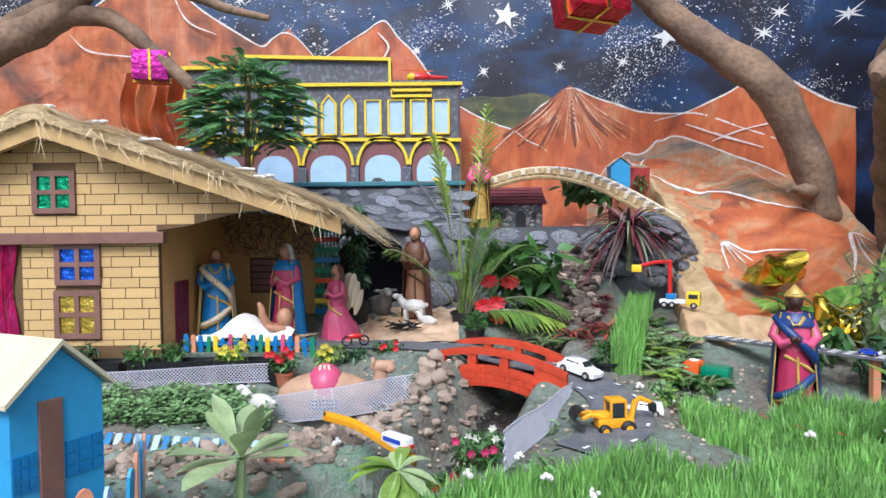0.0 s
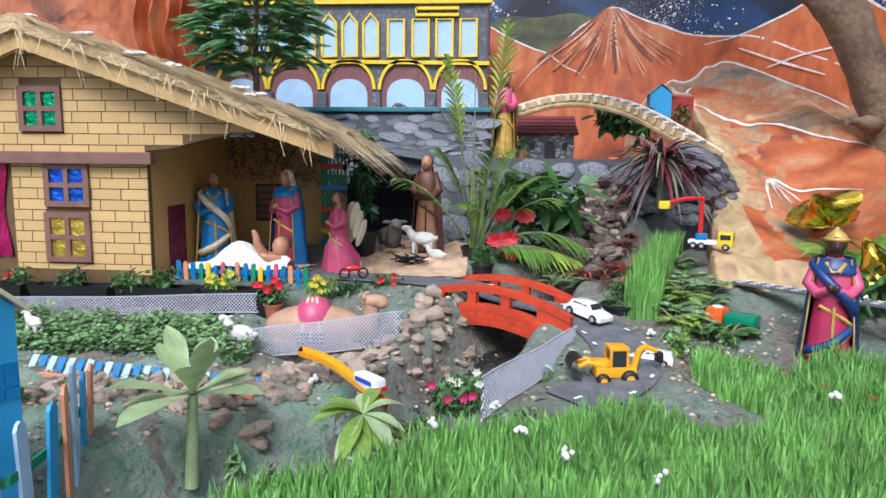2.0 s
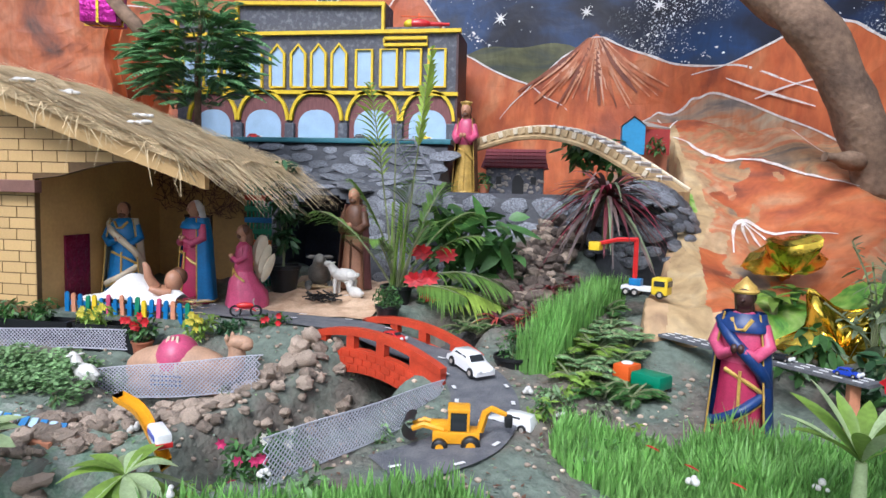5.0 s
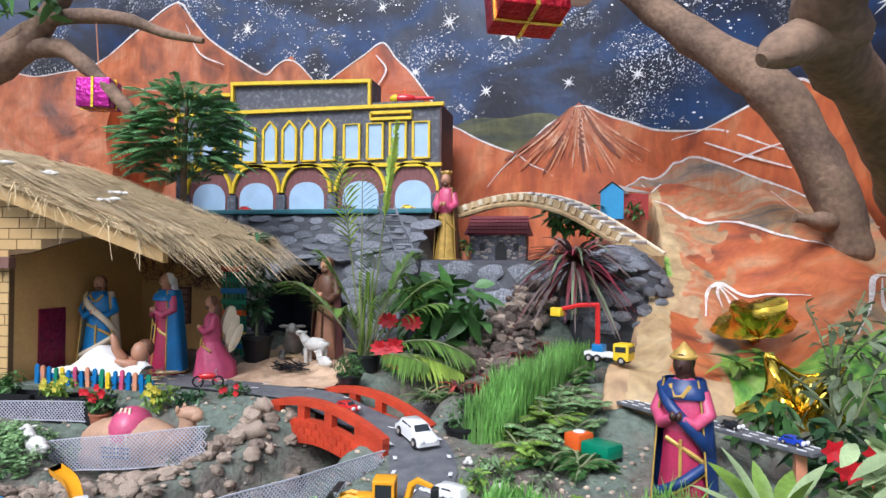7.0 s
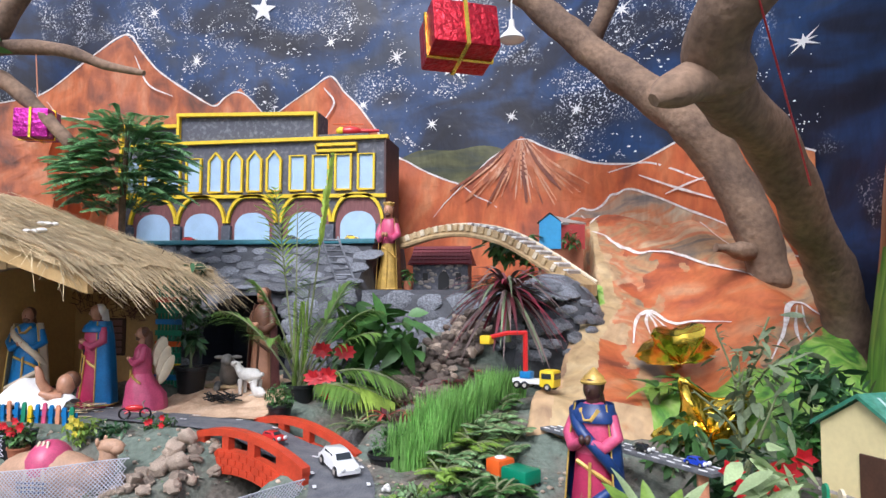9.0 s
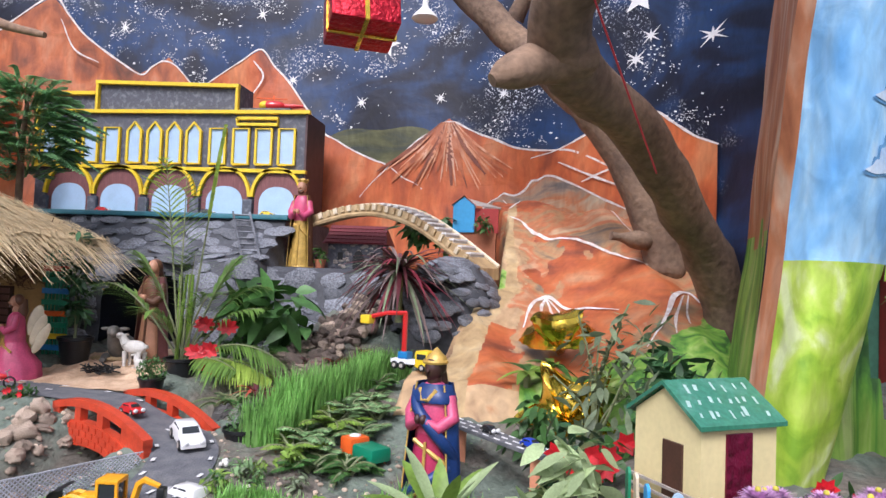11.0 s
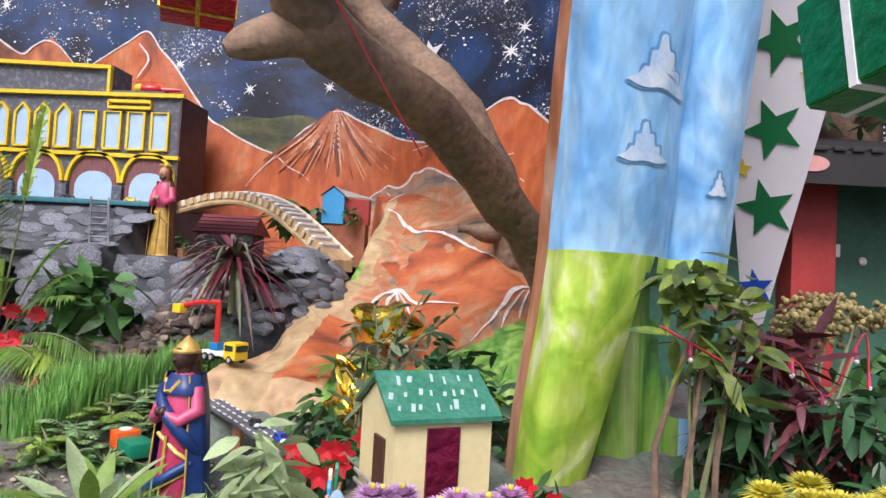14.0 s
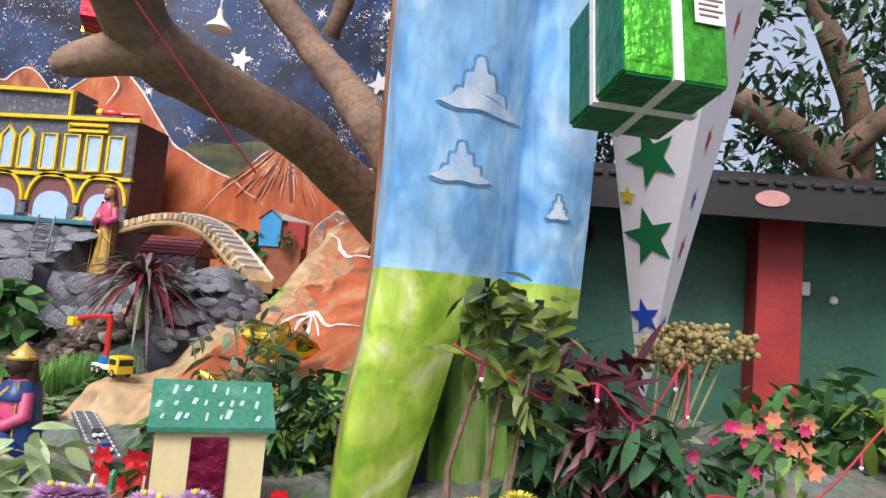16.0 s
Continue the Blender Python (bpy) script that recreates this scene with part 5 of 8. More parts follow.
cloud(2.205, 1.83, 0.088, 0.10)
cloud(2.175, 1.665, 0.066, 0.075)
cloud(2.40, 1.62, 0.03, 0.05)

# ---- star lantern cone ----
cone = thing("star_cone", "white paper cone lantern with coloured stars", "lantern", (0, 0, 0))
tip, L, Mid, R = Vector((2.745, 3.03, 1.08)), Vector((2.445, 2.64, 2.6)), Vector((2.815, 2.25, 2.6)), Vector((3.088, 2.976, 2.6))
Back = Vector((2.7, 3.25, 2.6))
b = Build()
b.add([tip, L, Mid, R, Back], [(0, 2, 1), (0, 3, 2), (0, 4, 3), (0, 1, 4), (1, 2, 3, 4)])
b.ob("paper", ["paper_white"], cone, smooth=False)


def face_star(u, v, r, m, A, B, turn=0.0, pts=5, squeeze=1.0):
    """A paper star on a face of the cone; u across, v up from the tip."""
    c = tip + (A - tip) * v * (1 - u) + (B - tip) * v * u
    ex = (B - A).normalized()
    nrm = ex.cross((A + B) / 2 - tip).normalized()
    if nrm.y > 0:
        nrm = -nrm
    ez = nrm.cross(ex)
    ez = ez if ez.z > 0 else -ez
    Build().add([c + ex * px * squeeze + ez * pz + nrm * 0.004 for px, pz in star(0, 0, r, pts, turn)], [tuple(range(2 * pts))]).ob("paper_star", [m], cone)


for u, v, r, m, t in ((0.5, 0.21, 0.064, "star_blue", -0.1), (0.52, 0.375, 0.1, "star_green", -0.12), (0.5, 0.53, 0.1, "star_green", -0.25), (0.15, 0.46, 0.036, "star_yellow", 0.2), (0.8, 0.615, 0.04, "star_yellow", 0.2), (0.5, 0.69, 0.1, "star_green", -0.2), (0.18, 0.735, 0.042, "star_yellow", 0.2), (0.45, 0.83, 0.1, "star_red", 0.0)):
    face_star(u, v, r, m, L, Mid, t)
for v, r, m in ((0.2, 0.035, "star_blue"), (0.36, 0.055, "star_red"), (0.46, 0.05, "star_blue"), (0.58, 0.06, "star_red"), (0.68, 0.05, "star_blue"), (0.8, 0.06, "star_red")):
    face_star(0.45, v, r, m, Mid, R, 0.1, 5, 0.5)


def gift(name, label, at, size, rx, rz, mats, ribbon, cord, cord_top, plain=False):
    g = thing(name, label, "gift box", (0, 0, 0))
    tf = pose(*at, rx, 0, rz)
    w, d, h = (s / 2 for s in size)
    b = Build()
    b.box((-w, -d, -h), (w, d, h), 0, min(size) * 0.05, tf)
    box = b.ob("box", mats[:1], g)
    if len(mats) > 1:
        # thin plates in the second, darker colour over the left side and underside only
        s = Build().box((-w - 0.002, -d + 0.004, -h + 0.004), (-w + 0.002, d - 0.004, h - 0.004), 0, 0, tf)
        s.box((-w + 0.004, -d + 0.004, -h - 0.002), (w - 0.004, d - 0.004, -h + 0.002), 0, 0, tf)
        s.ob("dark_faces", mats[1:], g, "darker green left side and underside")
    t = min(size) * 0.045
    r = Build()
    r.box((-t, -d - 0.004, -h - 0.004), (t, d + 0.004, h + 0.004), 0, 0, tf)
    r.box((-w - 0.005, -t, -h - 0.005), (w + 0.005, t, h + 0.005), 0, 0, tf)
    r.ob("ribbon", [ribbon], g, smooth=False)
    if cord_top:
        Build().tube([tf @ Vector((0, 0, h)), cord_top], 0.003, 0, 5).ob("cord", [cord], g)
    return g


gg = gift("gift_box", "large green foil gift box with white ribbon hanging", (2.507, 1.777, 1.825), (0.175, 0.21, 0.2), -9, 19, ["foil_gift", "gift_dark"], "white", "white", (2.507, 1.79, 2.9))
tg = pose(2.507, 1.777, 1.825, -9, 0, 19)
lab = Build().box((0.03, -0.1105, 0.0), (0.082, -0.1085, 0.085), 0, 0, tg).ob("label", ["white"], gg, "white printed label", smooth=False)
for i in range(7):
    Build().box((0.036, -0.1115, 0.012 + i * 0.0095), (0.07 + 0.008 * (i % 2), -0.1107, 0.0155 + i * 0.0095), 0, 0, tg).ob("print_bar", ["brown"], lab, smooth=False)
gift("gift_box", "red foil gift box with gold ribbon hanging from limb", (0.67, 2.99, 2.41), (0.27, 0.22, 0.19), -14, 26, ["foil_red"], "foil_gold", "cord", (0.67, 3.25, 2.95))
gift("gift_box", "magenta foil gift box with gold ribbon on branch", (-1.36, 3.12, 2.165), (0.155, 0.13, 0.135), 0, 14, ["foil_magenta"], "foil_gold", "salmon", (-1.36, 3.09, 2.53))
bulb = thing("bulb", "white bulb hanging below the limb", "bulb", (0.86, 3.37, 2.53))
b = Build()
prof = [(0.012, 0.1), (0.014, 0.07), (0.02, 0.055), (0.055, 0.02), (0.06, 0.008), (0.05, 0.0), (0.02, -0.006)]
b.loft([[(r * math.cos(a), r * math.sin(a), z) for a in np.linspace(0, 2 * math.pi, 20)[:-1]] for r, z in prof])
b.ob("globe", ["bulb"], bulb)
Build().tube([(0, 0, 0.1), (0.0, 0, 0.3)], 0.004, 0, 6).ob("cable", ["white"], bulb)

# ---- cottage, arched stair, huts and small houses ----
cot = thing("cottage", "small grey stone cottage with dark red tiled roof", "cottage", (0.44, 3.9, 1.395))
Build().box((-0.15, 0, 0), (0.15, 0.16, 0.14)).ob("wall", ["pal_stone"], cot, smooth=False)
random.seed(3)
for i in range(60):
    x, z = rnd(-0.145, 0.145), rnd(0.005, 0.135)
    if abs(x - 0.02) < 0.036 and z < 0.1:
        continue
    Build().ball((x, -0.001, z), (rnd(0.008, 0.016), 0.005, rnd(0.006, 0.01)), 0, 8, 5).ob("stone", ["concrete"], cot)
Build().prism([(-0.01, 0), (0.05, 0), (0.05, 0.07), (0.035, 0.095), (0.02, 0.1), (0.005, 0.095), (-0.01, 0.07)], -0.007, 0.0).ob("door", ["black"], cot, "dark arched doorway", smooth=False)
for x in (-0.08, 0.1):
    Build().box((x - 0.014, -0.006, 0.05), (x + 0.014, 0.0, 0.09)).ob("window", ["black"], cot, smooth=False)
roof = Build()
roof.add([(-0.175, -0.03, 0.135), (0.175, -0.03, 0.135), (0.15, 0.08, 0.235), (-0.15, 0.08, 0.235), (-0.175, 0.19, 0.135), (0.175, 0.19, 0.135)], [(0, 1, 2, 3), (3, 2, 5, 4), (0, 3, 4), (1, 5, 2), (0, 4, 5, 1)])
rf = roof.ob("roof", ["roof_red"], cot, smooth=False)
tile = Build().box((-0.012, -0.012, -0.003), (0.012, 0.012, 0.003)).data("tile", ["roof_red"], False)
for r in range(5):
    for c in range(13):
        t = (r + 0.5) / 5
        o = new("tile", tile)
        o.parent = rf
        o.matrix_basis = pose(-0.16 + 0.32 * (c + 0.5) / 13, -0.03 + 0.11 * t, 0.139 + 0.1 * t, 42, 0, 0)
stair = thing("arched_stair", "tan arched toy bridge with white steps", "bridge", (0, 0, 0))
AP = smooth_path([(0.26, 3.78, 1.665), (0.45, 3.76, 1.715), (0.63, 3.72, 1.72), (0.82, 3.62, 1.67), (1.0, 3.5, 1.565), (1.2, 3.36, 1.42)], 6)
b, st = Build(), Build()
rings = []
for i, p in enumerate(AP):
    q, o = Vector(AP[min(i + 1, len(AP) - 1)]), Vector(AP[max(i - 1, 0)])
    d = (q - o)
    side = Vector((-d.y, d.x, 0)).normalized() * 0.055
    P = Vector(p)
    rings.append([P - side, P + side, P + side - Vector((0, 0, 0.05)), P - side - Vector((0, 0, 0.05))])
b.loft(rings)
deck = b.ob("deck", ["cloth_path"], stair, smooth=False)
rail = Build()
for k in (1,):
    rail.tube([r[k] + Vector((0, 0, 0.01)) for r in rings], 0.009, 0, 6)
rail.ob("rail", ["cream"], stair)
rail = Build()
rail.tube([r[3] for r in rings], 0.012, 0, 6)
rail.ob("lower_rail", ["cloth_path"], stair)
for i in range(1, 23):  # white treads on grey risers down the far half, tan cross ribs on the near half
    t = i / 23
    k = t * (len(AP) - 2)
    p, q = Vector(AP[int(k)]), Vector(AP[int(k) + 1])
    d, p = q - p, p.lerp(q, k - int(k))
    ang = math.degrees(math.atan2(d.y, d.x))
    if t > 0.4:
        Build().box((-0.014, -0.05, 0.004), (0.014, 0.05, 0.013), 0, 0.002, pose(*p, 0, 0, ang)).ob("step", ["white"], stair, "white painted tread", smooth=False)
        Build().box((0.006, -0.049, -0.03), (0.013, 0.049, 0.004), 0, 0.001, pose(*p, 0, 0, ang)).ob("riser", ["concrete"], stair, smooth=False)
    else:
        Build().box((-0.006, -0.05, -0.004), (0.006, 0.05, 0.005), 0, 0.002, pose(*p, 0, 0, ang)).ob("rib", ["thatch"], stair, smooth=False)
    side = Vector((d.y, -d.x, 0)).normalized() * 0.06
    Build().box((-0.011, -0.006, -0.03), (0.011, 0.006, 0.0), 0, 0.003, pose(*(p + side), 0, math.degrees(-math.atan2(d.z, math.hypot(d.x, d.y))), ang)).ob("block", ["cream" if i % 2 else "thatch"], stair, smooth=False)
hut = thing("hut", "tiny turquoise hut with red shed", "hut", (1.03, 3.82, 1.655))
Build().prism([(-0.06, -0.05), (0.05, -0.05), (0.05, 0.09), (-0.005, 0.13), (-0.06, 0.09)], -0.02, 0.07).ob("wall", ["bhouse"], hut, smooth=False)
Build().box((0.05, 0.0, -0.05), (0.17, 0.06, 0.075)).ob("shed", ["pillar"], hut, smooth=False)
Build().add([(-0.07, -0.03, 0.085), (-0.005, -0.03, 0.137), (-0.005, 0.08, 0.137), (-0.07, 0.08, 0.085)], [(0, 1, 2, 3)]).add([(-0.005, -0.03, 0.137), (0.06, -0.03, 0.085), (0.18, 0.08, 0.08), (0.18, 0.08, 0.09), (-0.005, 0.08, 0.137)], [(0, 1, 2, 3, 4)]).ob("roof", ["concrete"], hut, smooth=False)
Build().box((-0.05, -0.01, -0.25), (0.16, 0.08, -0.05)).ob("plinth", ["terracotta"], hut, smooth=False)


def cabin(name, label, at, rz, w, d, h, rise, wall, roofm, doors, over=0.03, brick=None):
    """A gabled board house: ridge along x, gables on its ends."""
    c = thing(name, label, "toy house", at, rz)
    b = Build()
    b.add([(0, 0, 0), (w, 0, 0), (w, d, 0), (0, d, 0), (0, 0, h), (w, 0, h), (w, d, h), (0, d, h), (0, d / 2, h + rise), (w, d / 2, h + rise)], [(0, 1, 5, 4), (2, 3, 7, 6), (3, 0, 4, 8, 7), (1, 2, 6, 9, 5), (0, 3, 2, 1)])
    b.ob("wall", [wall], c, smooth=False)
    for s in (0, 1):
        y0, y1 = (-over, d / 2) if s == 0 else (d + over, d / 2)
        k = rise / (d / 2)
        z0, z1 = h - over * k, h + rise
        p = [(-over, y0, z0), (w + over, y0, z0), (w + over, y1, z1), (-over, y1, z1)]
        bb = Build().add([(x, y, z + 0.012) for x, y, z in p] + [(x, y, z + 0.003) for x, y, z in p], [(0, 1, 2, 3), (7, 6, 5, 4), (0, 4, 5, 1), (1, 5, 6, 2), (2, 6, 7, 3), (3, 7, 4, 0)])
        bb.ob("roof", [roofm], c, smooth=False)
    for face, a0, a1, z0, z1, m in doors:
        if face == "front":
            Build().box((a0, -0.005, z0), (a1, 0.004, z1), 0, 0.0015).ob("door", [m], c, smooth=False)
        elif face == "gable":
            Build().box((w - 0.004, a0, z0), (w + 0.005, a1, z1), 0, 0.0015).ob("door", [m], c, smooth=False)
        else:
            Build().box((-0.005, a0, z0), (0.004, a1, z1), 0, 0.0015).ob("door", [m], c, smooth=False)
    return c


yh = cabin("toy_house", "cream yellow board house with green roof", (1.70, 1.795, 0.94), 30, 0.196, 0.19, 0.175, 0.062, "yhouse", "roof_green", [("front", 0.062, 0.128, 0.0, 0.158, "foil_wine"), ("side", 0.045, 0.1, 0.0, 0.13, "darkbrown")], 0.014)
for s in ((-0.012, -0.03, 0.035), (-0.012, -0.03, 0.015)):
    Build().box((s[0], s[1], s[2]), (s[0] + 0.004, 0.19, s[2] + 0.006)).ob("rail", ["concrete"], yh, smooth=False)
    Build().box((-0.012, -0.03, s[2]), (0.22, -0.026, s[2] + 0.006)).ob("rail", ["concrete"], yh, smooth=False)
random.seed(12)
for k in range(24):  # white brush dabs over the green roof
    r, c = divmod(k, 8)
    if random.random() < 0.2:
        continue
    u, x = 0.16 + 0.27 * r + rnd(-0.04, 0.04), 0.005 + 0.025 * c + rnd(-0.008, 0.008)
    y, z = -0.014 + 0.109 * u, 0.166 + 0.071 * u + 0.0135
    w, hh = rnd(0.003, 0.007), rnd(0.008, 0.02)
    Build().add([(x - w, y, z), (x + w * 0.3, y - 0.002, z - 0.0013), (x + w * 1.4, y + hh, z + hh * 0.65), (x, y + hh * 1.1, z + hh * 0.715)], [(0, 1, 2, 3)]).ob("paint_dab", ["dab"], yh, smooth=False)
bh = cabin("toy_house", "sky blue board house with cream roof", (-0.85, 1.085, 0.78), -25, 0.2, 0.16, 0.36, 0.072, "bhouse", "roof_cream", [("gable", 0.044, 0.084, 0.0, 0.348, "brown")], 0.015)
for y0, y1 in ((0.0, 0.04), (0.088, 0.16)):  # blue brick foot of the gable
    for r in range(3):
        for c in range(3):
            w = (y1 - y0) / 3
            Build().box((0.2, y0 + c * w + 0.0015, 0.21 + r * 0.021), (0.2025, y0 + (c + 1) * w - 0.0015, 0.228 + r * 0.021)).ob("brick", ["blue"], bh, smooth=False)

# crumpled orange cloth hanging beside the palace
b = Build()
rings = []
for i in range(26):
    t = i / 25
    x = -1.80 + 0.36 * t
    rings.append([(x + 0.02 * math.sin(j * 0.9), 3.72 + 0.04 * math.sin(i * 1.05 + j * 0.2) + 0.03 * noise.noise((t * 4, j * 0.3, 0)), 1.45 + (0.80 + 0.04 * math.sin(t * 9)) * j / 16) for j in range(17)])
b.loft(rings, closed=False)
tagged(b.ob("hanging_cloth", ["orange"]), "crumpled orange cloth hanging beside the palace", "cloth")



# ---- statues, each one plain mesh ----
def ring(c, rx, ry, n=20, ripple=0.0, k=9, ph=0.0):
    return [(c[0] + rx * math.cos(a) * (1 + ripple * math.sin(k * a + ph)), c[1] + ry * math.sin(a) * (1 + ripple * math.sin(k * a + ph)), c[2]) for a in [2 * math.pi * i / n for i in range(n)]]


def cape(b, h, r, m, z0=0.02, z1=0.82, open_front=1.3, edge=None):
    """A cloak round the back, open in front."""
    rings = []
    for i in range(9):
        t = i / 8
        rr = r * (1.12 - 0.32 * t) if t < 0.8 else r * (0.86 - 0.9 * (t - 0.8))
        line = []
        for j in range(19):
            a = -math.pi / 2 + open_front / 2 + (2 * math.pi - open_front) * j / 18
            w = 1 + 0.05 * math.sin(7 * a + 2 * t)
            line.append((rr * w * math.cos(a), rr * 0.8 * w * math.sin(a) + 0.004, h * (z0 + (z1 - z0) * t)))
        rings.append(line)
    b.loft(rings, m, closed=False)
    inner = [[(x * 0.95, y * 0.95, z) for x, y, z in line] for line in rings]
    b.loft([list(reversed(l)) for l in inner], m, closed=False)
    if edge is not None:
        for j in (0, 18):
            b.tube([l[j] for l in rings], r * 0.035, edge, 5)
        b.tube(rings[0], r * 0.045, edge, 5)


def figure(name, label, at, rz, h, robe, cloak=None, head="skin", hair="hair", top=None, edge="gold", crown=False, hood=None, arms=True, wings=False, kneel=False, width=0.17, sash=False, hat=False):
    mats = [robe, cloak or robe, head, hair, top or robe, edge, hood or hair, "cream"]
    b = Build()
    r = width * h
    if kneel:
        prof = [(0.0, 1.25, 1.35), (0.08, 1.28, 1.4), (0.22, 1.15, 1.3), (0.34, 0.85, 1.0), (0.46, 0.6, 0.62), (0.62, 0.66, 0.6), (0.74, 0.6, 0.5), (0.8, 0.25, 0.25)]
    else:
        prof = [(0.0, 1.05, 0.95), (0.04, 1.08, 1.0), (0.2, 0.92, 0.85), (0.38, 0.8, 0.72), (0.54, 0.72, 0.62), (0.68, 0.82, 0.66), (0.77, 0.8, 0.58), (0.815, 0.55, 0.42), (0.84, 0.24, 0.24)]
    cut = 0.5
    low = [p for p in prof if p[0] <= cut + 0.05]
    high = [p for p in prof if p[0] >= low[-1][0]]
    b.loft([ring((0, 0.25 * r * (1 if kneel and z < 0.3 else 0), z * h), r * a, r * c, 26, 0.07 * (1 - z), 9, z * 3) for z, a, c in low], 0)
    b.loft([ring((0, 0, z * h), r * a, r * c, 26, 0.02, 5) for z, a, c in high], 4)
    b.tube([(0, 0, 0.8 * h), (0, -0.01 * h, 0.88 * h)], 0.045 * h, 2, 8)
    b.ball((0, -0.015 * h, 0.915 * h), (0.056 * h, 0.062 * h, 0.075 * h), 2, 14, 10)
    b.ball((0, -0.075 * h, 0.905 * h), (0.012 * h, 0.02 * h, 0.016 * h), 2, 6, 4)
    b.ball((0, 0.012 * h, 0.93 * h), (0.064 * h, 0.062 * h, 0.07 * h), 6 if hood else 3, 14, 10)
    b.tube([(-0.02 * h, 0.05 * h, 0.94 * h), (0, 0.055 * h, 0.8 * h), (0, 0.06 * h, 0.7 * h)], [0.05 * h, 0.06 * h, 0.03 * h], 6 if hood else 3, 8)
    if head == "skin" and not hood:
        b.ball((0, -0.05 * h, 0.865 * h), (0.038 * h, 0.03 * h, 0.03 * h), 3, 8, 6)
    if arms:
        for s in (-1, 1):
            b.tube([(s * r * 0.72, 0, 0.76 * h), (s * r * 0.98, -0.02 * h, 0.64 * h), (s * r * 0.6, -0.1 * h, 0.585 * h), (s * 0.03 * h, -0.13 * h, 0.62 * h)], [0.038 * h, 0.042 * h, 0.038 * h, 0.026 * h], 4, 10)
            b.ball((s * 0.018 * h, -0.14 * h, 0.635 * h), (0.022 * h, 0.03 * h, 0.03 * h), 2, 8, 6)
    b.tube([(-0.5 * r, -0.6 * r, 0.5 * h), (0.55 * r, -0.62 * r, 0.42 * h), (0.95 * r, -0.2 * r, 0.36 * h)], 0.014 * h, 5, 6)
    b.tube([(0.1 * r, -0.72 * r, 0.5 * h), (0.12 * r, -0.9 * r, 0.2 * h), (0.1 * r, -1.0 * r, 0.03 * h)], 0.010 * h, 5, 6)
    b.tube(ring((0, 0, 0.03 * h), r * 1.03, r * 0.97, 20) + [ring((0, 0, 0.03 * h), r * 1.03, r * 0.97, 20)[0]], 0.013 * h, 5, 5)
    if cloak:
        cape(b, h, r * 1.16, 1, 0.03, 0.83, 1.9, 5)
        if hood or hat:
            b.loft([ring((0, 0, z * h), r * a, r * c, 26, 0.03, 6) for z, a, c in ((0.725, 0.95, 0.76), (0.74, 0.96, 0.78), (0.78, 0.88, 0.68), (0.83, 0.5, 0.42))], 1, cap=False)
    if crown:
        b.cyl((0, 0.0, 0.955 * h), 0.05 * h, 0.04 * h, 5, 14, 0.058 * h)
        for k in range(7):
            a = 2 * math.pi * k / 7
            b.ball((0.055 * h * math.cos(a), 0.055 * h * math.sin(a), 1.0 * h), 0.014 * h, 5, 6, 5)
        b.ball((0, 0, 0.985 * h), (0.04 * h, 0.04 * h, 0.04 * h), 5, 10, 6)
    if sash:
        b.tube(smooth_path([(-0.85 * r, 0.1 * r, 0.78 * h), (-0.4 * r, -0.62 * r, 0.7 * h), (0.3 * r, -0.8 * r, 0.6 * h), (0.8 * r, -0.5 * r, 0.5 * h), (0.95 * r, 0.1 * r, 0.4 * h)], 4), 0.035 * h, 1, 8)
        b.tube(smooth_path([(0.9 * r, -0.2 * r, 0.36 * h), (0.2 * r, -0.95 * r, 0.27 * h), (-0.6 * r, -0.85 * r, 0.2 * h), (-0.95 * r, -0.3 * r, 0.17 * h)], 4), 0.03 * h, 1, 8)
        b.tube(smooth_path([(0.92 * r, -0.2 * r, 0.32 * h), (0.2 * r, -1.0 * r, 0.235 * h), (-0.6 * r, -0.9 * r, 0.165 * h), (-0.97 * r, -0.3 * r, 0.14 * h)], 4), 0.011 * h, 5, 6)
        b.tube([(-0.35 * r, -0.5 * r, 0.8 * h), (-0.1 * r, -0.72 * r, 0.74 * h), (0.15 * r, -0.72 * r, 0.74 * h), (0.4 * r, -0.5 * r, 0.8 * h)], 0.013 * h, 5, 6)
    if hat:
        b.tube(ring((0, 0, 0.955 * h), 0.066 * h, 0.068 * h, 16) + [(0.066 * h, 0, 0.955 * h)], 0.013 * h, 5, 6)
        b.loft([ring((0, 0.004, z * h), k * h, k * h, 16, 0.05, 8) for z, k in ((0.95, 0.066), (0.985, 0.06), (1.005, 0.036), (1.03, 0.014), (1.04, 0.004))], 5)
    if wings:
        for s in (-1, 1):
            for layer in range(3):
                b.ball((s * (0.020 + 0.006 * layer), 0.058 + 0.010 * layer, (0.70 - 0.1 * layer) * h), (0.006, 0.024 - 0.003 * layer, 0.056), 7, 10, 8, pose(0, 0, 0, -14 - 6 * layer, 0, s * 14))
    o = b.ob(name, mats)
    o.matrix_basis = pose(*at, 0, 0, rz)
    return tagged(o, label, "statue")


figure("bearded_statue", "painted plaster statue in blue robe with tan cloak", (-0.90, 2.60, 0.962), 15, 0.365, "blue", "cream", top="blue", sash=True)
figure("veiled_statue", "painted plaster statue in crimson gown and blue cloak", (-0.625, 2.62, 0.965), -30, 0.375, "crimson", "blue", hood="cloth_white", top="rose")
figure("angel_statue", "kneeling plaster angel in pink robe with cream wings", (-0.42, 2.59, 0.95), -50, 0.31, "rose", wings=True, kneel=True)
figure("shepherd_statue", "painted plaster shepherd statue in brown tunic", (-0.125, 2.95, 0.985), -10, 0.42, "skin", "curtain", top="hair", edge="hair", width=0.13)
figure("crowned_statue", "crowned plaster statue in gold and pink robes", (0.205, 3.70, 1.385), -5, 0.455, "gold", "hair", top="rose", crown=True, width=0.115)
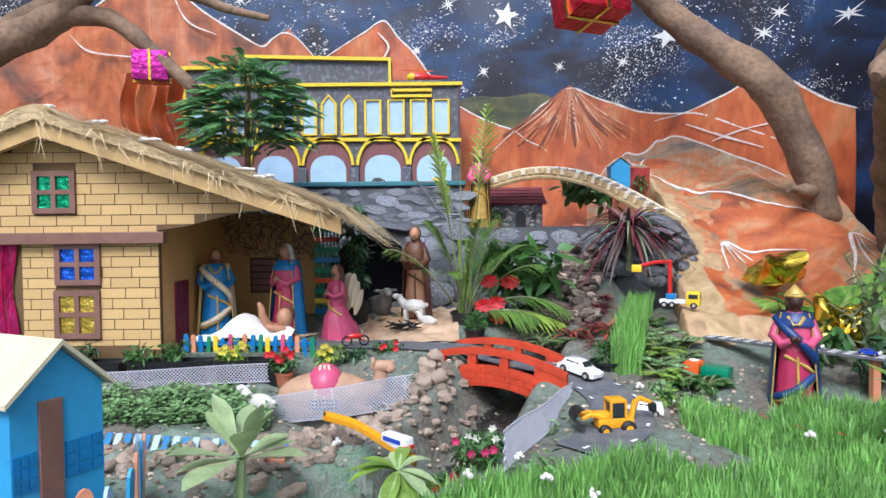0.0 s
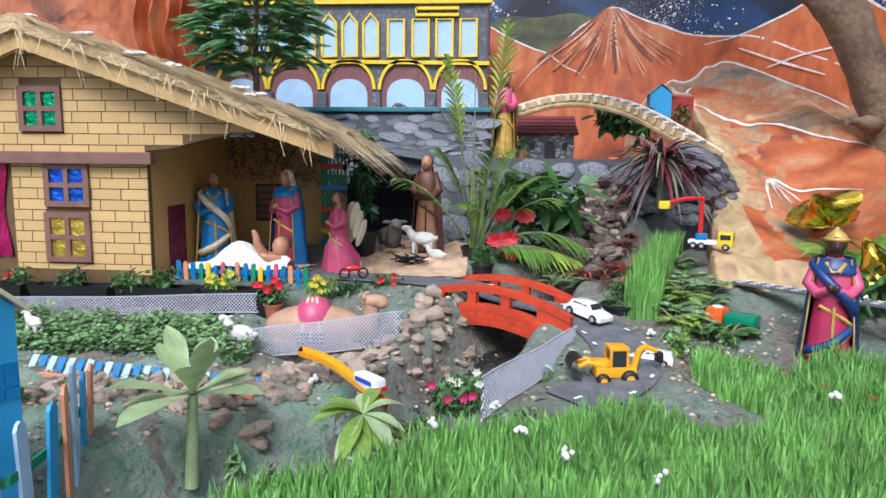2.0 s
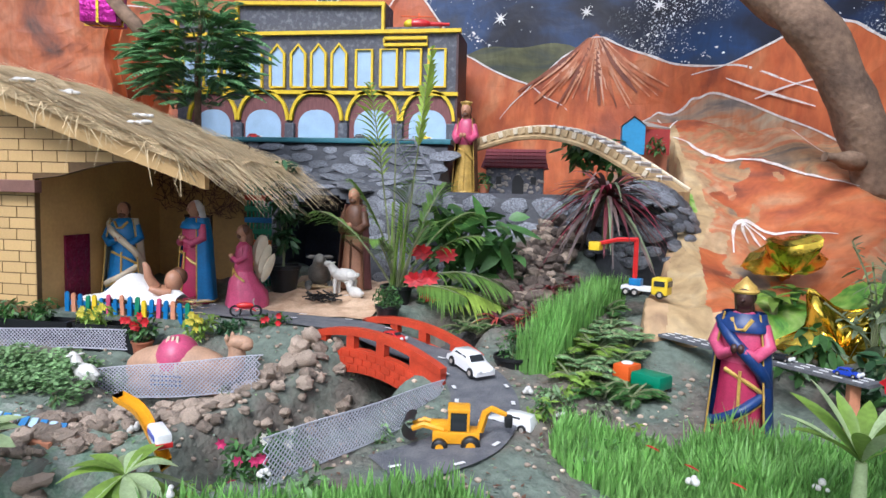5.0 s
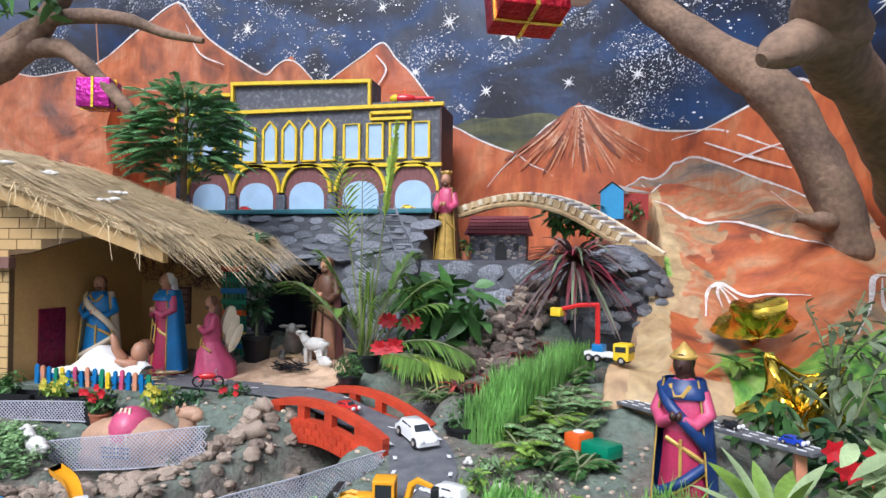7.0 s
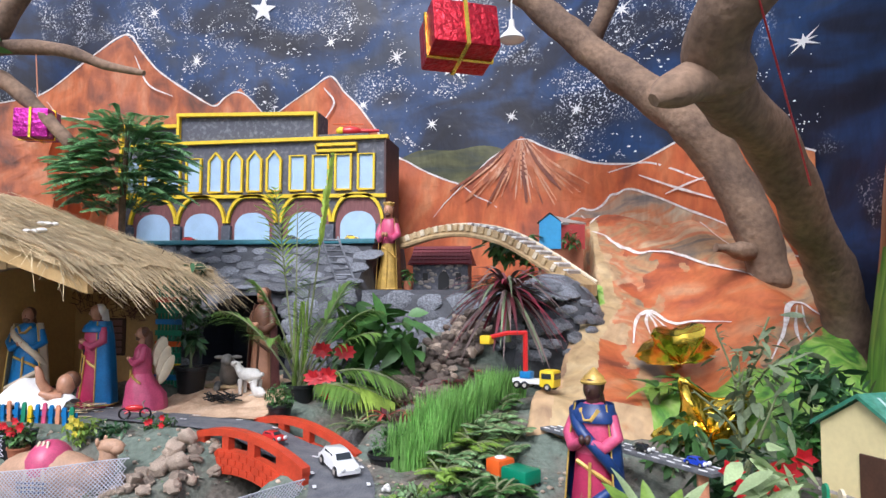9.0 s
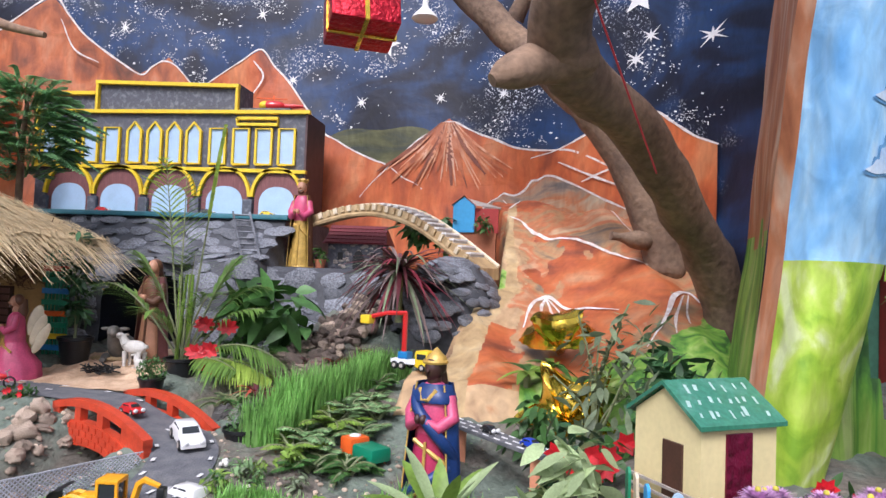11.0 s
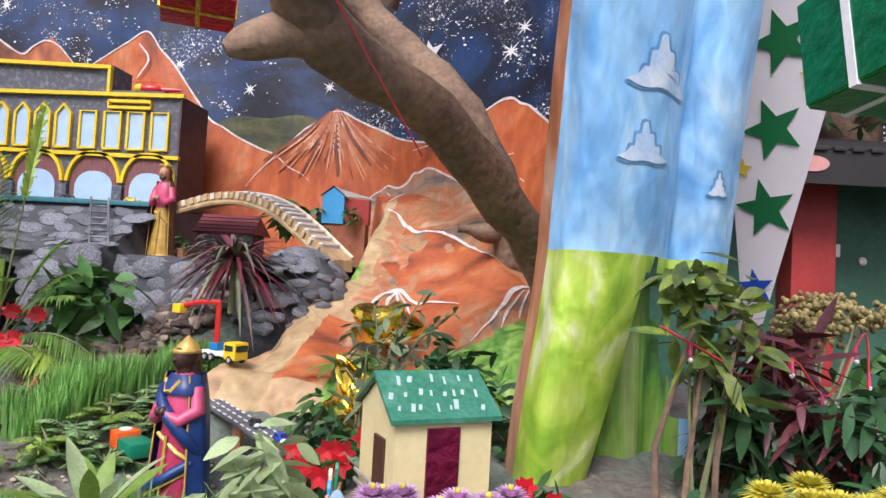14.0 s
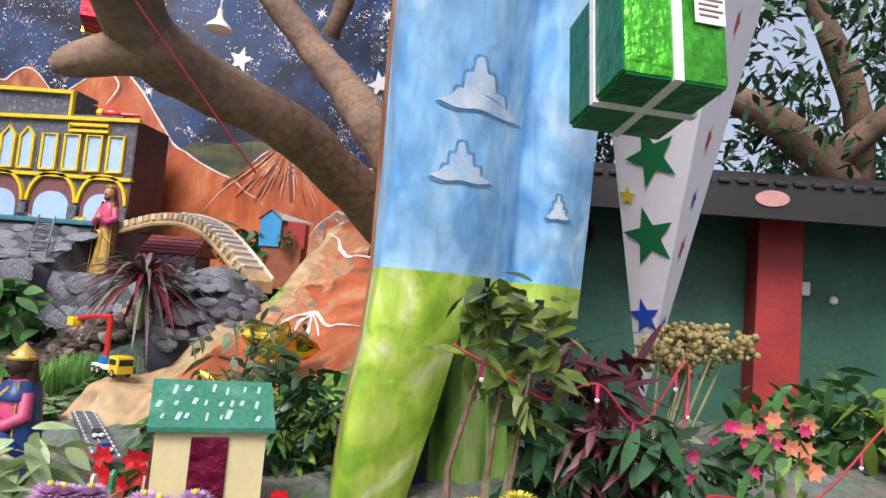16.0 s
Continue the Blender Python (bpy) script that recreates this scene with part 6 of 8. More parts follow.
figure("king_statue", "dark plaster king statue in crimson robe and navy cloak", (1.14, 2.13, 0.765), -24, 0.42, "crimson", "navy", head="skin_dark", hair="skin_dark", top="rose", width=0.15, sash=True, hat=True)
b = Build()
b.ball((0, 0, 0.035), (0.12, 0.05, 0.035), 0)
b.ball((0.115, -0.01, 0.085), (0.034, 0.034, 0.042), 0, 14, 10)
b.ball((0.12, 0.012, 0.1), (0.036, 0.03, 0.036), 1, 12, 8)
b.tube([(0.05, -0.03, 0.06), (0.035, -0.05, 0.1), (0.03, -0.055, 0.14), (0.02, -0.055, 0.155)], [0.02, 0.017, 0.013, 0.008], 0)
b.tube([(0.12, -0.04, 0.04), (0.09, -0.07, 0.05), (0.06, -0.075, 0.06)], [0.02, 0.016, 0.01], 0)
o = b.ob("infant_statue", ["skin", "hair"])
o.matrix_basis = pose(-0.69, 2.44, 0.995, 0, 0, -4) @ Matrix.Scale(0.88, 4)
tagged(o, "painted plaster infant statue lying under white cloth", "statue")
b = Build()
rings = []
for i in range(25):
    t = i / 24
    x = -0.19 + 0.37 * t
    hh = 0.02 + 0.085 * math.exp(-((t - 0.5) / 0.22) ** 2) + 0.035 * math.exp(-((t - 0.92) / 0.12) ** 2)
    wd = 0.05 + 0.045 * math.sin(math.pi * t)
    rings.append([(x, -wd + 2 * wd * j / 14, max(0.002, hh * math.sin(math.pi * min(1, max(0, 0.06 + 0.88 * j / 14))) ** 0.7 + 0.008 * noise.noise((t * 9, j * 0.5, 0)))) for j in range(15)])
b.loft(rings, closed=False)
o = b.ob("white_cloth", ["cloth_white"])
o.matrix_basis = pose(-0.73, 2.42, 0.985, 0, 0, -3)
tagged(o, "folded white cloth spread over the crib", "cloth")
b = Build()
for i in range(160):
    x, y = rnd(-0.2, 0.2), rnd(-0.09, 0.09)
    a, l = rnd(0, 3.14), rnd(0.03, 0.07)
    p, d = Vector((x, y, rnd(-0.03, 0.02))), Vector((math.cos(a), math.sin(a), rnd(-0.1, 0.1))) * l
    b.tube([p, p + d], 0.0015, 0, 4)
o = b.ob("straw_bed", ["straw"])
o.location = (-0.72, 2.43, 0.985)
tagged(o, "loose straw bed below the white cloth", "straw", kind="stuff")


def quadruped(name, label, at, rz, L, m, dark="greysheep", lying=False):
    b = Build()
    h = 0.0 if lying else L * 0.42
    b.ball((0, 0, h + L * 0.24), (L * 0.5, L * 0.22, L * 0.24), 0, 14, 10, rough=0.12)
    b.tube([(L * 0.38, 0, h + L * 0.3), (L * 0.55, 0, h + L * 0.5), (L * 0.6, 0, h + L * 0.58)], [L * 0.17, L * 0.13, L * 0.12], 0, 10)
    b.ball((L * 0.68, 0, h + L * 0.58), (L * 0.18, L * 0.1, L * 0.11), 0, 12, 8)
    for s in (-1, 1):
        b.ball((L * 0.56, s * L * 0.15, h + L * 0.62), (L * 0.05, L * 0.1, L * 0.035), 0, 8, 6)
        if not lying:
            for x in (-0.32, 0.32):
                b.tube([(L * x, s * L * 0.12, h + L * 0.1), (L * x, s * L * 0.12, 0)], [L * 0.085, L * 0.05], 0, 8)
        else:
            b.tube([(L * 0.3, s * L * 0.2, L * 0.08), (L * 0.55, s * L * 0.2, L * 0.05)], [L * 0.08, L * 0.05], 0, 8)
    b.ball((-L * 0.5, 0, h + L * 0.28), L * 0.08, 0, 8, 6)
    o = b.ob(name, [m])
    o.matrix_basis = pose(*at, 0, 0, rz)
    return tagged(o, label, "animal figure")


quadruped("lamb_figure", "white plaster lamb standing on sand", (-0.13, 2.85, 0.985), 165, 0.115, "lamb")
quadruped("sheep_figure", "grey plaster sheep lying in the cave", (-0.30, 3.03, 0.985), -70, 0.22, "greysheep", lying=True)
quadruped("lamb_figure", "small white plaster lamb lying on sand", (-0.07, 2.80, 0.98), 140, 0.09, "lamb", lying=True)
quadruped("sheep_figure", "white plaster sheep among the stones", (-0.555, 1.96, 0.855), 155, 0.105, "lamb", lying=True)
quadruped("sheep_figure", "small white toy sheep grazing on the bed", (-1.15, 1.92, 0.86), 150, 0.07, "lamb")
b = Build()
b.ball((0, 0, 0.07), (0.18, 0.078, 0.085), 0, 16, 10)
b.ball((0.0, 0, 0.1), (0.072, 0.08, 0.085), 1, 16, 10)
b.tube(smooth_path([(0.13, 0, 0.07), (0.185, 0, 0.08), (0.2, 0, 0.13), (0.195, 0, 0.16)], 4), [0.05, 0.045, 0.04, 0.036, 0.033, 0.031, 0.03, 0.029, 0.028, 0.027, 0.026, 0.025, 0.025], 0, 10)
b.ball((0.21, -0.005, 0.17), (0.048, 0.024, 0.024), 0, 12, 8)
b.ball((0.235, -0.01, 0.162), (0.024, 0.02, 0.018), 0, 8, 6)
for s in (-1, 1):
    b.ball((0.175, s * 0.022, 0.185), (0.008, 0.006, 0.014), 0, 6, 4)
    b.tube([(0.1, s * 0.05, 0.03), (0.17, s * 0.05, 0.012)], [0.028, 0.018], 0, 8)
    b.tube([(-0.13, s * 0.05, 0.03), (-0.05, s * 0.07, 0.012)], [0.03, 0.02], 0, 8)
for x in (-0.035, 0.0, 0.035):
    b.tube([(x, -0.078, 0.04), (x * 0.8, -0.072, 0.1), (x * 0.4, -0.03, 0.185)], 0.005, 2, 5)
for i in range(3):
    b.tube([(-0.05, -0.082, 0.04 + i * 0.014), (0.05, -0.082, 0.04 + i * 0.014)], 0.004, 3, 5)
o = b.ob("camel_figure", ["camel", "rose", "cream", "navy"])
o.matrix_basis = pose(-0.385, 2.12, 0.80, 0, 0, 4) @ Matrix.Scale(0.88, 4)
tagged(o, "tan toy camel lying with pink saddle cloth", "animal figure")


# ---- nets ----
def net(label, p0, p1, z0, z1, h0, h1, cell=0.011):
    e = thing("net", label, "net", (0, 0, 0))
    p0, p1 = Vector(p0), Vector(p1)
    L = (p1 - p0).length
    b = Build()

    def at(s, v):
        t = s / L
        q = p0 + (p1 - p0) * t
        w = 0.01 * math.sin(t * 9)
        return Vector((q.x, q.y + w, z0 + (z1 - z0) * t + v * (h0 + (h1 - h0) * t)))

    H = (h0 + h1) / 2
    n = int((L + H) / cell)
    for sgn in (1, -1):
        for i in range(n + 1):
            s0 = -H + i * cell
            pts = []
            for k in range(5):
                v = k / 4
                s = s0 + H * (v if sgn > 0 else 1 - v)
                if 0 <= s <= L:
                    pts.append(at(s, v))
            if len(pts) > 1:
                b.tube(pts, 0.0017, 0, 3)
    b.ob("mesh", ["mesh"], e)
    rim = Build()
    rim.tube([at(L * k / 12, 1) for k in range(13)], 0.002, 0, 4)
    rim.tube([at(L * k / 12, 0) for k in range(13)], 0.002, 0, 4)
    rim.ob("rim", ["mesh"], e)
    return e


net("white plastic net fence along the road", (0.14, 1.56), (0.405, 2.06), 0.81, 0.83, 0.1, 0.075)
net("white plastic net round the camel", (-0.56, 1.975), (-0.10, 2.065), 0.80, 0.835, 0.085, 0.1)
net("white plastic net behind the herb bed", (-1.5, 2.07), (-0.58, 2.16), 0.885, 0.895, 0.05, 0.06)


# ---- toy vehicles ----
def wheel_mesh(r, w):
    b = Build()
    b.loft([[(rr * math.cos(a), y, rr * math.sin(a)) for a in np.linspace(0, 2 * math.pi, 15)[:-1]] for rr, y in ((r * 0.85, -w / 2), (r, -w / 3), (r, w / 3), (r * 0.85, w / 2))], 0)
    b.loft([[(rr * math.cos(a), y, rr * math.sin(a)) for a in np.linspace(0, 2 * math.pi, 11)[:-1]] for rr, y in ((r * 0.5, -w * 0.54), (r * 0.5, w * 0.54))], 1)
    return b


def car(label, at, rz, L, paint, tilt=0.0, boxy=False):
    c = thing("toy_car", label, "toy car", at, rz, group="toy cars")
    c.matrix_basis = pose(*at, 0, tilt, rz)
    W, H = L * 0.42, L * 0.36
    prof = [(-0.5, 0.22), (-0.49, 0.5), (-0.40, 0.58), (-0.32, 0.95), (-0.1, 1.0), (0.1, 0.97), (0.24, 0.66), (0.42, 0.58), (0.5, 0.42), (0.5, 0.22)]
    if boxy:
        prof = [(-0.5, 0.22), (-0.5, 0.6), (-0.45, 0.95), (-0.1, 1.0), (0.1, 0.97), (0.22, 0.66), (0.44, 0.6), (0.5, 0.45), (0.5, 0.22)]
    b = Build()
    rings = []
    for k, y in ((0.94, -0.5), (1.0, -0.42), (1.0, 0.42), (0.94, 0.5)):
        rings.append([(x * L * (0.985 if abs(y) == 0.5 else 1), y * W * (0.84 if z > 0.7 else 1), z * H * k) for x, z in prof])
    b.loft(rings)
    body = b.ob("body", [paint], c)
    for s in (-1, 1):
        y = s * W * 0.432
        for shape in ([(-0.29 * L, 0.66 * H), (-0.03 * L, 0.66 * H), (-0.03 * L, 0.9 * H), (-0.24 * L, 0.9 * H)], [(0.0, 0.66 * H), (0.17 * L, 0.66 * H), (0.085 * L, 0.9 * H), (0.0, 0.9 * H)]):
            Build().prism(shape, y - 0.001, y + 0.001).ob("side_window", ["glass"], body, smooth=False)
    g = Build().add([(0.215 * L, -W * 0.36, 0.7 * H), (0.215 * L, W * 0.36, 0.7 * H), (0.115 * L, W * 0.33, 0.945 * H), (0.115 * L, -W * 0.33, 0.945 * H)], [(0, 1, 2, 3)])
    g.v = [(x + 0.002, y, z + 0.001) for x, y, z in g.v]
    g.ob("windscreen", ["glass"], body)
    g = Build().add([(-0.385 * L, -W * 0.34, 0.68 * H), (-0.385 * L, W * 0.34, 0.68 * H), (-0.335 * L, W * 0.32, 0.9 * H), (-0.335 * L, -W * 0.32, 0.9 * H)], [(0, 3, 2, 1)])
    g.v = [(x - 0.002, y, z + 0.001) for x, y, z in g.v]
    g.ob("rear_window", ["glass"], body)
    wm = wheel_mesh(H * 0.27, W * 0.18).data("wheel", ["black", "concrete"])
    for x in (-0.3, 0.31):
        for s in (-1, 1):
            o = new("wheel", wm)
            o.parent = c
            o.location = (x * L, s * W * 0.46, H * 0.26)
    for s in (-1, 1):
        Build().ball((0.49 * L, s * W * 0.32, 0.48 * H), (0.004, 0.008, 0.006), 0, 8, 6).ob("headlight", ["white"], body)
    return c


def road_at(i):
    x, y = ROAD[i]
    return (x, y, ROAD_Z[i] + 0.001)


car("white toy car parked on the grey road", (0.452, 2.195, 0.9), -48, 0.15, "carwhite", 8)
car("white toy estate car on the grey road", (0.59, 1.935, 0.838), 160, 0.115, "carwhite", 0, True)
car("red toy car crossing the bridge", (0.2, 2.33, 0.935), -28, 0.085, "carred")
car("black toy car on the plank road", (1.275, 2.257, 0.969), -49, 0.055, "carblack", 0)
car("blue toy car on the plank road", (1.385, 2.13, 0.969), -49, 0.06, "carblue", 0)
car("black toy car on the palace ledge", (-0.37, 3.82, 1.661), 5, 0.08, "carblack")
car("yellow toy car on the palace ledge", (-0.03, 3.82, 1.661), 8, 0.075, "yellow")
car("red toy car on the palace ledge", (-0.98, 3.82, 1.661), 12, 0.075, "carred")
dg = thing("toy_digger", "yellow toy backhoe digger on the road", "toy digger", (0.475, 1.83, 0.815), 8)
Build().box((-0.055, -0.025, 0.022), (0.05, 0.025, 0.05), 0, 0.006).box((-0.06, -0.018, 0.05), (-0.015, 0.018, 0.066), 0, 0.005).ob("body", ["digger"], dg)
cab = Build().box((-0.018, -0.022, 0.05), (0.024, 0.022, 0.094), 0, 0.004).ob("cab", ["glass"], dg)
Build().box((-0.022, -0.026, 0.092), (0.028, 0.026, 0.102), 0, 0.004).ob("roof", ["digger"], cab)
for x in (-0.018, 0.024):
    for y in (-0.022, 0.022):
        Build().box((x - 0.003, y - 0.003, 0.05), (x + 0.003, y + 0.003, 0.094)).ob("pillar", ["digger"], cab, smooth=False)
for x, r in ((-0.038, 0.018), (0.03, 0.022)):
    wm = wheel_mesh(r, 0.018).data("wheel", ["black", "digger"])
    for s in (-1, 1):
        o = new("wheel", wm)
        o.parent = dg
        o.location = (x, s * 0.03, r)
arm = Build()
for s in (-0.016, 0.016):
    arm.tube([(-0.03, s, 0.05), (-0.075, s, 0.062), (-0.1, s, 0.052)], 0.007, 0, 6)
la = arm.ob("loader_arm", ["digger"], dg)
Build().loft([[(-0.1 - 0.022 * math.cos(a), y, 0.055 + 0.024 * math.sin(a)) for a in np.linspace(-1.9, 1.9, 9)] for y in (-0.034, 0.034)], closed=False).ob("bucket", ["black"], la)
ba = Build().tube([(0.05, 0, 0.045), (0.062, 0, 0.088), (0.075, 0, 0.098), (0.108, 0, 0.085)], [0.009, 0.009, 0.008, 0.006], 0, 6).ob("digging_arm", ["digger"], dg)
Build().box((0.104, -0.012, 0.058), (0.122, 0.012, 0.084), 0, 0.005).ob("bucket", ["black"], ba)
ct = thing("toy_crane", "yellow toy crane truck with raised red boom", "toy crane", (0.985, 2.72, 1.055), -25)
Build().box((-0.085, -0.025, 0.02), (0.02, 0.025, 0.035), 0, 0.003).ob("bed", ["white"], ct)
cb = Build().box((0.02, -0.03, 0.012), (0.075, 0.03, 0.07), 0, 0.008).ob("cab", ["yellow"], ct)
Build().box((0.03, -0.0315, 0.042), (0.066, -0.0295, 0.06)).box((0.0745, -0.024, 0.04), (0.0765, 0.024, 0.06)).ob("window", ["glass"], cb, smooth=False)
wm = wheel_mesh(0.014, 0.012).data("wheel", ["black", "concrete"])
for x in (-0.065, -0.035, 0.05):
    for s in (-1, 1):
        o = new("wheel", wm)
        o.parent = ct
        o.location = (x, s * 0.025, 0.014)
Build().box((-0.06, -0.018, 0.035), (-0.02, 0.018, 0.06), 0, 0.004).ob("turret", ["blue"], ct)
Build().tube([(-0.045, 0, 0.06), (-0.045, 0, 0.195)], 0.009, 0, 6).ob("boom", ["carred"], ct, "red boom")
Build().tube([(-0.04, 0, 0.192), (-0.1, -0.03, 0.19), (-0.155, -0.05, 0.175)], 0.008, 0, 6).ob("boom", ["carred"], ct, "red boom")
Build().box((-0.19, -0.07, 0.15), (-0.15, -0.035, 0.18), 0, 0.004).ob("basket", ["yellow"], ct)
tr = thing("toy_truck", "orange and green toy tipper truck in the grass", "toy truck", (0.925, 2.30, 0.842), -40)
Build().box((-0.075, -0.033, 0.02), (-0.02, 0.033, 0.075), 0, 0.008).ob("cab", ["orangep"], tr)
Build().box((-0.015, -0.034, 0.025), (0.08, 0.034, 0.065), 0, 0.01).ob("tipper", ["greenp"], tr)
Build().ball((-0.047, 0, 0.076), (0.018, 0.018, 0.005), 0, 10, 5).ob("beacon", ["white"], tr)
wm = wheel_mesh(0.017, 0.014).data("wheel", ["black", "orangep"])
for x in (-0.05, 0.02, 0.06):
    for s in (-1, 1):
        o = new("wheel", wm)
        o.parent = tr
        o.location = (x, s * 0.03, 0.016)
pl = thing("plank_road", "narrow painted plank road with white dashes", "toy road", (0, 0, 0))
tfp = pose(1.225, 2.315, 0.962, 0, 0, -49)
Build().box((-0.31, -0.032, -0.004), (0.31, 0.032, 0.006), 0, 0.002, tfp).ob("plank", ["road"], pl, smooth=False)
for i in range(13):
    for y in (-0.026, 0.0, 0.026):
        Build().box((-0.295 + i * 0.047, y - 0.002, 0.006), (-0.272 + i * 0.047, y + 0.002, 0.008), 0, 0, tfp).ob("dash", ["white"], pl, smooth=False)
for s in (-0.05, 0.26):
    p = tfp @ Vector((s, 0, -0.004))
    Build().box((p.x - 0.012, p.y - 0.012, 0.7), (p.x + 0.012, p.y + 0.012, p.z), 0).ob("leg", ["salmon"], pl, smooth=False)
hp = thing("toy_helicopter", "red and yellow toy helicopter on the palace roof", "toy helicopter", (-0.13, 4.08, 2.291), 10)
Build().ball((0, 0, 0.03), (0.075, 0.035, 0.03), 0, 12, 8).tube([(0.05, 0, 0.03), (0.17, 0, 0.035)], [0.018, 0.008], 0, 8).ob("body", ["carred"], hp)
Build().ball((-0.05, 0, 0.03), (0.035, 0.03, 0.026), 0, 10, 8).ob("nose", ["yellow"], hp)
Build().box((-0.1, -0.006, 0.07), (0.08, 0.006, 0.074)).box((-0.004, -0.004, 0.05), (0.004, 0.004, 0.09)).ob("rotor", ["orangep"], hp, smooth=False)
for s in (-1, 1):
    Build().tube([(-0.06, s * 0.03, 0.003), (0.06, s * 0.03, 0.003)], 0.003, 0, 5).tube([(0, s * 0.03, 0.003), (0, s * 0.02, 0.015)], 0.003, 0, 5).ob("skid", ["black"], hp)
mb = thing("toy_motorbike", "small red toy motorbike on the road", "toy motorbike", (-0.33, 2.42, 0.965), 20)
for x in (-0.03, 0.035):
    Build().tube([(x + 0.017 * math.cos(a), 0, 0.018 + 0.017 * math.sin(a)) for a in np.linspace(0, 2 * math.pi, 15)], 0.0035, 0, 6).ob("wheel", ["black"], mb)
Build().ball((0, 0, 0.036), (0.03, 0.009, 0.011), 0, 10, 6).tube([(-0.03, 0, 0.018), (0, 0, 0.035), (0.035, 0, 0.018)], 0.003, 0, 5).ob("frame", ["carred"], mb)
Build().tube([(0.028, -0.016, 0.056), (0.026, 0, 0.052), (0.028, 0.016, 0.056)], 0.002, 0, 5).tube([(0.035, 0, 0.018), (0.026, 0, 0.052)], 0.002, 0, 5).ob("handlebar", ["concrete"], mb)
sl = thing("toy_slide", "orange toy slide leaning over the stream bank", "toy slide", (0, 0, 0))
Build().loft([[(x, y - 0.02, z + 0.012), (x, y - 0.018, z), (x, y + 0.018, z), (x, y + 0.02, z + 0.012), (x, y + 0.016, z - 0.004), (x, y - 0.016, z - 0.004)] for x, y, z in smooth_path([(-0.33, 1.78, 0.885), (-0.24, 1.73, 0.875), (-0.15, 1.65, 0.85), (-0.07, 1.57, 0.83)], 4)]).ob("chute", ["digger"], sl, "orange plastic chute")
bus = thing("toy_bus", "blue and white toy bus lying on the slide", "toy bus", (-0.12, 1.625, 0.853), -45)
Build().box((-0.045, -0.016, 0), (0.045, 0.016, 0.032), 0, 0.006).ob("body", ["white"], bus)
Build().box((-0.035, -0.0175, 0.014), (0.03, 0.0175, 0.025), 0, 0.001).ob("window", ["carblue"], bus, smooth=False)
Build().box((0.034, -0.0165, 0.003), (0.0465, 0.0165, 0.014), 0, 0.002).ob("bumper", ["carred"], bus)
lad = thing("toy_ladder_fence", "fallen picket fence with blue slats", "picket fence", (0, 0, 0))
for i in range(24):
    t = i / 23
    x, y = -1.04 + 0.62 * t, 1.76 - 0.06 * t
    Build().box((-0.009, -0.026, 0), (0.009, 0.026, 0.005), 0, 0.002, pose(x, y, 0.838 - 0.02 * t, 42, 0, 4)).ob("slat", ["blue" if i % 2 else "pane"], lad, smooth=False)
Build().box((-0.32, -0.006, -0.01), (0.32, 0.006, 0.008), 0, 0.002, pose(-0.73, 1.69, 0.815, 0, 1.9, -5)).ob("rail", ["salmon"], lad, smooth=False)


def picket_fence(label, pts, z, h, colours, gap, width=0.016, rail="greenp", seed=1):
    random.seed(seed)
    f = thing("picket_fence", label, "picket fence", (0, 0, 0))
    n = 0
    for (x0, y0), (x1, y1) in zip(pts, pts[1:]):
        L = math.hypot(x1 - x0, y1 - y0)
        ang = math.degrees(math.atan2(y1 - y0, x1 - x0))
        for k in range(max(1, int(L / gap))):
            t = (k + 0.5) / max(1, int(L / gap))
            w, hh = width / 2 * rnd(0.9, 1.15), h * rnd(0.88, 1.12)
            Build().prism([(-w, -0.05), (w, -0.05), (w, hh - w), (w * 0.6, hh - w * 0.3), (0, hh), (-w * 0.6, hh - w * 0.3), (-w, hh - w)], -0.003, 0.003, 0, pose(x0 + (x1 - x0) * t, y0 + (y1 - y0) * t, z, rnd(-3, 3), rnd(-3, 3), ang)).ob("picket", [colours[n % len(colours)]], f, smooth=False)
            n += 1
        for v in (0.35,):
            Build().box((0, 0.004, h * v), (L, 0.009, h * v + 0.016), 0, 0.001, pose(x0, y0, z, 0, 0, ang)).ob("rail", [rail], f, smooth=False)
    return f


picket_fence("little colourful picket fence before the crib", [(-0.93, 2.33), (-0.45, 2.30)], 0.965, 0.06, ["blue", "salmon", "blue", "green", "yellow", "blue", "rose"], 0.026, 0.014, "blue", 2)
picket_fence("painted picket fence round the blue house", [(-0.60, 1.02), (-0.56, 1.06), (-0.575, 1.2), (-0.66, 1.42)], 0.82, 0.165, ["salmon", "pane", "bhouse", "salmon", "pane", "bhouse"], 0.052, 0.026, "green", 3)
picket_fence("painted picket fence before the yellow house", [(1.575, 1.90), (1.61, 1.665), (1.96, 1.69)], 0.91, 0.11, ["green", "cream", "bhouse", "salmon", "pane", "cream"], 0.05, 0.02, "salmon", 4)


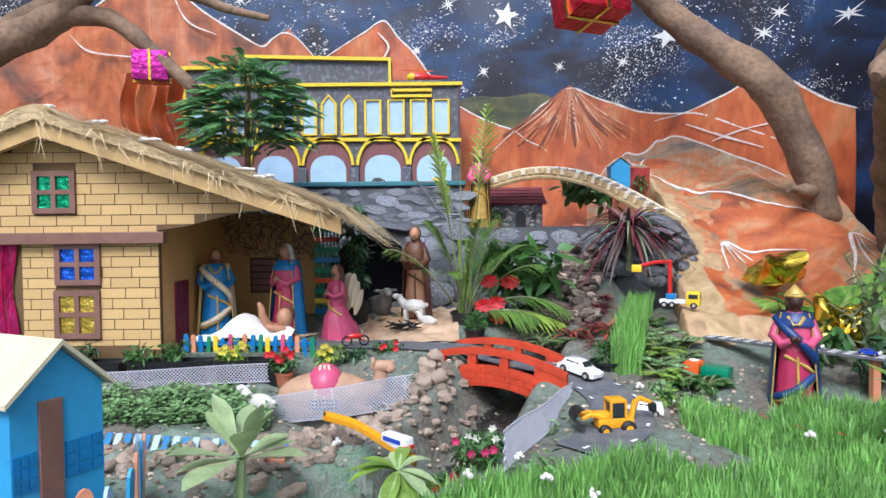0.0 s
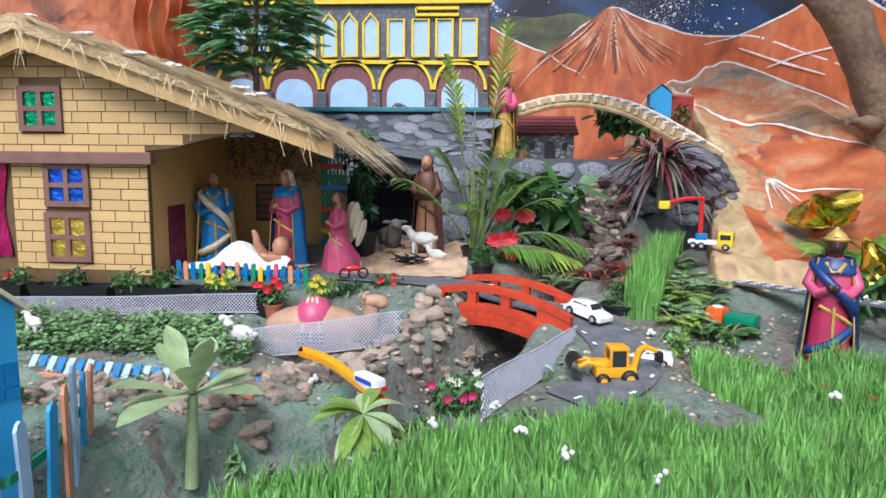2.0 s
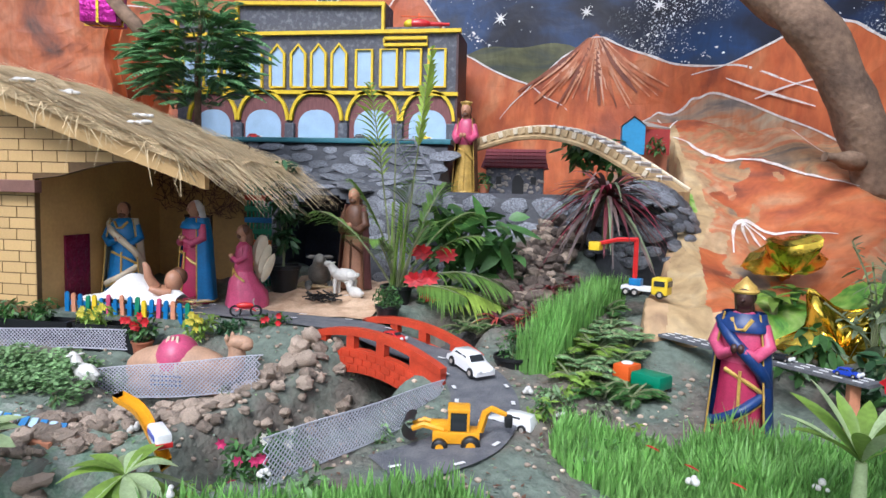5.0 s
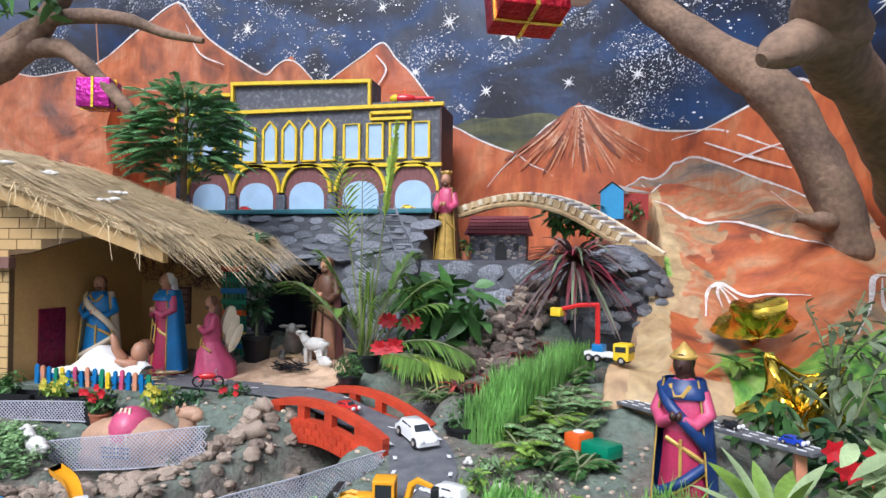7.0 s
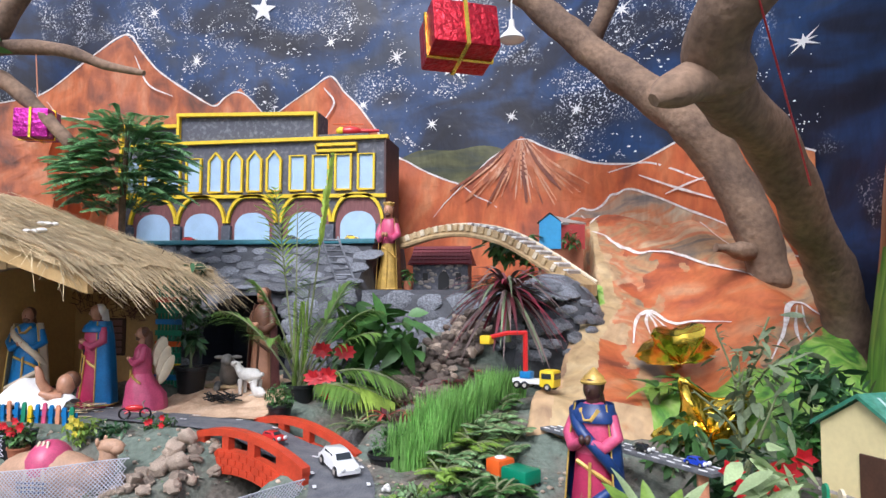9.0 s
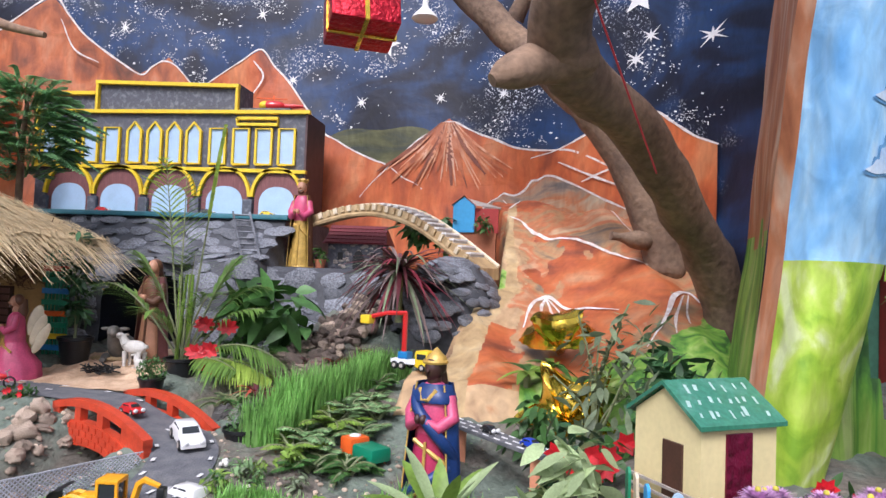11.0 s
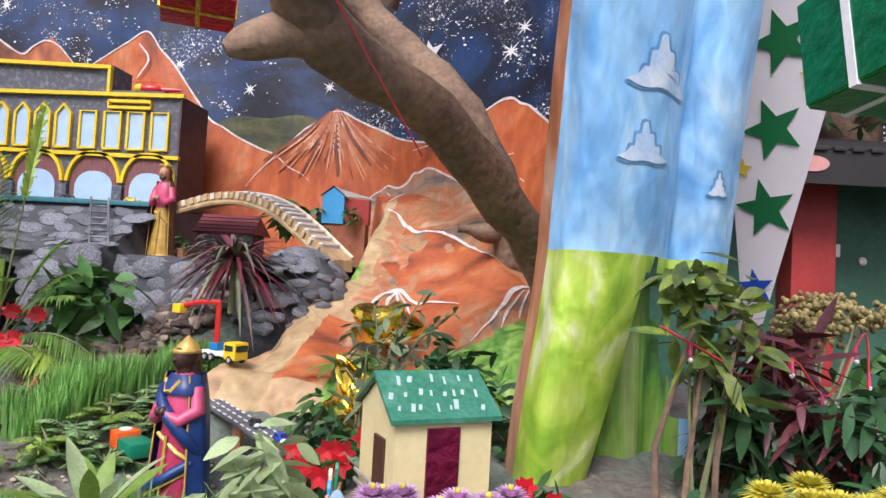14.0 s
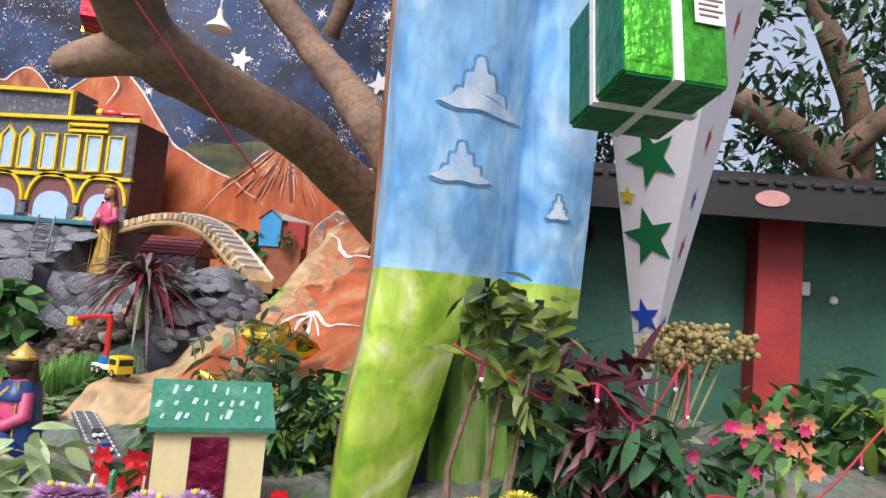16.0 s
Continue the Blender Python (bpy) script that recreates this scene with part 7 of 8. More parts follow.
# ---- planting ----
def grass(label, inside, bounds, count, h, m="grass", seed=1, zf=ground_z, w=0.0035, lean=0.35):
    random.seed(seed)
    b = Build()
    x0, x1, y0, y1 = bounds
    made = 0
    while made < count:
        x, y = rnd(x0, x1), rnd(y0, y1)
        if not inside(x, y):
            made += 0.2
            continue
        made += 1
        z = zf(x, y) - 0.004
        hh = h * rnd(0.55, 1.15) * (0.85 + 0.35 * noise.noise((x * 6, y * 6, 9)))
        a = rnd(0, 6.28)
        d = Vector((math.cos(a), math.sin(a), 0)) * hh * rnd(0.05, lean)
        s = Vector((-math.sin(a + rnd(-1, 1)), math.cos(a), 0)) * w * rnd(0.6, 1.2)
        p = Vector((x, y, z))
        m1, m2 = p + d * 0.35 + Vector((0, 0, hh * 0.55)), p + d + Vector((0, 0, hh * rnd(0.85, 1.0)))
        b.add([p - s, p + s, m1 + s * 0.8, m1 - s * 0.8, m2], [(0, 1, 2, 3), (3, 2, 4)])
    return tagged(b.ob("grass", [m]), label, "grass", kind="stuff")


def lawn(x, y):
    top = lerp_table(x, [(-0.3, 1.2), (-0.2, 1.27), (0.0, 1.41), (0.24, 1.56), (0.5, 1.6), (0.68, 1.54), (0.8, 1.62), (0.9, 1.9), (1.3, 1.88)])
    low = 1.2 + 0.62 * (x - 0.68) if x > 0.6 else 0.0
    return low < y + 0.03 * noise.noise((x * 9, y * 9, 4)) and y < top + 0.04 * noise.noise((x * 8, y * 8, 0)) and near_path(x, y, STREAM) > 0.1


grass("tall bright green grass growing on the bed", lawn, (-0.3, 1.32, 1.0, 1.9), 20000, 0.085, seed=31)
grass("clump of bright green grass before the king", lambda x, y: ((x - 0.88) / 0.2) ** 2 + ((y - 1.87) / 0.13) ** 2 < 1, (0.66, 1.1, 1.7, 2.02), 3500, 0.085, seed=32)
grass("mound of tall green grass around the king", lambda x, y: ((x - 1.18) / 0.24) ** 2 + ((y - 1.9) / 0.13) ** 2 < 1 + 0.4 * noise.noise((x * 9, y * 9, 2)), (0.9, 1.46, 1.74, 2.06), 4600, 0.12, seed=36, lean=0.45)
strip = lambda x, y: abs(x - (0.625 + 0.37 * (y - 2.25))) < 0.05
grass("dense strip of tall green rice shoots", strip, (0.55, 1.0, 2.25, 2.95), 6500, 0.16, seed=33, lean=0.25)
grass("thin grass on the right bank", lambda x, y: noise.noise((x * 5, y * 5, 3)) > -0.1, (1.25, 2.1, 1.05, 1.8), 2500, 0.05, "leaf", 34)


def frond(b, base, d, L, droop, leaf, pairs=16, m=0, stem=1, w=0.006, up0=0.9):
    """A feathered frond: a bent rib with pairs of narrow leaflets."""
    base, d = Vector(base), Vector(d).normalized()
    side = d.cross(Vector((0, 0, 1)))
    side = side.normalized() if side.length > 0.01 else Vector((1, 0, 0))
    flat = Vector((d.x, d.y, 0))
    pts = []
    for i in range(pairs + 1):
        t = i / pairs
        pts.append(base + d * (L * t) + Vector((0, 0, -droop * L * t * t)))
    b.tube(pts[::2] + ([pts[-1]] if pairs % 2 else []), [0.004 * (1 - 0.8 * i / len(pts[::2])) + 0.0008 for i in range(len(pts[::2]) + (1 if pairs % 2 else 0))], stem, 4)
    for i in range(2, pairs + 1):
        t = i / pairs
        fwd = (pts[i] - pts[i - 1]).normalized()
        l = leaf * math.sin(math.pi * min(1, 0.15 + 0.8 * t)) * rnd(0.85, 1.1)
        for s in (-1, 1):
            q = pts[i] + (side * s * 0.85 + fwd * 0.55).normalized() * l + Vector((0, 0, -0.25 * l))
            b.leaf(pts[i], q, w, (0, 0, 1), m, 0.1, 2)


def pot(parent, r, h, m="black"):
    prof = [(r * 0.75, 0), (r, h), (r * 1.08, h), (r * 1.08, h * 0.9), (r * 1.02, h * 0.88)]
    b = Build()
    b.loft([[(k * math.cos(a), k * math.sin(a), z) for a in np.linspace(0, 2 * math.pi, 21)[:-1]] for k, z in ((r * 0.75, 0), (r * 0.98, h * 0.86), (r * 1.07, h * 0.88), (r * 1.07, h), (r * 0.96, h), (r * 0.94, h * 0.9))])
    return b.ob("pot", [m], parent)


# tall palm by the cave, in a tub
random.seed(41)
pa = thing("palm", "feathery green palm with thin arching fronds in a pot", "palm", (0.09, 2.80, 0.95))
pot(pa, 0.06, 0.09)
b = Build()
FR = [((-0.14, 0.05, 1), 0.86, 0.10, 0.55, 2), ((0.1, 0.05, 1), 0.95, 0.05, 0.6, 2), ((0.0, 0.0, 1), 0.74, 0.05, 0.5, 0), ((-0.5, 0.0, 0.8), 0.58, 0.35, 0.45, 0), ((-0.3, -0.1, 1), 0.62, 0.3, 0.45, 0), ((0.5, -0.05, 0.7), 0.52, 0.4, 0.35, 0), ((0.75, -0.1, 0.5), 0.5, 0.5, 0.35, 0), ((0.3, -0.15, 0.9), 0.5, 0.4, 0.35, 0), ((-0.15, -0.25, 0.8), 0.4, 0.45, 0.35, 0), ((0.25, 0.2, 1), 0.62, 0.3, 0.45, 0), ((0.9, -0.25, 0.3), 0.42, 0.35, 0.3, 2), ((0.45, 0.15, 0.9), 0.62, 0.4, 0.4, 0), ((0.12, -0.1, 1), 0.55, 0.25, 0.4, 0), ((0.5, -0.3, 0.2), 0.34, 0.3, 0.3, 0)]
for d, L, droop, bare, m in FR:
    d, base, pairs = Vector(d).normalized(), Vector((rnd(-0.02, 0.02), rnd(-0.015, 0.015), 0.07)), 34
    side = d.cross(Vector((0, 0, 1)))
    side = side.normalized() if side.length > 0.05 else Vector((1, 0, 0))
    pts = [base + d * (L * i / pairs) + Vector((0, 0, -droop * L * (i / pairs) ** 2.2)) for i in range(pairs + 1)]
    b.tube(pts[::2], [0.0055 * (1 - 0.8 * i / 18) for i in range(18)], 1, 5)
    for i in range(int(bare * pairs), pairs + 1):
        t = (i / pairs - bare) / (1 - bare)
        fwd = (pts[i] - pts[i - 1]).normalized()
        ln = (0.17 if m == 0 else 0.18) * math.sin(math.pi * min(1, 0.25 + 0.68 * t)) * rnd(0.8, 1.15)
        for sg in (-1, 1):
            q = pts[i] + (side * sg * 0.8 + fwd * 0.75 + Vector((0, -0.1, 0))).normalized() * ln
            b.leaf(pts[i], q, 0.0085 if m == 0 else 0.014, (0, 0, 1), m, 0.15, 4, rnd(0.2, 0.5), 0.8)
b.ob("foliage", ["leaf_frond", "stem", "leaf_palm"], pa)
b = Build()
for k in range(5):
    b.tube([(0.02 * math.cos(k), 0.02 * math.sin(k), 0.07), (0.03 * math.cos(k * 1.3), 0.02 * math.sin(k), 0.4)], [0.008, 0.005], 0, 6)
b.ob("stem", ["leaf_lime"], pa)


def rosette(name, label, at, n, L, w, mats, lift=(0.2, 1.2), droop=0.6, seed=1, potr=0, stem=0.0, tilt=(0, 0), shape=0.8):
    random.seed(seed)
    e = thing(name, label, "plant", at)
    if potr:
        pot(e, potr, potr * 1.4)
    z = stem or (potr * 1.3 if potr else 0.0)
    if stem:
        Build().tube([(0, 0, 0), (tilt[0] * 0.5, tilt[1] * 0.5, stem * 0.5), (tilt[0], tilt[1], stem)], [0.015, 0.013, 0.01], 0, 8).ob("stem", [mats[0] if "pale" in mats[0] else "stem"], e)
    for i in range(n):
        a = i * 2.4 + rnd(-0.2, 0.2)
        u = rnd(*lift)
        d = Vector((math.cos(a), math.sin(a), u)).normalized()
        l = L * rnd(0.7, 1.1)
        b = Build()
        base = Vector((tilt[0], tilt[1], z))
        b.leaf(base, base + d * l, w * rnd(0.8, 1.2), (0, 0, 1), 0, 0.3, 7, droop * rnd(0.6, 1.3), shape)
        b.ob("leaf", [random.choice(mats)], e)
    return e


def bushy(name, label, at, centres, n, size, m, seed, potr=0, poth=None, potm="black", flowers=None, stems=4):
    random.seed(seed)
    e = thing(name, label, "plant", at)
    top = 0
    if potr:
        pot(e, potr, poth or potr * 1.5, potm)
        top = (poth or potr * 1.5) * 0.9
    cs = [((c[0], c[1], c[2] + top), r) for c, r in centres]
    leaf_cloud("foliage", cs, n, size, m, e, seed, 0.2 if m == "leaf_wine" else 0.36)
    b = Build()
    for k in range(stems):
        c, r = random.choice(cs)
        b.tube([(rnd(-0.01, 0.01), rnd(-0.01, 0.01), top * 0.8), (c[0] * 0.5, c[1] * 0.5, (top + c[2]) / 2), c], [0.004, 0.003, 0.002], 0, 5)
    b.ob("stem", ["stem"], e)
    if flowers:
        m2, cnt, fs = flowers
        for k in range(cnt):
            c, r = random.choice(cs)
            p = Vector(c) + Vector((rnd(-1, 1) * r, -abs(rnd(0, 1)) * r, rnd(0.1, 1.0) * r))
            fb = Build()
            for j in range(6):
                a = j * 1.047
                fb.leaf(p, p + Vector((math.cos(a) * fs, -0.3 * fs, math.sin(a) * fs)), fs * 0.7, (0, -1, 0), 0, 0.1, 2)
            fb.ob("flower", [m2], e)
    return e


random.seed(77)
rosette("cordyline", "wine and grey leaved cordyline over the rocks", (0.86, 3.04, 1.19), 150, 0.33, 0.016, ["leaf_wine", "leaf_cordy", "leaf_cordy", "leaf_crimson", "leaf_grey", "leaf_wine"], (-0.5, 1.3), 0.6, 51, stem=0.2)
rosette("frangipani", "young frangipani with pale green leaves on thorny stem", (-0.455, 1.42, 0.70), 13, 0.165, 0.058, ["leaf_pale"], (-0.1, 1.9), 0.1, 53, stem=0.2, tilt=(0.01, 0.0), shape=2.0)
rosette("milkweed", "pale green leafy sprig at the stream edge", (-0.11, 1.5, 0.74), 19, 0.13, 0.036, ["leaf_pale", "leaf_lime"], (-0.3, 0.7), 0.4, 54, stem=0.1, shape=1.2)
rosette("broadleaf", "pale broad leaved plant beside the king", (1.225, 1.66, 0.83), 13, 0.19, 0.036, ["leaf_pale", "leaf_lime"], (0.3, 2.2), 0.2, 55, stem=0.1, shape=1.2)
rosette("red_dracaena", "red tufted plant beside the pots", (0.60, 2.48, 0.95), 24, 0.1, 0.014, ["leaf_red", "leaf_red", "leaf_wine"], (0.0, 1.0), 0.5, 56)
rosette("red_dracaena", "red tufted plant on the slope", (0.66, 2.62, 0.99), 20, 0.11, 0.014, ["leaf_red", "leaf_wine"], (0.0, 1.0), 0.5, 57)
rosette("red_dracaena", "wine coloured plant on the slope", (0.66, 2.85, 1.04), 26, 0.12, 0.012, ["leaf_wine", "leaf_wine", "leaf_red"], (0.0, 1.0), 0.5, 58)
bushy("box_bush", "round dark green shrub in black pot", (0.565, 2.30, 0.85), [((0, 0, 0.035), 0.055), ((0.02, 0.01, 0.05), 0.04)], 700, 0.014, "leaf", 61, 0.055, 0.075)
bushy("box_bush", "round dark green shrub in black pot", (0.12, 2.56, 0.945), [((0, 0, 0.03), 0.05)], 520, 0.014, "leaf", 62, 0.042, 0.06)
bushy("sapling", "thin leafy sapling in black pot by the lattice", (-0.38, 2.85, 0.985), [((0.0, 0, 0.12), 0.05), ((0.01, 0, 0.22), 0.06), ((-0.02, 0, 0.3), 0.06), ((0.0, 0, 0.38), 0.05)], 260, 0.05, "leaf_dark", 63, 0.062, 0.105)
bushy("broad_plant", "dark glossy broad leaved plant below the terrace", (0.33, 2.98, 0.98), [((0, 0, 0.2), 0.12), ((0.1, 0, 0.12), 0.12), ((-0.08, 0, 0.28), 0.1), ((0.12, -0.05, 0.26), 0.1)], 150, 0.13, "leaf", 64, 0, None)
rosette("banana_leaf", "bright upright leaves behind the palm", (0.26, 3.02, 1.12), 8, 0.28, 0.07, ["leaf_lime", "leaf"], (1.2, 3.5), 0.15, 65)
poi = thing("poinsettia", "red poinsettia heads among green leaves", "plant", (0.22, 2.86, 0.98))
leaf_cloud("foliage", [((0, 0, 0.1), 0.1), ((0.05, 0, 0.02), 0.09)], 70, 0.07, "leaf", poi, 66)
for c in ((-0.03, -0.08, 0.19), (0.06, -0.08, 0.185), (0.0, -0.1, 0.1), (-0.05, -0.1, 0.09), (0.015, -0.11, 0.04)):
    b = Build()
    for k in range(9):
        a = k * 0.7
        b.leaf(c, (c[0] + 0.045 * math.cos(a), c[1] - 0.012, c[2] + 0.032 * math.sin(a)), 0.024, (0, -1, 0.3), 0, 0.1, 3)
    b.ob("flower", ["flower_red"], poi)
fe = thing("fern", "feathery green fern on the bank by the bridge", "plant", (0.40, 2.56, 0.93))
b = Build()
random.seed(68)
for k in range(26):
    a = rnd(0, 6.28)
    frond(b, (rnd(-0.05, 0.08), rnd(-0.05, 0.05), 0), (math.cos(a), math.sin(a), rnd(0.5, 1.4)), rnd(0.1, 0.16), 0.5, 0.03, 12, w=0.004)
b.ob("foliage", ["leaf", "stem"], fe)
for k, (x, y) in enumerate(((0.755, 2.33), (0.79, 2.42), (0.82, 2.52), (0.73, 2.25), (0.85, 2.62))):
    fe = thing("fern", "low green fern leaves beside the rice shoots", "plant", (x, y, ground_z(x, y)), group="ferns")
    b = Build()
    random.seed(70 + k)
    for j in range(13):
        a = rnd(0, 6.28)
        frond(b, (rnd(-0.02, 0.02), rnd(-0.02, 0.02), 0), (math.cos(a), math.sin(a), rnd(0.6, 1.6)), rnd(0.09, 0.15), 0.5, 0.04, 9, w=0.012)
    b.ob("foliage", ["leaf_lime" if k % 2 else "leaf_herb", "stem"], fe)
# conifer-like tree behind the stable
ar = thing("pine", "green feathery pine tree behind the stable", "tree", (-0.93, 3.16, 1.62))
b = Build()
random.seed(80)
Build().tube([(0, 0, -0.65), (0.0, 0, 0.3), (0.02, 0, 0.56)], [0.02, 0.014, 0.006], 0, 8).ob("trunk", ["bark"], ar)
for k in range(270):
    a, u = k * 2.4, rnd(-0.9, 1.0)
    out = math.sqrt(max(0.05, 1 - u * u))
    c = Vector((0.27 * out * math.cos(a), 0.2 * out * math.sin(a), 0.3 + 0.2 * u)) * rnd(0.35, 0.85)
    c.z = 0.32 + 0.27 * u * rnd(0.5, 0.95)
    frond(b, c, (math.cos(a) * out, math.sin(a) * out, rnd(0.0, 1.0)), rnd(0.12, 0.2), 0.45, 0.055, 12, w=0.016)
b.ob("foliage", ["leaf_pine", "leaf_pine"], ar)

# herb bed of round small leaves
random.seed(90)
b = Build()
for i in range(7000):
    x, y = rnd(-1.45, -0.5), rnd(1.86, 2.06)
    if noise.noise((x * 7, y * 7, 1)) < -0.28 or near_path(x, y, STREAM) < 0.15:
        continue
    z = ground_z(x, y) + rnd(0.005, 0.045)
    a = rnd(0, 6.28)
    b.leaf((x, y, z), (x + 0.014 * math.cos(a), y + 0.014 * math.sin(a), z + rnd(-0.004, 0.008)), 0.014, (rnd(-0.4, 0.4), rnd(-0.6, 0.2), 1), 0, 0.1, 2)
tagged(b.ob("herbs", ["leaf_herb"]), "bed of small round green leaves", "herbs", kind="stuff")
# planters with flowers along the stable
pk = 0
for x0, x1, y in ((-1.64, -1.36, 2.19), (-1.35, -1.07, 2.195), (-1.06, -0.78, 2.2), (-0.77, -0.52, 2.2)):
    pl = thing("planter", "black plastic planter trough along the stable", "planter", ((x0 + x1) / 2, y, 0.875), group="planters")
    w = (x1 - x0) / 2 - 0.005
    b = Build()
    b.loft([[(sx * w * k, sy * 0.035 * k, z) for sx, sy in ((-1, -1), (1, -1), (1, 1), (-1, 1))] for k, z in ((0.86, 0), (1, 0.085), (1.02, 0.09), (0.95, 0.09), (0.93, 0.075))])
    b.ob("trough", ["black"], pl, smooth=False)
for x, y, z, m, fl, s in ((-1.55, 2.2, 0.95, "leaf", None, 1), (-1.4, 2.2, 0.95, "leaf", ("flower_red", 3, 0.01), 2), (-1.22, 2.2, 0.95, "leaf_dark", None, 3), (-1.02, 2.19, 0.95, "leaf", None, 4), (-0.9, 2.2, 0.96, "leaf", None, 5), (-0.71, 2.19, 0.95, "leaf_lime", ("flower_yellow", 16, 0.012), 6), (-0.53, 2.17, 0.93, "leaf", ("flower_red", 10, 0.014), 7), (-0.40, 2.26, 0.93, "leaf_lime", ("flower_yellow", 12, 0.012), 8), (-0.32, 2.3, 0.92, "leaf_dark", None, 9), (-0.2, 2.36, 0.93, "leaf", ("flower_red", 4, 0.012), 10), (-1.75, 2.25, 0.9, "leaf_dark", None, 11), (-1.85, 2.4, 0.95, "leaf", None, 12), (-2.0, 2.3, 0.95, "leaf_dark", None, 13)):
    bushy("flower_clump" if fl else "green_plant", ("small green plant with %s flowers before the stable" % fl[0].split("_")[1]) if fl else "small leafy green plant before the stable", (x, y, z), [((0, 0, 0.02), 0.035), ((0.02, 0, 0.045), 0.035), ((-0.025, 0, 0.035), 0.03)], 150, 0.026, m, 100 + s, flowers=fl)
tp = thing("clay_pot", "small clay pot beside the camel", "pot", (-0.53, 2.165, 0.88))
pot(tp, 0.03, 0.045, "terracotta")
# flowers on the stream bank
for k, (x, y, m) in enumerate(((0.02, 1.7, "flower_pink"), (-0.02, 1.58, "flower_red"), (0.08, 1.64, "flower_pink"), (0.06, 1.85, "flower_red"), (0.1, 1.74, "flower_white"))):
    bushy("flower_clump", "small leafy plant with %s flowers on the bank" % m.split("_")[1], (x, y, ground_z(x, y)), [((0, 0, 0.03), 0.045), ((0.03, 0, 0.05), 0.035), ((-0.03, 0, 0.05), 0.035)], 260, 0.026, "leaf_lime" if k % 2 else "leaf", 120 + k, flowers=(m, 5, 0.013))
# right end: shrubs, flowers in front
for k, (x, y, z, cs, n, size, m, fl, lab) in enumerate((
    (1.52, 2.3, 0.86, [((0, 0, 0.15), 0.1), ((0.1, 0, 0.25), 0.12), ((0.02, 0, 0.32), 0.1), ((0.16, 0.02, 0.38), 0.1)], 90, 0.055, "leaf_grey", None, "grey green leafy shrub before the hillside"),
    (1.74, 2.35, 0.88, [((0, 0, 0.12), 0.12), ((0.08, 0, 0.2), 0.12), ((0.16, 0, 0.12), 0.1), ((0, 0, 0.26), 0.1)], 260, 0.06, "leaf_dark", None, "dark green leafy shrub behind the yellow house"),
    (1.40, 1.80, 0.85, [((0, 0, 0.1), 0.07), ((0.06, 0, 0.17), 0.07)], 60, 0.09, "leaf_pale", None, "pale leaved plant by the plank road"),
    (1.5, 2.06, 0.87, [((0, 0, 0.06), 0.06), ((0.05, 0, 0.1), 0.06)], 60, 0.06, "leaf", ("flower_red", 8, 0.03), "red flowered plant by the plank road"),
    (1.96, 1.84, 0.91, [((0, 0, 0.05), 0.05)], 50, 0.05, "leaf", ("flower_red", 7, 0.022), "red flowered plant beside the house"),
    (2.29, 2.06, 0.85, [((0.0, 0, 0.46), 0.09), ((0.07, 0, 0.38), 0.08), ((-0.02, 0, 0.55), 0.06), ((0.1, 0, 0.5), 0.06)], 120, 0.085, "leaf_croton", None, "yellow green croton before the canvas"),
    (2.42, 2.22, 0.85, [((0, 0, 0.35), 0.11), ((0.08, 0, 0.42), 0.1), ((0.12, 0, 0.3), 0.1), ((0.02, 0, 0.22), 0.1)], 130, 0.13, "leaf_wine", None, "dark wine leaved shrub at the canvas"),
    (2.62, 2.25, 0.82, [((0, 0, 0.15), 0.13), ((0.15, 0, 0.2), 0.13), ((-0.1, 0, 0.1), 0.1), ((0.1, 0, 0.05), 0.12)], 260, 0.09, "leaf_dark", ("flower_pink", 8, 0.014), "green shrub with small pink flowers"),
    (3.1, 2.9, 0.8, [((0, 0, 0.3), 0.14), ((0.2, 0, 0.36), 0.15), ((0.4, 0, 0.3), 0.16), ((0.2, 0, 0.2), 0.14)], 240, 0.1, "leaf", None, "leafy green shrub before the low wall"),
    (3.45, 2.8, 0.8, [((0, 0, 0.35), 0.14), ((0.2, 0, 0.45), 0.12), ((0.1, 0, 0.25), 0.14)], 150, 0.11, "leaf_lime", None, "light green leafy shrub before the low wall"),
    (2.79, 2.2, 0.94, [((0, 0, 0.1), 0.08), ((0.06, 0, 0.18), 0.08)], 60, 0.06, "leaf", ("flower_pink", 9, 0.016), "magenta flowered plant in the flower bed"),
    (2.93, 2.25, 0.95, [((0, 0, 0.1), 0.07), ((-0.03, 0, 0.17), 0.07)], 40, 0.05, "leaf_lime", ("flower_salmon", 9, 0.022), "salmon flowered plant in the flower bed"),
)):
    bushy("shrub" if not fl else "flowering_plant", lab, (x, y, z), cs, n, size, m, 140 + k, flowers=fl, stems=7)
sd = thing("sedum", "tall sedum with drying yellow brown flower head", "plant", (2.66, 2.4, 0.85))
b = Build()
random.seed(160)
heads = []
for k in range(9):
    x, y = rnd(0.03, 0.24), rnd(0.1, 0.35)
    z = 0.40 + rnd(0, 0.1)
    Build().tube([(0.02, 0.05, 0.05), (x * 0.4, y * 0.4, 0.2), (x, y, z)], [0.007, 0.006, 0.004], 0, 6).ob("stem", ["stem"], sd)
    heads.append((x, y, z))
hb = Build()
for x, y, z in heads:
    for j in range(75):
        hb.ball((x + rnd(-0.06, 0.06), y + rnd(-0.06, 0.06), z + rnd(-0.02, 0.045)), rnd(0.005, 0.011), 0, 6, 4)
tagged(hb.ob("flower_head", ["sedum"], sd), kind="stuff")
leaf_cloud("foliage", [((0.08, 0.05, 0.12), 0.09), ((0.1, 0.1, 0.22), 0.09)], 40, 0.08, "leaf_pale", sd, 161)


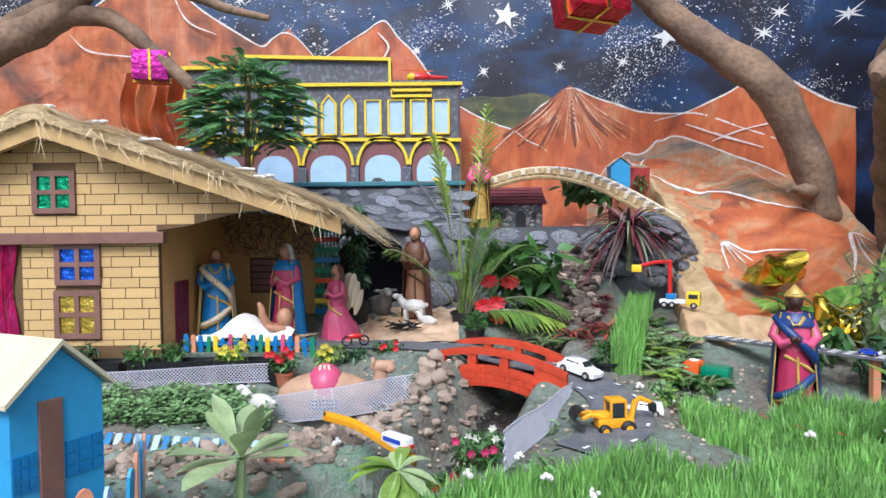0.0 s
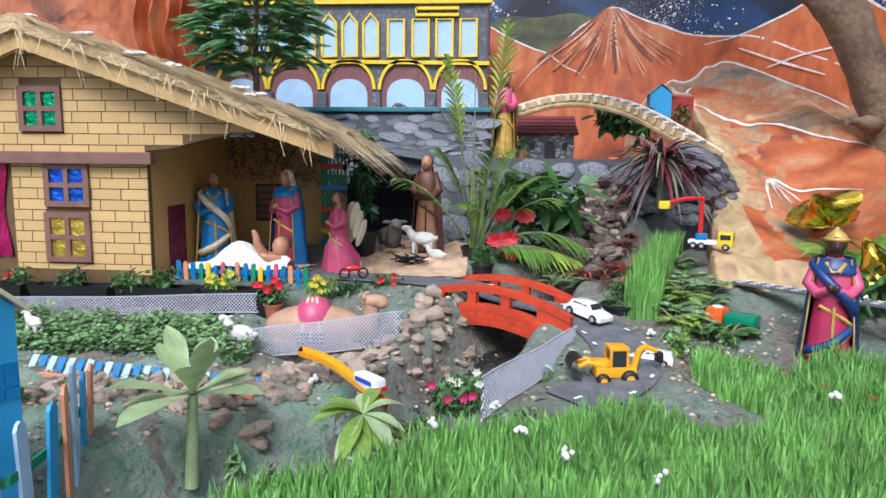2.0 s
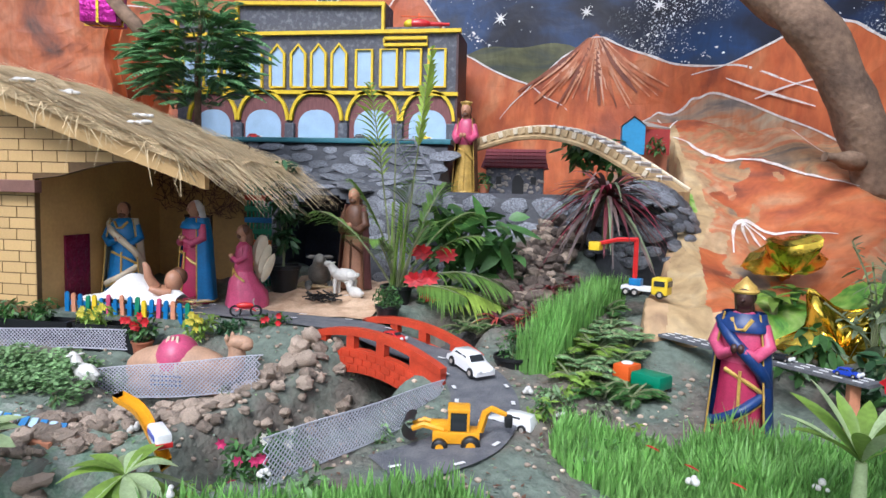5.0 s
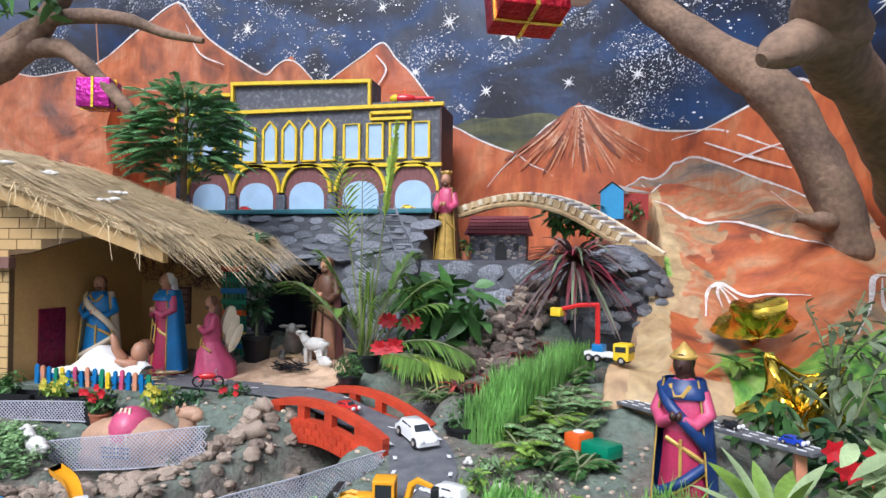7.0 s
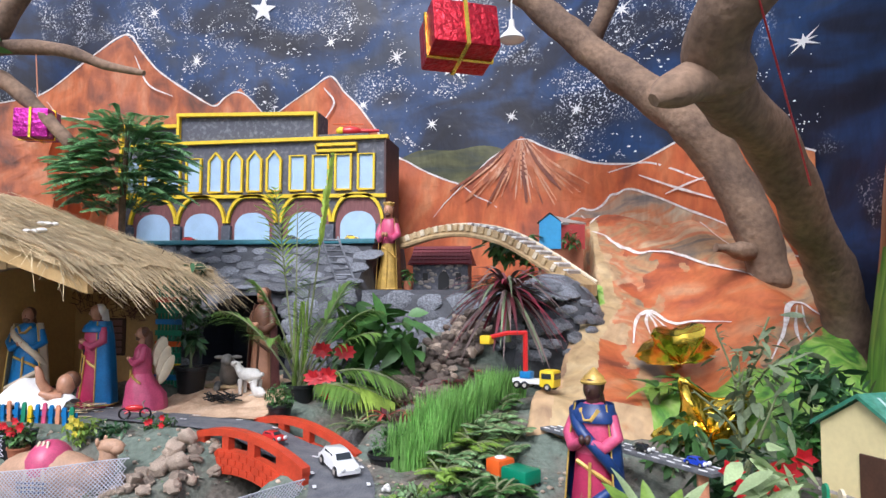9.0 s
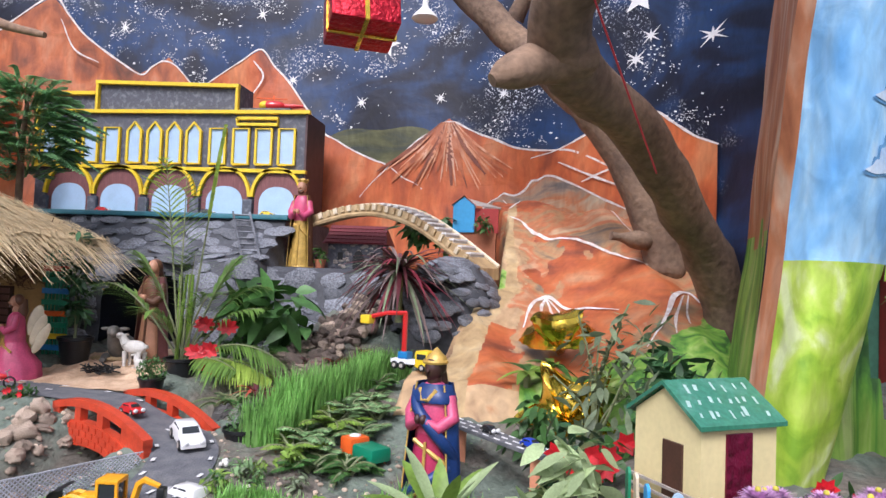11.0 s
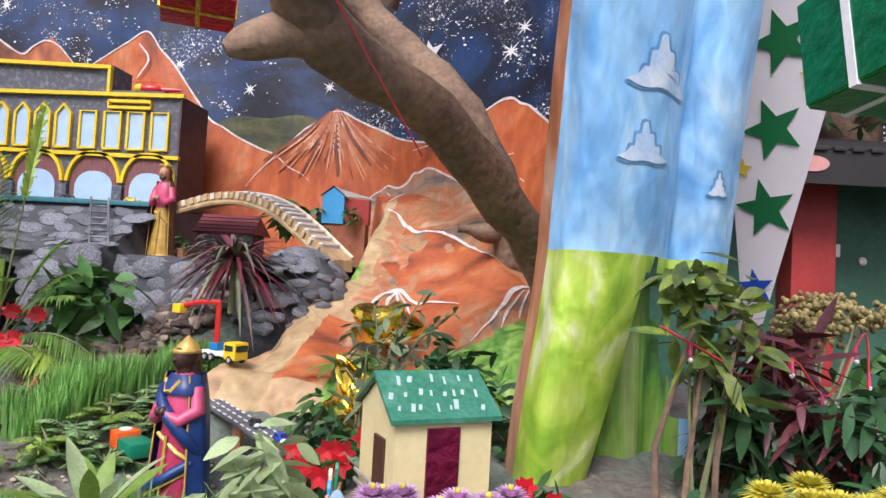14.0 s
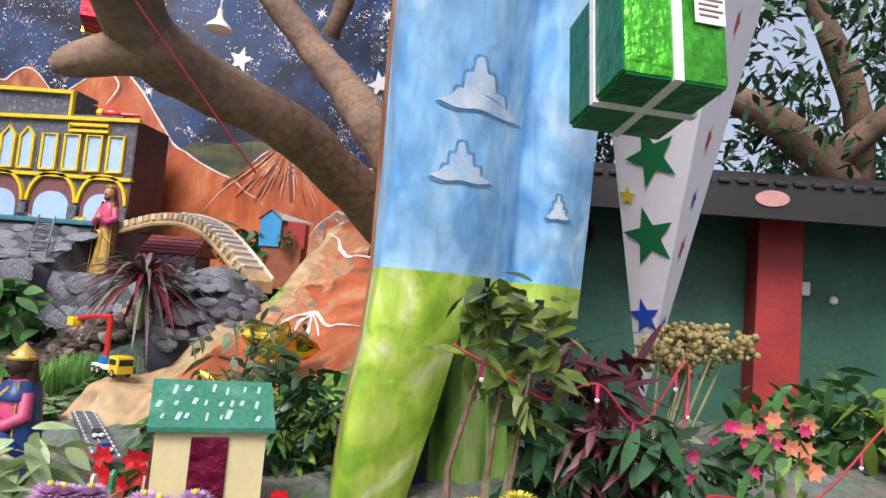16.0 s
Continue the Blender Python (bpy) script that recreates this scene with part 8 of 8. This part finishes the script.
def mum(name, label, at, n, spread, m, seed, r=0.04, centre="flower_yellow"):
    """A clump of many-petalled flower heads."""
    random.seed(seed)
    e = thing(name, label, "flowers", at)
    for k in range(n):
        c = Vector((rnd(-spread, spread), rnd(-spread, spread) * 0.6, rnd(-0.02, 0.03)))
        b = Build()
        for lay in range(6):
            for j in range(17):
                a = j * 0.3696 + lay * 0.2
                u = 0.05 + lay * 0.3
                d = Vector((math.cos(a), math.sin(a), u)).normalized() * r * (1 - 0.12 * lay)
                b.leaf(c, c + d, r * 0.22, (0, 0, 1), 0, 0.25, 2, 0.2 - 0.07 * lay)
        b.ball(c + Vector((0, 0, r * 0.42)), r * 0.14, 1, 8, 5)
        b.ob("flower", [m, centre], e)
        Build().tube([c, (c.x * 0.6, c.y * 0.6, -0.25)], 0.003, 0, 5).ob("stem", ["stem"], e)
    leaf_cloud("foliage", [((0, 0, -0.07), spread), ((0, 0, -0.12), spread)], 60, 0.05, "leaf", e, seed)
    return e


mum("chrysanthemums", "purple chrysanthemums in the flower bed", (1.81, 1.52, 1.04), 26, 0.11, "flower_purple", 171, 0.036)
mum("chrysanthemums", "white chrysanthemums in the flower bed", (1.99, 1.53, 1.045), 14, 0.065, "flower_white", 172, 0.038, "flower_white")
mum("chrysanthemums", "yellow chrysanthemums in the flower bed", (2.39, 1.66, 1.07), 10, 0.1, "flower_yellow", 173, 0.042)
mum("small_daisies", "small white flowers in the flower bed", (2.2, 1.58, 1.03), 14, 0.1, "flower_white", 174, 0.02)
bushy("shrub", "dark green undergrowth behind the flower bed", (2.25, 1.7, 0.82), [((rnd(-0.5, 0.6), rnd(-0.1, 0.3), rnd(0.02, 0.14)), 0.1) for k in range(14)], 700, 0.06, "leaf_dark", 180)


# ---- foil stars, light string, stones ----
def foil_star(label, at, r, rx, rz, roll, thick=0.05):
    """A puffed star balloon with a crimped seam."""
    e = Build()
    pts = smooth_path(star(0, 0, r, 5, roll, 0.55) + [star(0, 0, r, 5, roll, 0.55)[0]], 4)[:-1]
    n = len(pts)
    for s in (-1, 1):
        rings = []
        for k in (1.04, 1.0, 0.94, 0.82, 0.64, 0.42, 0.2, 0.02):
            y = s * thick * math.sqrt(max(0, 1 - min(1, k) ** 2))
            rings.append([(x * k, y * (1 + 0.12 * math.sin(i * 2.3)) + 0.003 * math.sin(i * 1.7 + k * 20), z * k) for i, (x, z) in enumerate(pts)])
        e.loft(rings if s < 0 else [list(reversed(q)) for q in rings], cap=False)
    o = e.ob("foil_balloon", ["foil_gold"])
    o.matrix_basis = pose(*at, rx, 0, rz)
    return tagged(o, label, "balloon")


foil_star("shiny gold foil star balloon before the hillside", (1.476, 2.90, 1.195), 0.15, 58, 10, 0.4, 0.06)
foil_star("shiny gold foil star balloon among the leaves", (1.5, 2.5, 0.985), 0.17, 8, -12, 0.75, 0.06)
ls = thing("light_string", "red cord of tiny pink string lights", "light string", (0, 0, 0))
line = smooth_path([(2.2, 2.0, 1.3), (2.32, 2.02, 1.24), (2.4, 2.08, 1.2), (2.5, 2.1, 1.24), (2.6, 2.15, 1.16), (2.7, 2.2, 1.3), (2.68, 2.15, 1.1), (2.6, 2.05, 1.02), (2.75, 2.1, 1.04), (3.0, 2.3, 1.0), (3.3, 2.6, 1.15)], 6)
Build().tube(line, 0.003, 0, 5).ob("cord", ["cord"], ls)
for i in range(3, len(line), 5):
    p = Vector(line[i])
    Build().tube([p, p + Vector((0, -0.005, -0.03))], 0.004, 0, 6).ball(p + Vector((0, -0.005, -0.034)), 0.006, 1, 8, 6).ob("lamp", ["flower_pink", "white"], ls)
Build().tube([(1.458, 1.816, 2.011), (1.529, 1.929, 1.893), (1.671, 2.155, 1.656)], 0.0025, 0, 5).ob("hanging_cord", ["cord"], ls)

random.seed(201)
ROCKS = []
for k in range(4):
    b = Build()
    b.ball((0, 0, 0), (1, 0.8, 0.62), 0, 12, 8, None, 0.55, 5 + k)
    ROCKS.append(b.data("stone", ["rock"]))


DARK = []
for me in ROCKS:
    me = me.copy()
    me.materials[0] = M["rock_dark"]
    DARK.append(me)


def stones(label, spots, name="stone_bank", pool=ROCKS):
    e = thing(name, label, "stones", (0, 0, 0))
    for x, y, z, r in spots:
        o = new("stone", random.choice(pool))
        o.parent = e
        o.matrix_basis = Matrix.LocRotScale((x, y, z), Euler((rnd(-0.5, 0.5), rnd(-0.5, 0.5), rnd(0, 6.28))), (r * rnd(0.8, 1.3), r * rnd(0.8, 1.2), r * rnd(0.8, 1.2)))
    return e


spots = []
for i in range(150):
    t = rnd(0, 1)
    x, y = -0.5 + 0.55 * t + rnd(-0.06, 0.06), 1.68 + 0.55 * t + rnd(-0.12, 0.1)
    if near_path(x, y, STREAM) < 0.07:
        continue
    spots.append((x, y, ground_z(x, y) + 0.006, rnd(0.012, 0.03)))
for x, y, z, r in ((-0.06, 2.22, 0.93, 0.035), (-0.02, 2.18, 0.9, 0.036), (-0.07, 2.16, 0.885, 0.03), (-0.03, 2.24, 0.96, 0.03), (0.0, 2.12, 0.85, 0.03), (-0.1, 2.1, 0.87, 0.03), (0.36, 2.08, 0.83, 0.03), (0.3, 2.12, 0.82, 0.028)):
    spots.append((x, y, z, r))
stones("brown stones piled along the stream bank", spots)
spots = []
for i in range(110):
    x, y = -0.95 + rnd(0, 0.6), 1.6 + rnd(-0.08, 0.12)
    spots.append((x, y, ground_z(x, y) + 0.004, rnd(0.01, 0.028)))
stones("brown stones scattered on the mossy bed", spots)
spots = []
for i in range(170):
    t = rnd(0, 1)
    x, y = 0.5 + 0.22 * t + rnd(-0.11, 0.11), 2.75 + 0.62 * t
    spots.append((x, y, 0.99 + 0.27 * t + rnd(-0.02, 0.03), rnd(0.016, 0.036)))
stones("dark brown stones tumbling down the dry waterfall", spots, "stone_bank", DARK + ROCKS[:2])
b = Build()
for i in range(12):
    t = i / 11
    b.v += [(0.36 + 0.16 * t, 2.7 + 0.75 * t, 0.96 + 0.29 * t), (0.68 + 0.2 * t, 2.7 + 0.75 * t, 0.96 + 0.27 * t), (0.98 + 0.1 * t, 2.85 + 0.7 * t, 0.9 + 0.2 * t)]
for i in range(11):
    b.f += [(3 * i, 3 * i + 1, 3 * i + 4, 3 * i + 3), (3 * i + 1, 3 * i + 2, 3 * i + 5, 3 * i + 4)]
b.k = [0] * len(b.f)
tagged(b.ob("slope", ["soil"]), "dark soil slope below the terrace", "slope", kind="structure")
# sand in front of the cave
tagged(sheet("sand_patch", -0.42, 0.06, 2.52, 3.3, 40, 40, lambda x, y: max(ground_z(x, y), 0.955 + 0.02 * smoothstep(2.5, 2.9, y)) + 0.006 + 0.006 * noise.noise((x * 12, y * 12, 0)), ["sand"]), "pale brown sand before the cave", "sand", kind="structure")
# painted stones of the terrace
random.seed(210)
PEB = []
for k in range(4):
    b = Build()
    b.ball((0, 0, 0), (1, 0.22, 0.7), 0, 12, 8, None, 0.35, 4 + k)
    PEB.append(b.data("stone", ["stone"]))
placed = []
tries = 0
while len(placed) < 240 and tries < 9000:
    tries += 1
    x, u = rnd(-1.1, 0.78), rnd(0.02, 0.84)
    y, z = terrace_face(x, u)
    if x > 0.12 and u > 0.46:
        continue
    if u < 0.46 and ((x - CAVE[0]) / 0.25) ** 2 + (max(0, z - 1.15) / 0.27) ** 2 < 1:
        continue
    r = rnd(0.035, 0.08)
    if any((x - a) ** 2 + ((z - c) * 1.4) ** 2 + (y - d) ** 2 * 0.5 < (0.82 * (r + q)) ** 2 for a, d, c, q in placed):
        continue
    placed.append((x, y, z, r))
    y2, z2 = terrace_face(x, min(1, u + 0.03))
    slope = math.degrees(math.atan2(y2 - y, z2 - z))
    o = new("stone", random.choice(PEB))
    o.parent = terrace
    o.matrix_basis = pose(x, y, z, -slope, rnd(-15, 15), 0) @ Matrix.Diagonal((r * rnd(0.9, 1.3), r, r, 1))
# rock outcrop under the cordyline
oc = thing("rock_outcrop", "grey painted rocks stacked beside the hillside", "rocks", (0, 0, 0))
big = Build().ball((1.03, 3.34, 1.12), (0.23, 0.28, 0.31), 0, 24, 16, None, 0.3, 8).ob("core", ["stonewall"], oc)
for i in range(190):
    a, t = rnd(math.pi * 0.85, math.pi * 2.15), rnd(0.1, 1.55)
    d = Vector((math.cos(a) * math.sin(t), math.sin(a) * math.sin(t), math.cos(t)))
    p = Vector((1.03 + 0.25 * d.x, 3.34 + 0.31 * d.y, 1.12 + 0.335 * d.z))
    o = new("stone", random.choice(PEB))
    o.parent = oc
    o.matrix_basis = Matrix.Translation(p) @ (-d).to_track_quat("Y", "Z").to_matrix().to_4x4() @ Matrix.Diagonal((rnd(0.03, 0.05), 0.06, rnd(0.024, 0.038), 1))
# ladders on the terrace
la = thing("toy_ladder", "small grey toy ladder against the terrace", "toy ladder", (0, 0, 0))
p0, p1 = Vector((0.08, 3.40, 1.42)), Vector((-0.1, 3.66, 1.665))
side = Vector((0.045, 0, 0))
for s in (-1, 1):
    Build().tube([p0 + side * s, p1 + side * s], 0.006, 0, 5).ob("rail", ["stone"], la)
for k in range(8):
    q = p0 + (p1 - p0) * ((k + 0.5) / 8)
    Build().tube([q - side, q + side], 0.005, 0, 5).ob("rung", ["stone"], la)
# white flowers and fluff dropped on the grass
for k, (x, y) in enumerate(((0.17, 1.5), (0.05, 1.4), (0.22, 1.42), (0.95, 1.7), (1.2, 1.75), (1.25, 1.6), (1.05, 1.5), (0.7, 2.02), (0.62, 2.08), (-0.3, 1.8), (0.3, 1.3), (0.45, 1.25))):
    z = ground_z(x, y) + (0.075 if lawn(x, y) else 0.01)
    b = Build()
    for j in range(5):
        b.ball((x + rnd(-0.01, 0.01), y + rnd(-0.01, 0.01), z + rnd(-0.004, 0.008)), rnd(0.004, 0.008), 0, 8, 5)
    tagged(b.ob("cotton_tuft", ["lamb"]), "white cotton tuft lying on the grass", "cotton", group="cotton tufts")
for k, (x, y) in enumerate(((0.95, 1.78), (0.88, 1.83), (1.02, 1.7))):
    b = Build().leaf((x, y, ground_z(x, y) + 0.085), (x + 0.03, y - 0.005, ground_z(x, y) + 0.075), 0.012, (0, 0, 1), 0, 0.3, 3)
    tagged(b.ob("red_petal", ["flower_red"]), "fallen red petal on the grass", "petal", group="petals")
# snow tufts on the thatch
for k, (x, y) in enumerate(((-1.2, 2.3), (-1.0, 2.25), (-0.75, 2.5), (-0.95, 2.4), (-1.35, 2.25), (-0.62, 2.3))):
    b = Build()
    for j in range(6):
        b.ball((x + rnd(-0.03, 0.03), y + rnd(-0.015, 0.015), roof_z(x) + 0.058 + rnd(-0.005, 0.005)), (rnd(0.012, 0.022), 0.01, 0.007), 0, 8, 5)
    tagged(b.ob("cotton_tuft", ["lamb"]), "white cotton tuft on the thatch", "cotton", group="cotton tufts")

for k, (x, y, z) in enumerate(((1.37, 2.66, 0.98), (1.6, 2.6, 0.95), (1.45, 2.72, 1.0))):
    rosette("umbrella_plant", "fresh green umbrella plant by the foil stars", (x, y, z), 8, 0.11, 0.034, ["leaf_lime", "leaf"], (-0.2, 0.5), 0.3, 250 + k, stem=0.1)
# weeds and leaf litter over the bare soil
random.seed(300)
for k in range(46):
    x, y = rnd(-1.3, 0.75), rnd(1.1, 2.3)
    if k > 30:
        x, y = rnd(0.55, 0.95), rnd(1.9, 2.2)
    if near_path(x, y, STREAM) < 0.09 or near_road(x, y)[0] < 0.1 or (lawn(x, y) and x > -0.25):
        continue
    s = rnd(0.6, 1.3)
    bushy("weed", "small wild weed growing on the damp soil", (x, y, ground_z(x, y)), [((0, 0, 0.015), 0.03 * s), ((0.02 * s, 0, 0.03), 0.025 * s)], int(50 * s), 0.03 * s, random.choice(["leaf", "leaf_herb", "leaf_lime", "leaf_grey"]), 300 + k, stems=3)
b = Build()
for i in range(7000):
    x, y = rnd(-1.7, 1.3), rnd(1.02, 2.45)
    if near_road(x, y)[0] < 0.09:
        continue
    z = ground_z(x, y) + rnd(0.001, 0.007)
    a, l = rnd(0, 6.28), rnd(0.005, 0.018)
    b.leaf((x, y, z), (x + l * math.cos(a), y + l * math.sin(a), z + rnd(-0.002, 0.005)), l * rnd(0.2, 0.6), (0, 0, 1), random.choice((0, 0, 1, 2)), 0.2, 2)
tagged(b.ob("leaf_litter", ["hair", "moss", "leaf_herb"]), "bits of leaf and moss littering the soil", "litter", kind="stuff")

b = Build()
for i in range(1500):
    x, y = rnd(-1.4, 1.2), rnd(1.05, 2.4)
    if near_road(x, y)[0] < 0.09 or lawn(x, y):
        continue
    r = rnd(0.003, 0.009)
    b.ball((x, y, ground_z(x, y) + r * 0.3), (r, r * 0.8, r * 0.7), 0, 6, 4)
tagged(b.ob("gravel", ["rock"]), "small brown pebbles scattered on the soil", "gravel", kind="stuff")

# more planting on the dark slope and round the upper terrace
random.seed(400)
for k in range(16):
    x, y = rnd(0.48, 0.74), rnd(2.45, 3.0)
    if strip(x, y):
        x -= 0.12
    z = max(ground_z(x, y), 0.96 + (y - 2.7) * 0.36) + 0.01
    rosette("red_dracaena", "small tufted red and wine plant on the slope", (x, y, z), 16, rnd(0.06, 0.11), 0.011, random.choice([["leaf_red", "leaf_wine"], ["leaf_wine"], ["leaf_wine", "leaf_grey"], ["leaf_red", "leaf"]]), (0.0, 1.2), 0.5, 400 + k)
for k in range(9):
    x, y = rnd(0.78, 0.92), rnd(2.2, 2.75)
    fe = thing("fern", "low green fern leaves beside the rice shoots", "plant", (x, y, ground_z(x, y)), group="ferns")
    b = Build()
    for j in range(11):
        a = rnd(0, 6.28)
        frond(b, (rnd(-0.02, 0.02), rnd(-0.02, 0.02), 0), (math.cos(a), math.sin(a), rnd(0.6, 1.8)), rnd(0.08, 0.14), 0.5, 0.032, 13, w=0.008)
    b.ob("foliage", [random.choice(["leaf", "leaf_herb", "leaf_herb"]), "stem"], fe)
bushy("potted_plant", "little green plant in clay pot by the cottage", (0.3, 3.74, 1.39), [((0, 0, 0.03), 0.04)], 60, 0.035, "leaf", 430, 0.03, 0.05, "terracotta")
bushy("green_plant", "spiky green plant behind the arched bridge", (0.84, 3.86, 1.52), [((0, 0, 0.1), 0.1), ((0.1, 0, 0.08), 0.09), ((-0.08, 0, 0.12), 0.08)], 150, 0.09, "leaf", 431)
bushy("green_plant", "small green plant beside the turquoise hut", (1.13, 3.76, 1.6), [((0, 0, 0.05), 0.045)], 70, 0.035, "leaf", 432)
for k in range(7):
    x, y = rnd(1.3, 2.0), rnd(2.2, 2.6)
    bushy("green_plant", "leafy green plant before the hillside", (x, y, max(ground_z(x, y), hill_z(x, y)) - 0.01), [((0, 0, 0.06), 0.07), ((0.04, 0, 0.12), 0.06)], 80, 0.06, random.choice(["leaf", "leaf_dark", "leaf_lime"]), 440 + k)
b = Build()
for i in range(60):
    a = rnd(0, 6.28)
    p = Vector((rnd(-0.05, 0.05), rnd(-0.03, 0.03), rnd(0.0, 0.02)))
    b.tube([p, p + Vector((math.cos(a), math.sin(a), rnd(-0.2, 0.5))) * rnd(0.02, 0.05)], 0.003, 0, 4)
o = b.ob("campfire", ["black"])
o.location = (-0.17, 2.70, 0.985)
tagged(o, "little heap of charred twigs on the sand", "campfire")
mt = thing("straw_mat", "woven straw mat before the cave", "mat", (-0.24, 2.93, 0.99))
for i in range(9):
    Build().tube([(-0.13, 0.012 * i, 0.006 + 0.004 * (i % 2)), (0, 0.012 * i, 0.008), (0.14, 0.012 * i + 0.004, 0.006 + 0.004 * (i % 2))], 0.006, 0, 5).ob("strand", ["thatch"], mt)

# added filler plants: their dark leaves stand in for shadow on the ground here
for k, (x, y, m) in enumerate(((2.36, 2.2, "leaf_dark"), (2.56, 2.14, "leaf"), (2.74, 2.16, "leaf_dark"))):
    bushy("green_plant", "dark leafy plant added as shadow behind the flower bed", (x, y, ground_z(x, y)), [((0, 0, 0.05), 0.06), ((0.03, 0.02, 0.11), 0.06)], 70, 0.055, m, 470 + k)
for k, (x, y, m) in enumerate(((2.44, 2.08, "leaf_dark"), (2.54, 2.06, "leaf_wine"), (2.64, 2.04, "leaf_dark"))):
    bushy("green_plant" if m == "leaf_dark" else "wine_plant", "dark leafy plant below the canvas" if m == "leaf_dark" else "wine leaved plant below the canvas", (x, y, ground_z(x, y)), [((0, 0, 0.08), 0.07), ((0.03, 0.02, 0.16), 0.07), ((-0.04, 0, 0.22), 0.06)], 90, 0.085, m, 490 + k, stems=8)
for k, (x, y, h) in enumerate(((2.22, 2.03, 0.5), (2.27, 2.06, 0.42), (2.33, 2.04, 0.46))):  # bare woody stems
    b = Build().tube([(x, y, 0.8), (x + rnd(-0.02, 0.02), y, 0.8 + h * 0.5), (x + rnd(0.0, 0.06), y - 0.01, 0.8 + h)], [0.008, 0.007, 0.004], 0, 7)
    tagged(b.ob("woody_stem", ["bark"]), "bare brown woody stem before the canvas", "stem", group="woody stems")
random.seed(520)
vine = thing("trailing_shrub", "thin trailing shrub with pale small leaves by the foil star", "plant", (1.56, 2.42, 0.9))
for k in range(9):
    a, h = rnd(-0.6, 1.0), rnd(0.2, 0.42)
    tip = Vector((a * 0.22, rnd(-0.1, 0.1), h))
    mid = Vector((a * 0.05, 0, h * 0.6))
    Build().tube(smooth_path([(0, 0, 0), tuple(mid), tuple(tip)], 5), 0.003, 0, 5).ob("stem", ["stem"], vine)
    b = Build()
    for j in range(16):
        t = rnd(0.35, 1.0)
        p = mid.lerp(tip, (t - 0.35) / 0.65)
        d = Vector((rnd(-1, 1), rnd(-1, 0.3), rnd(-0.4, 0.8))).normalized() * rnd(0.025, 0.05)
        b.leaf(p, p + d, 0.014, (0, 0, 1), 0, 0.2, 3, 0.2)
    b.ob("foliage", ["leaf_pale" if k % 3 == 0 else "leaf_grey"], vine)
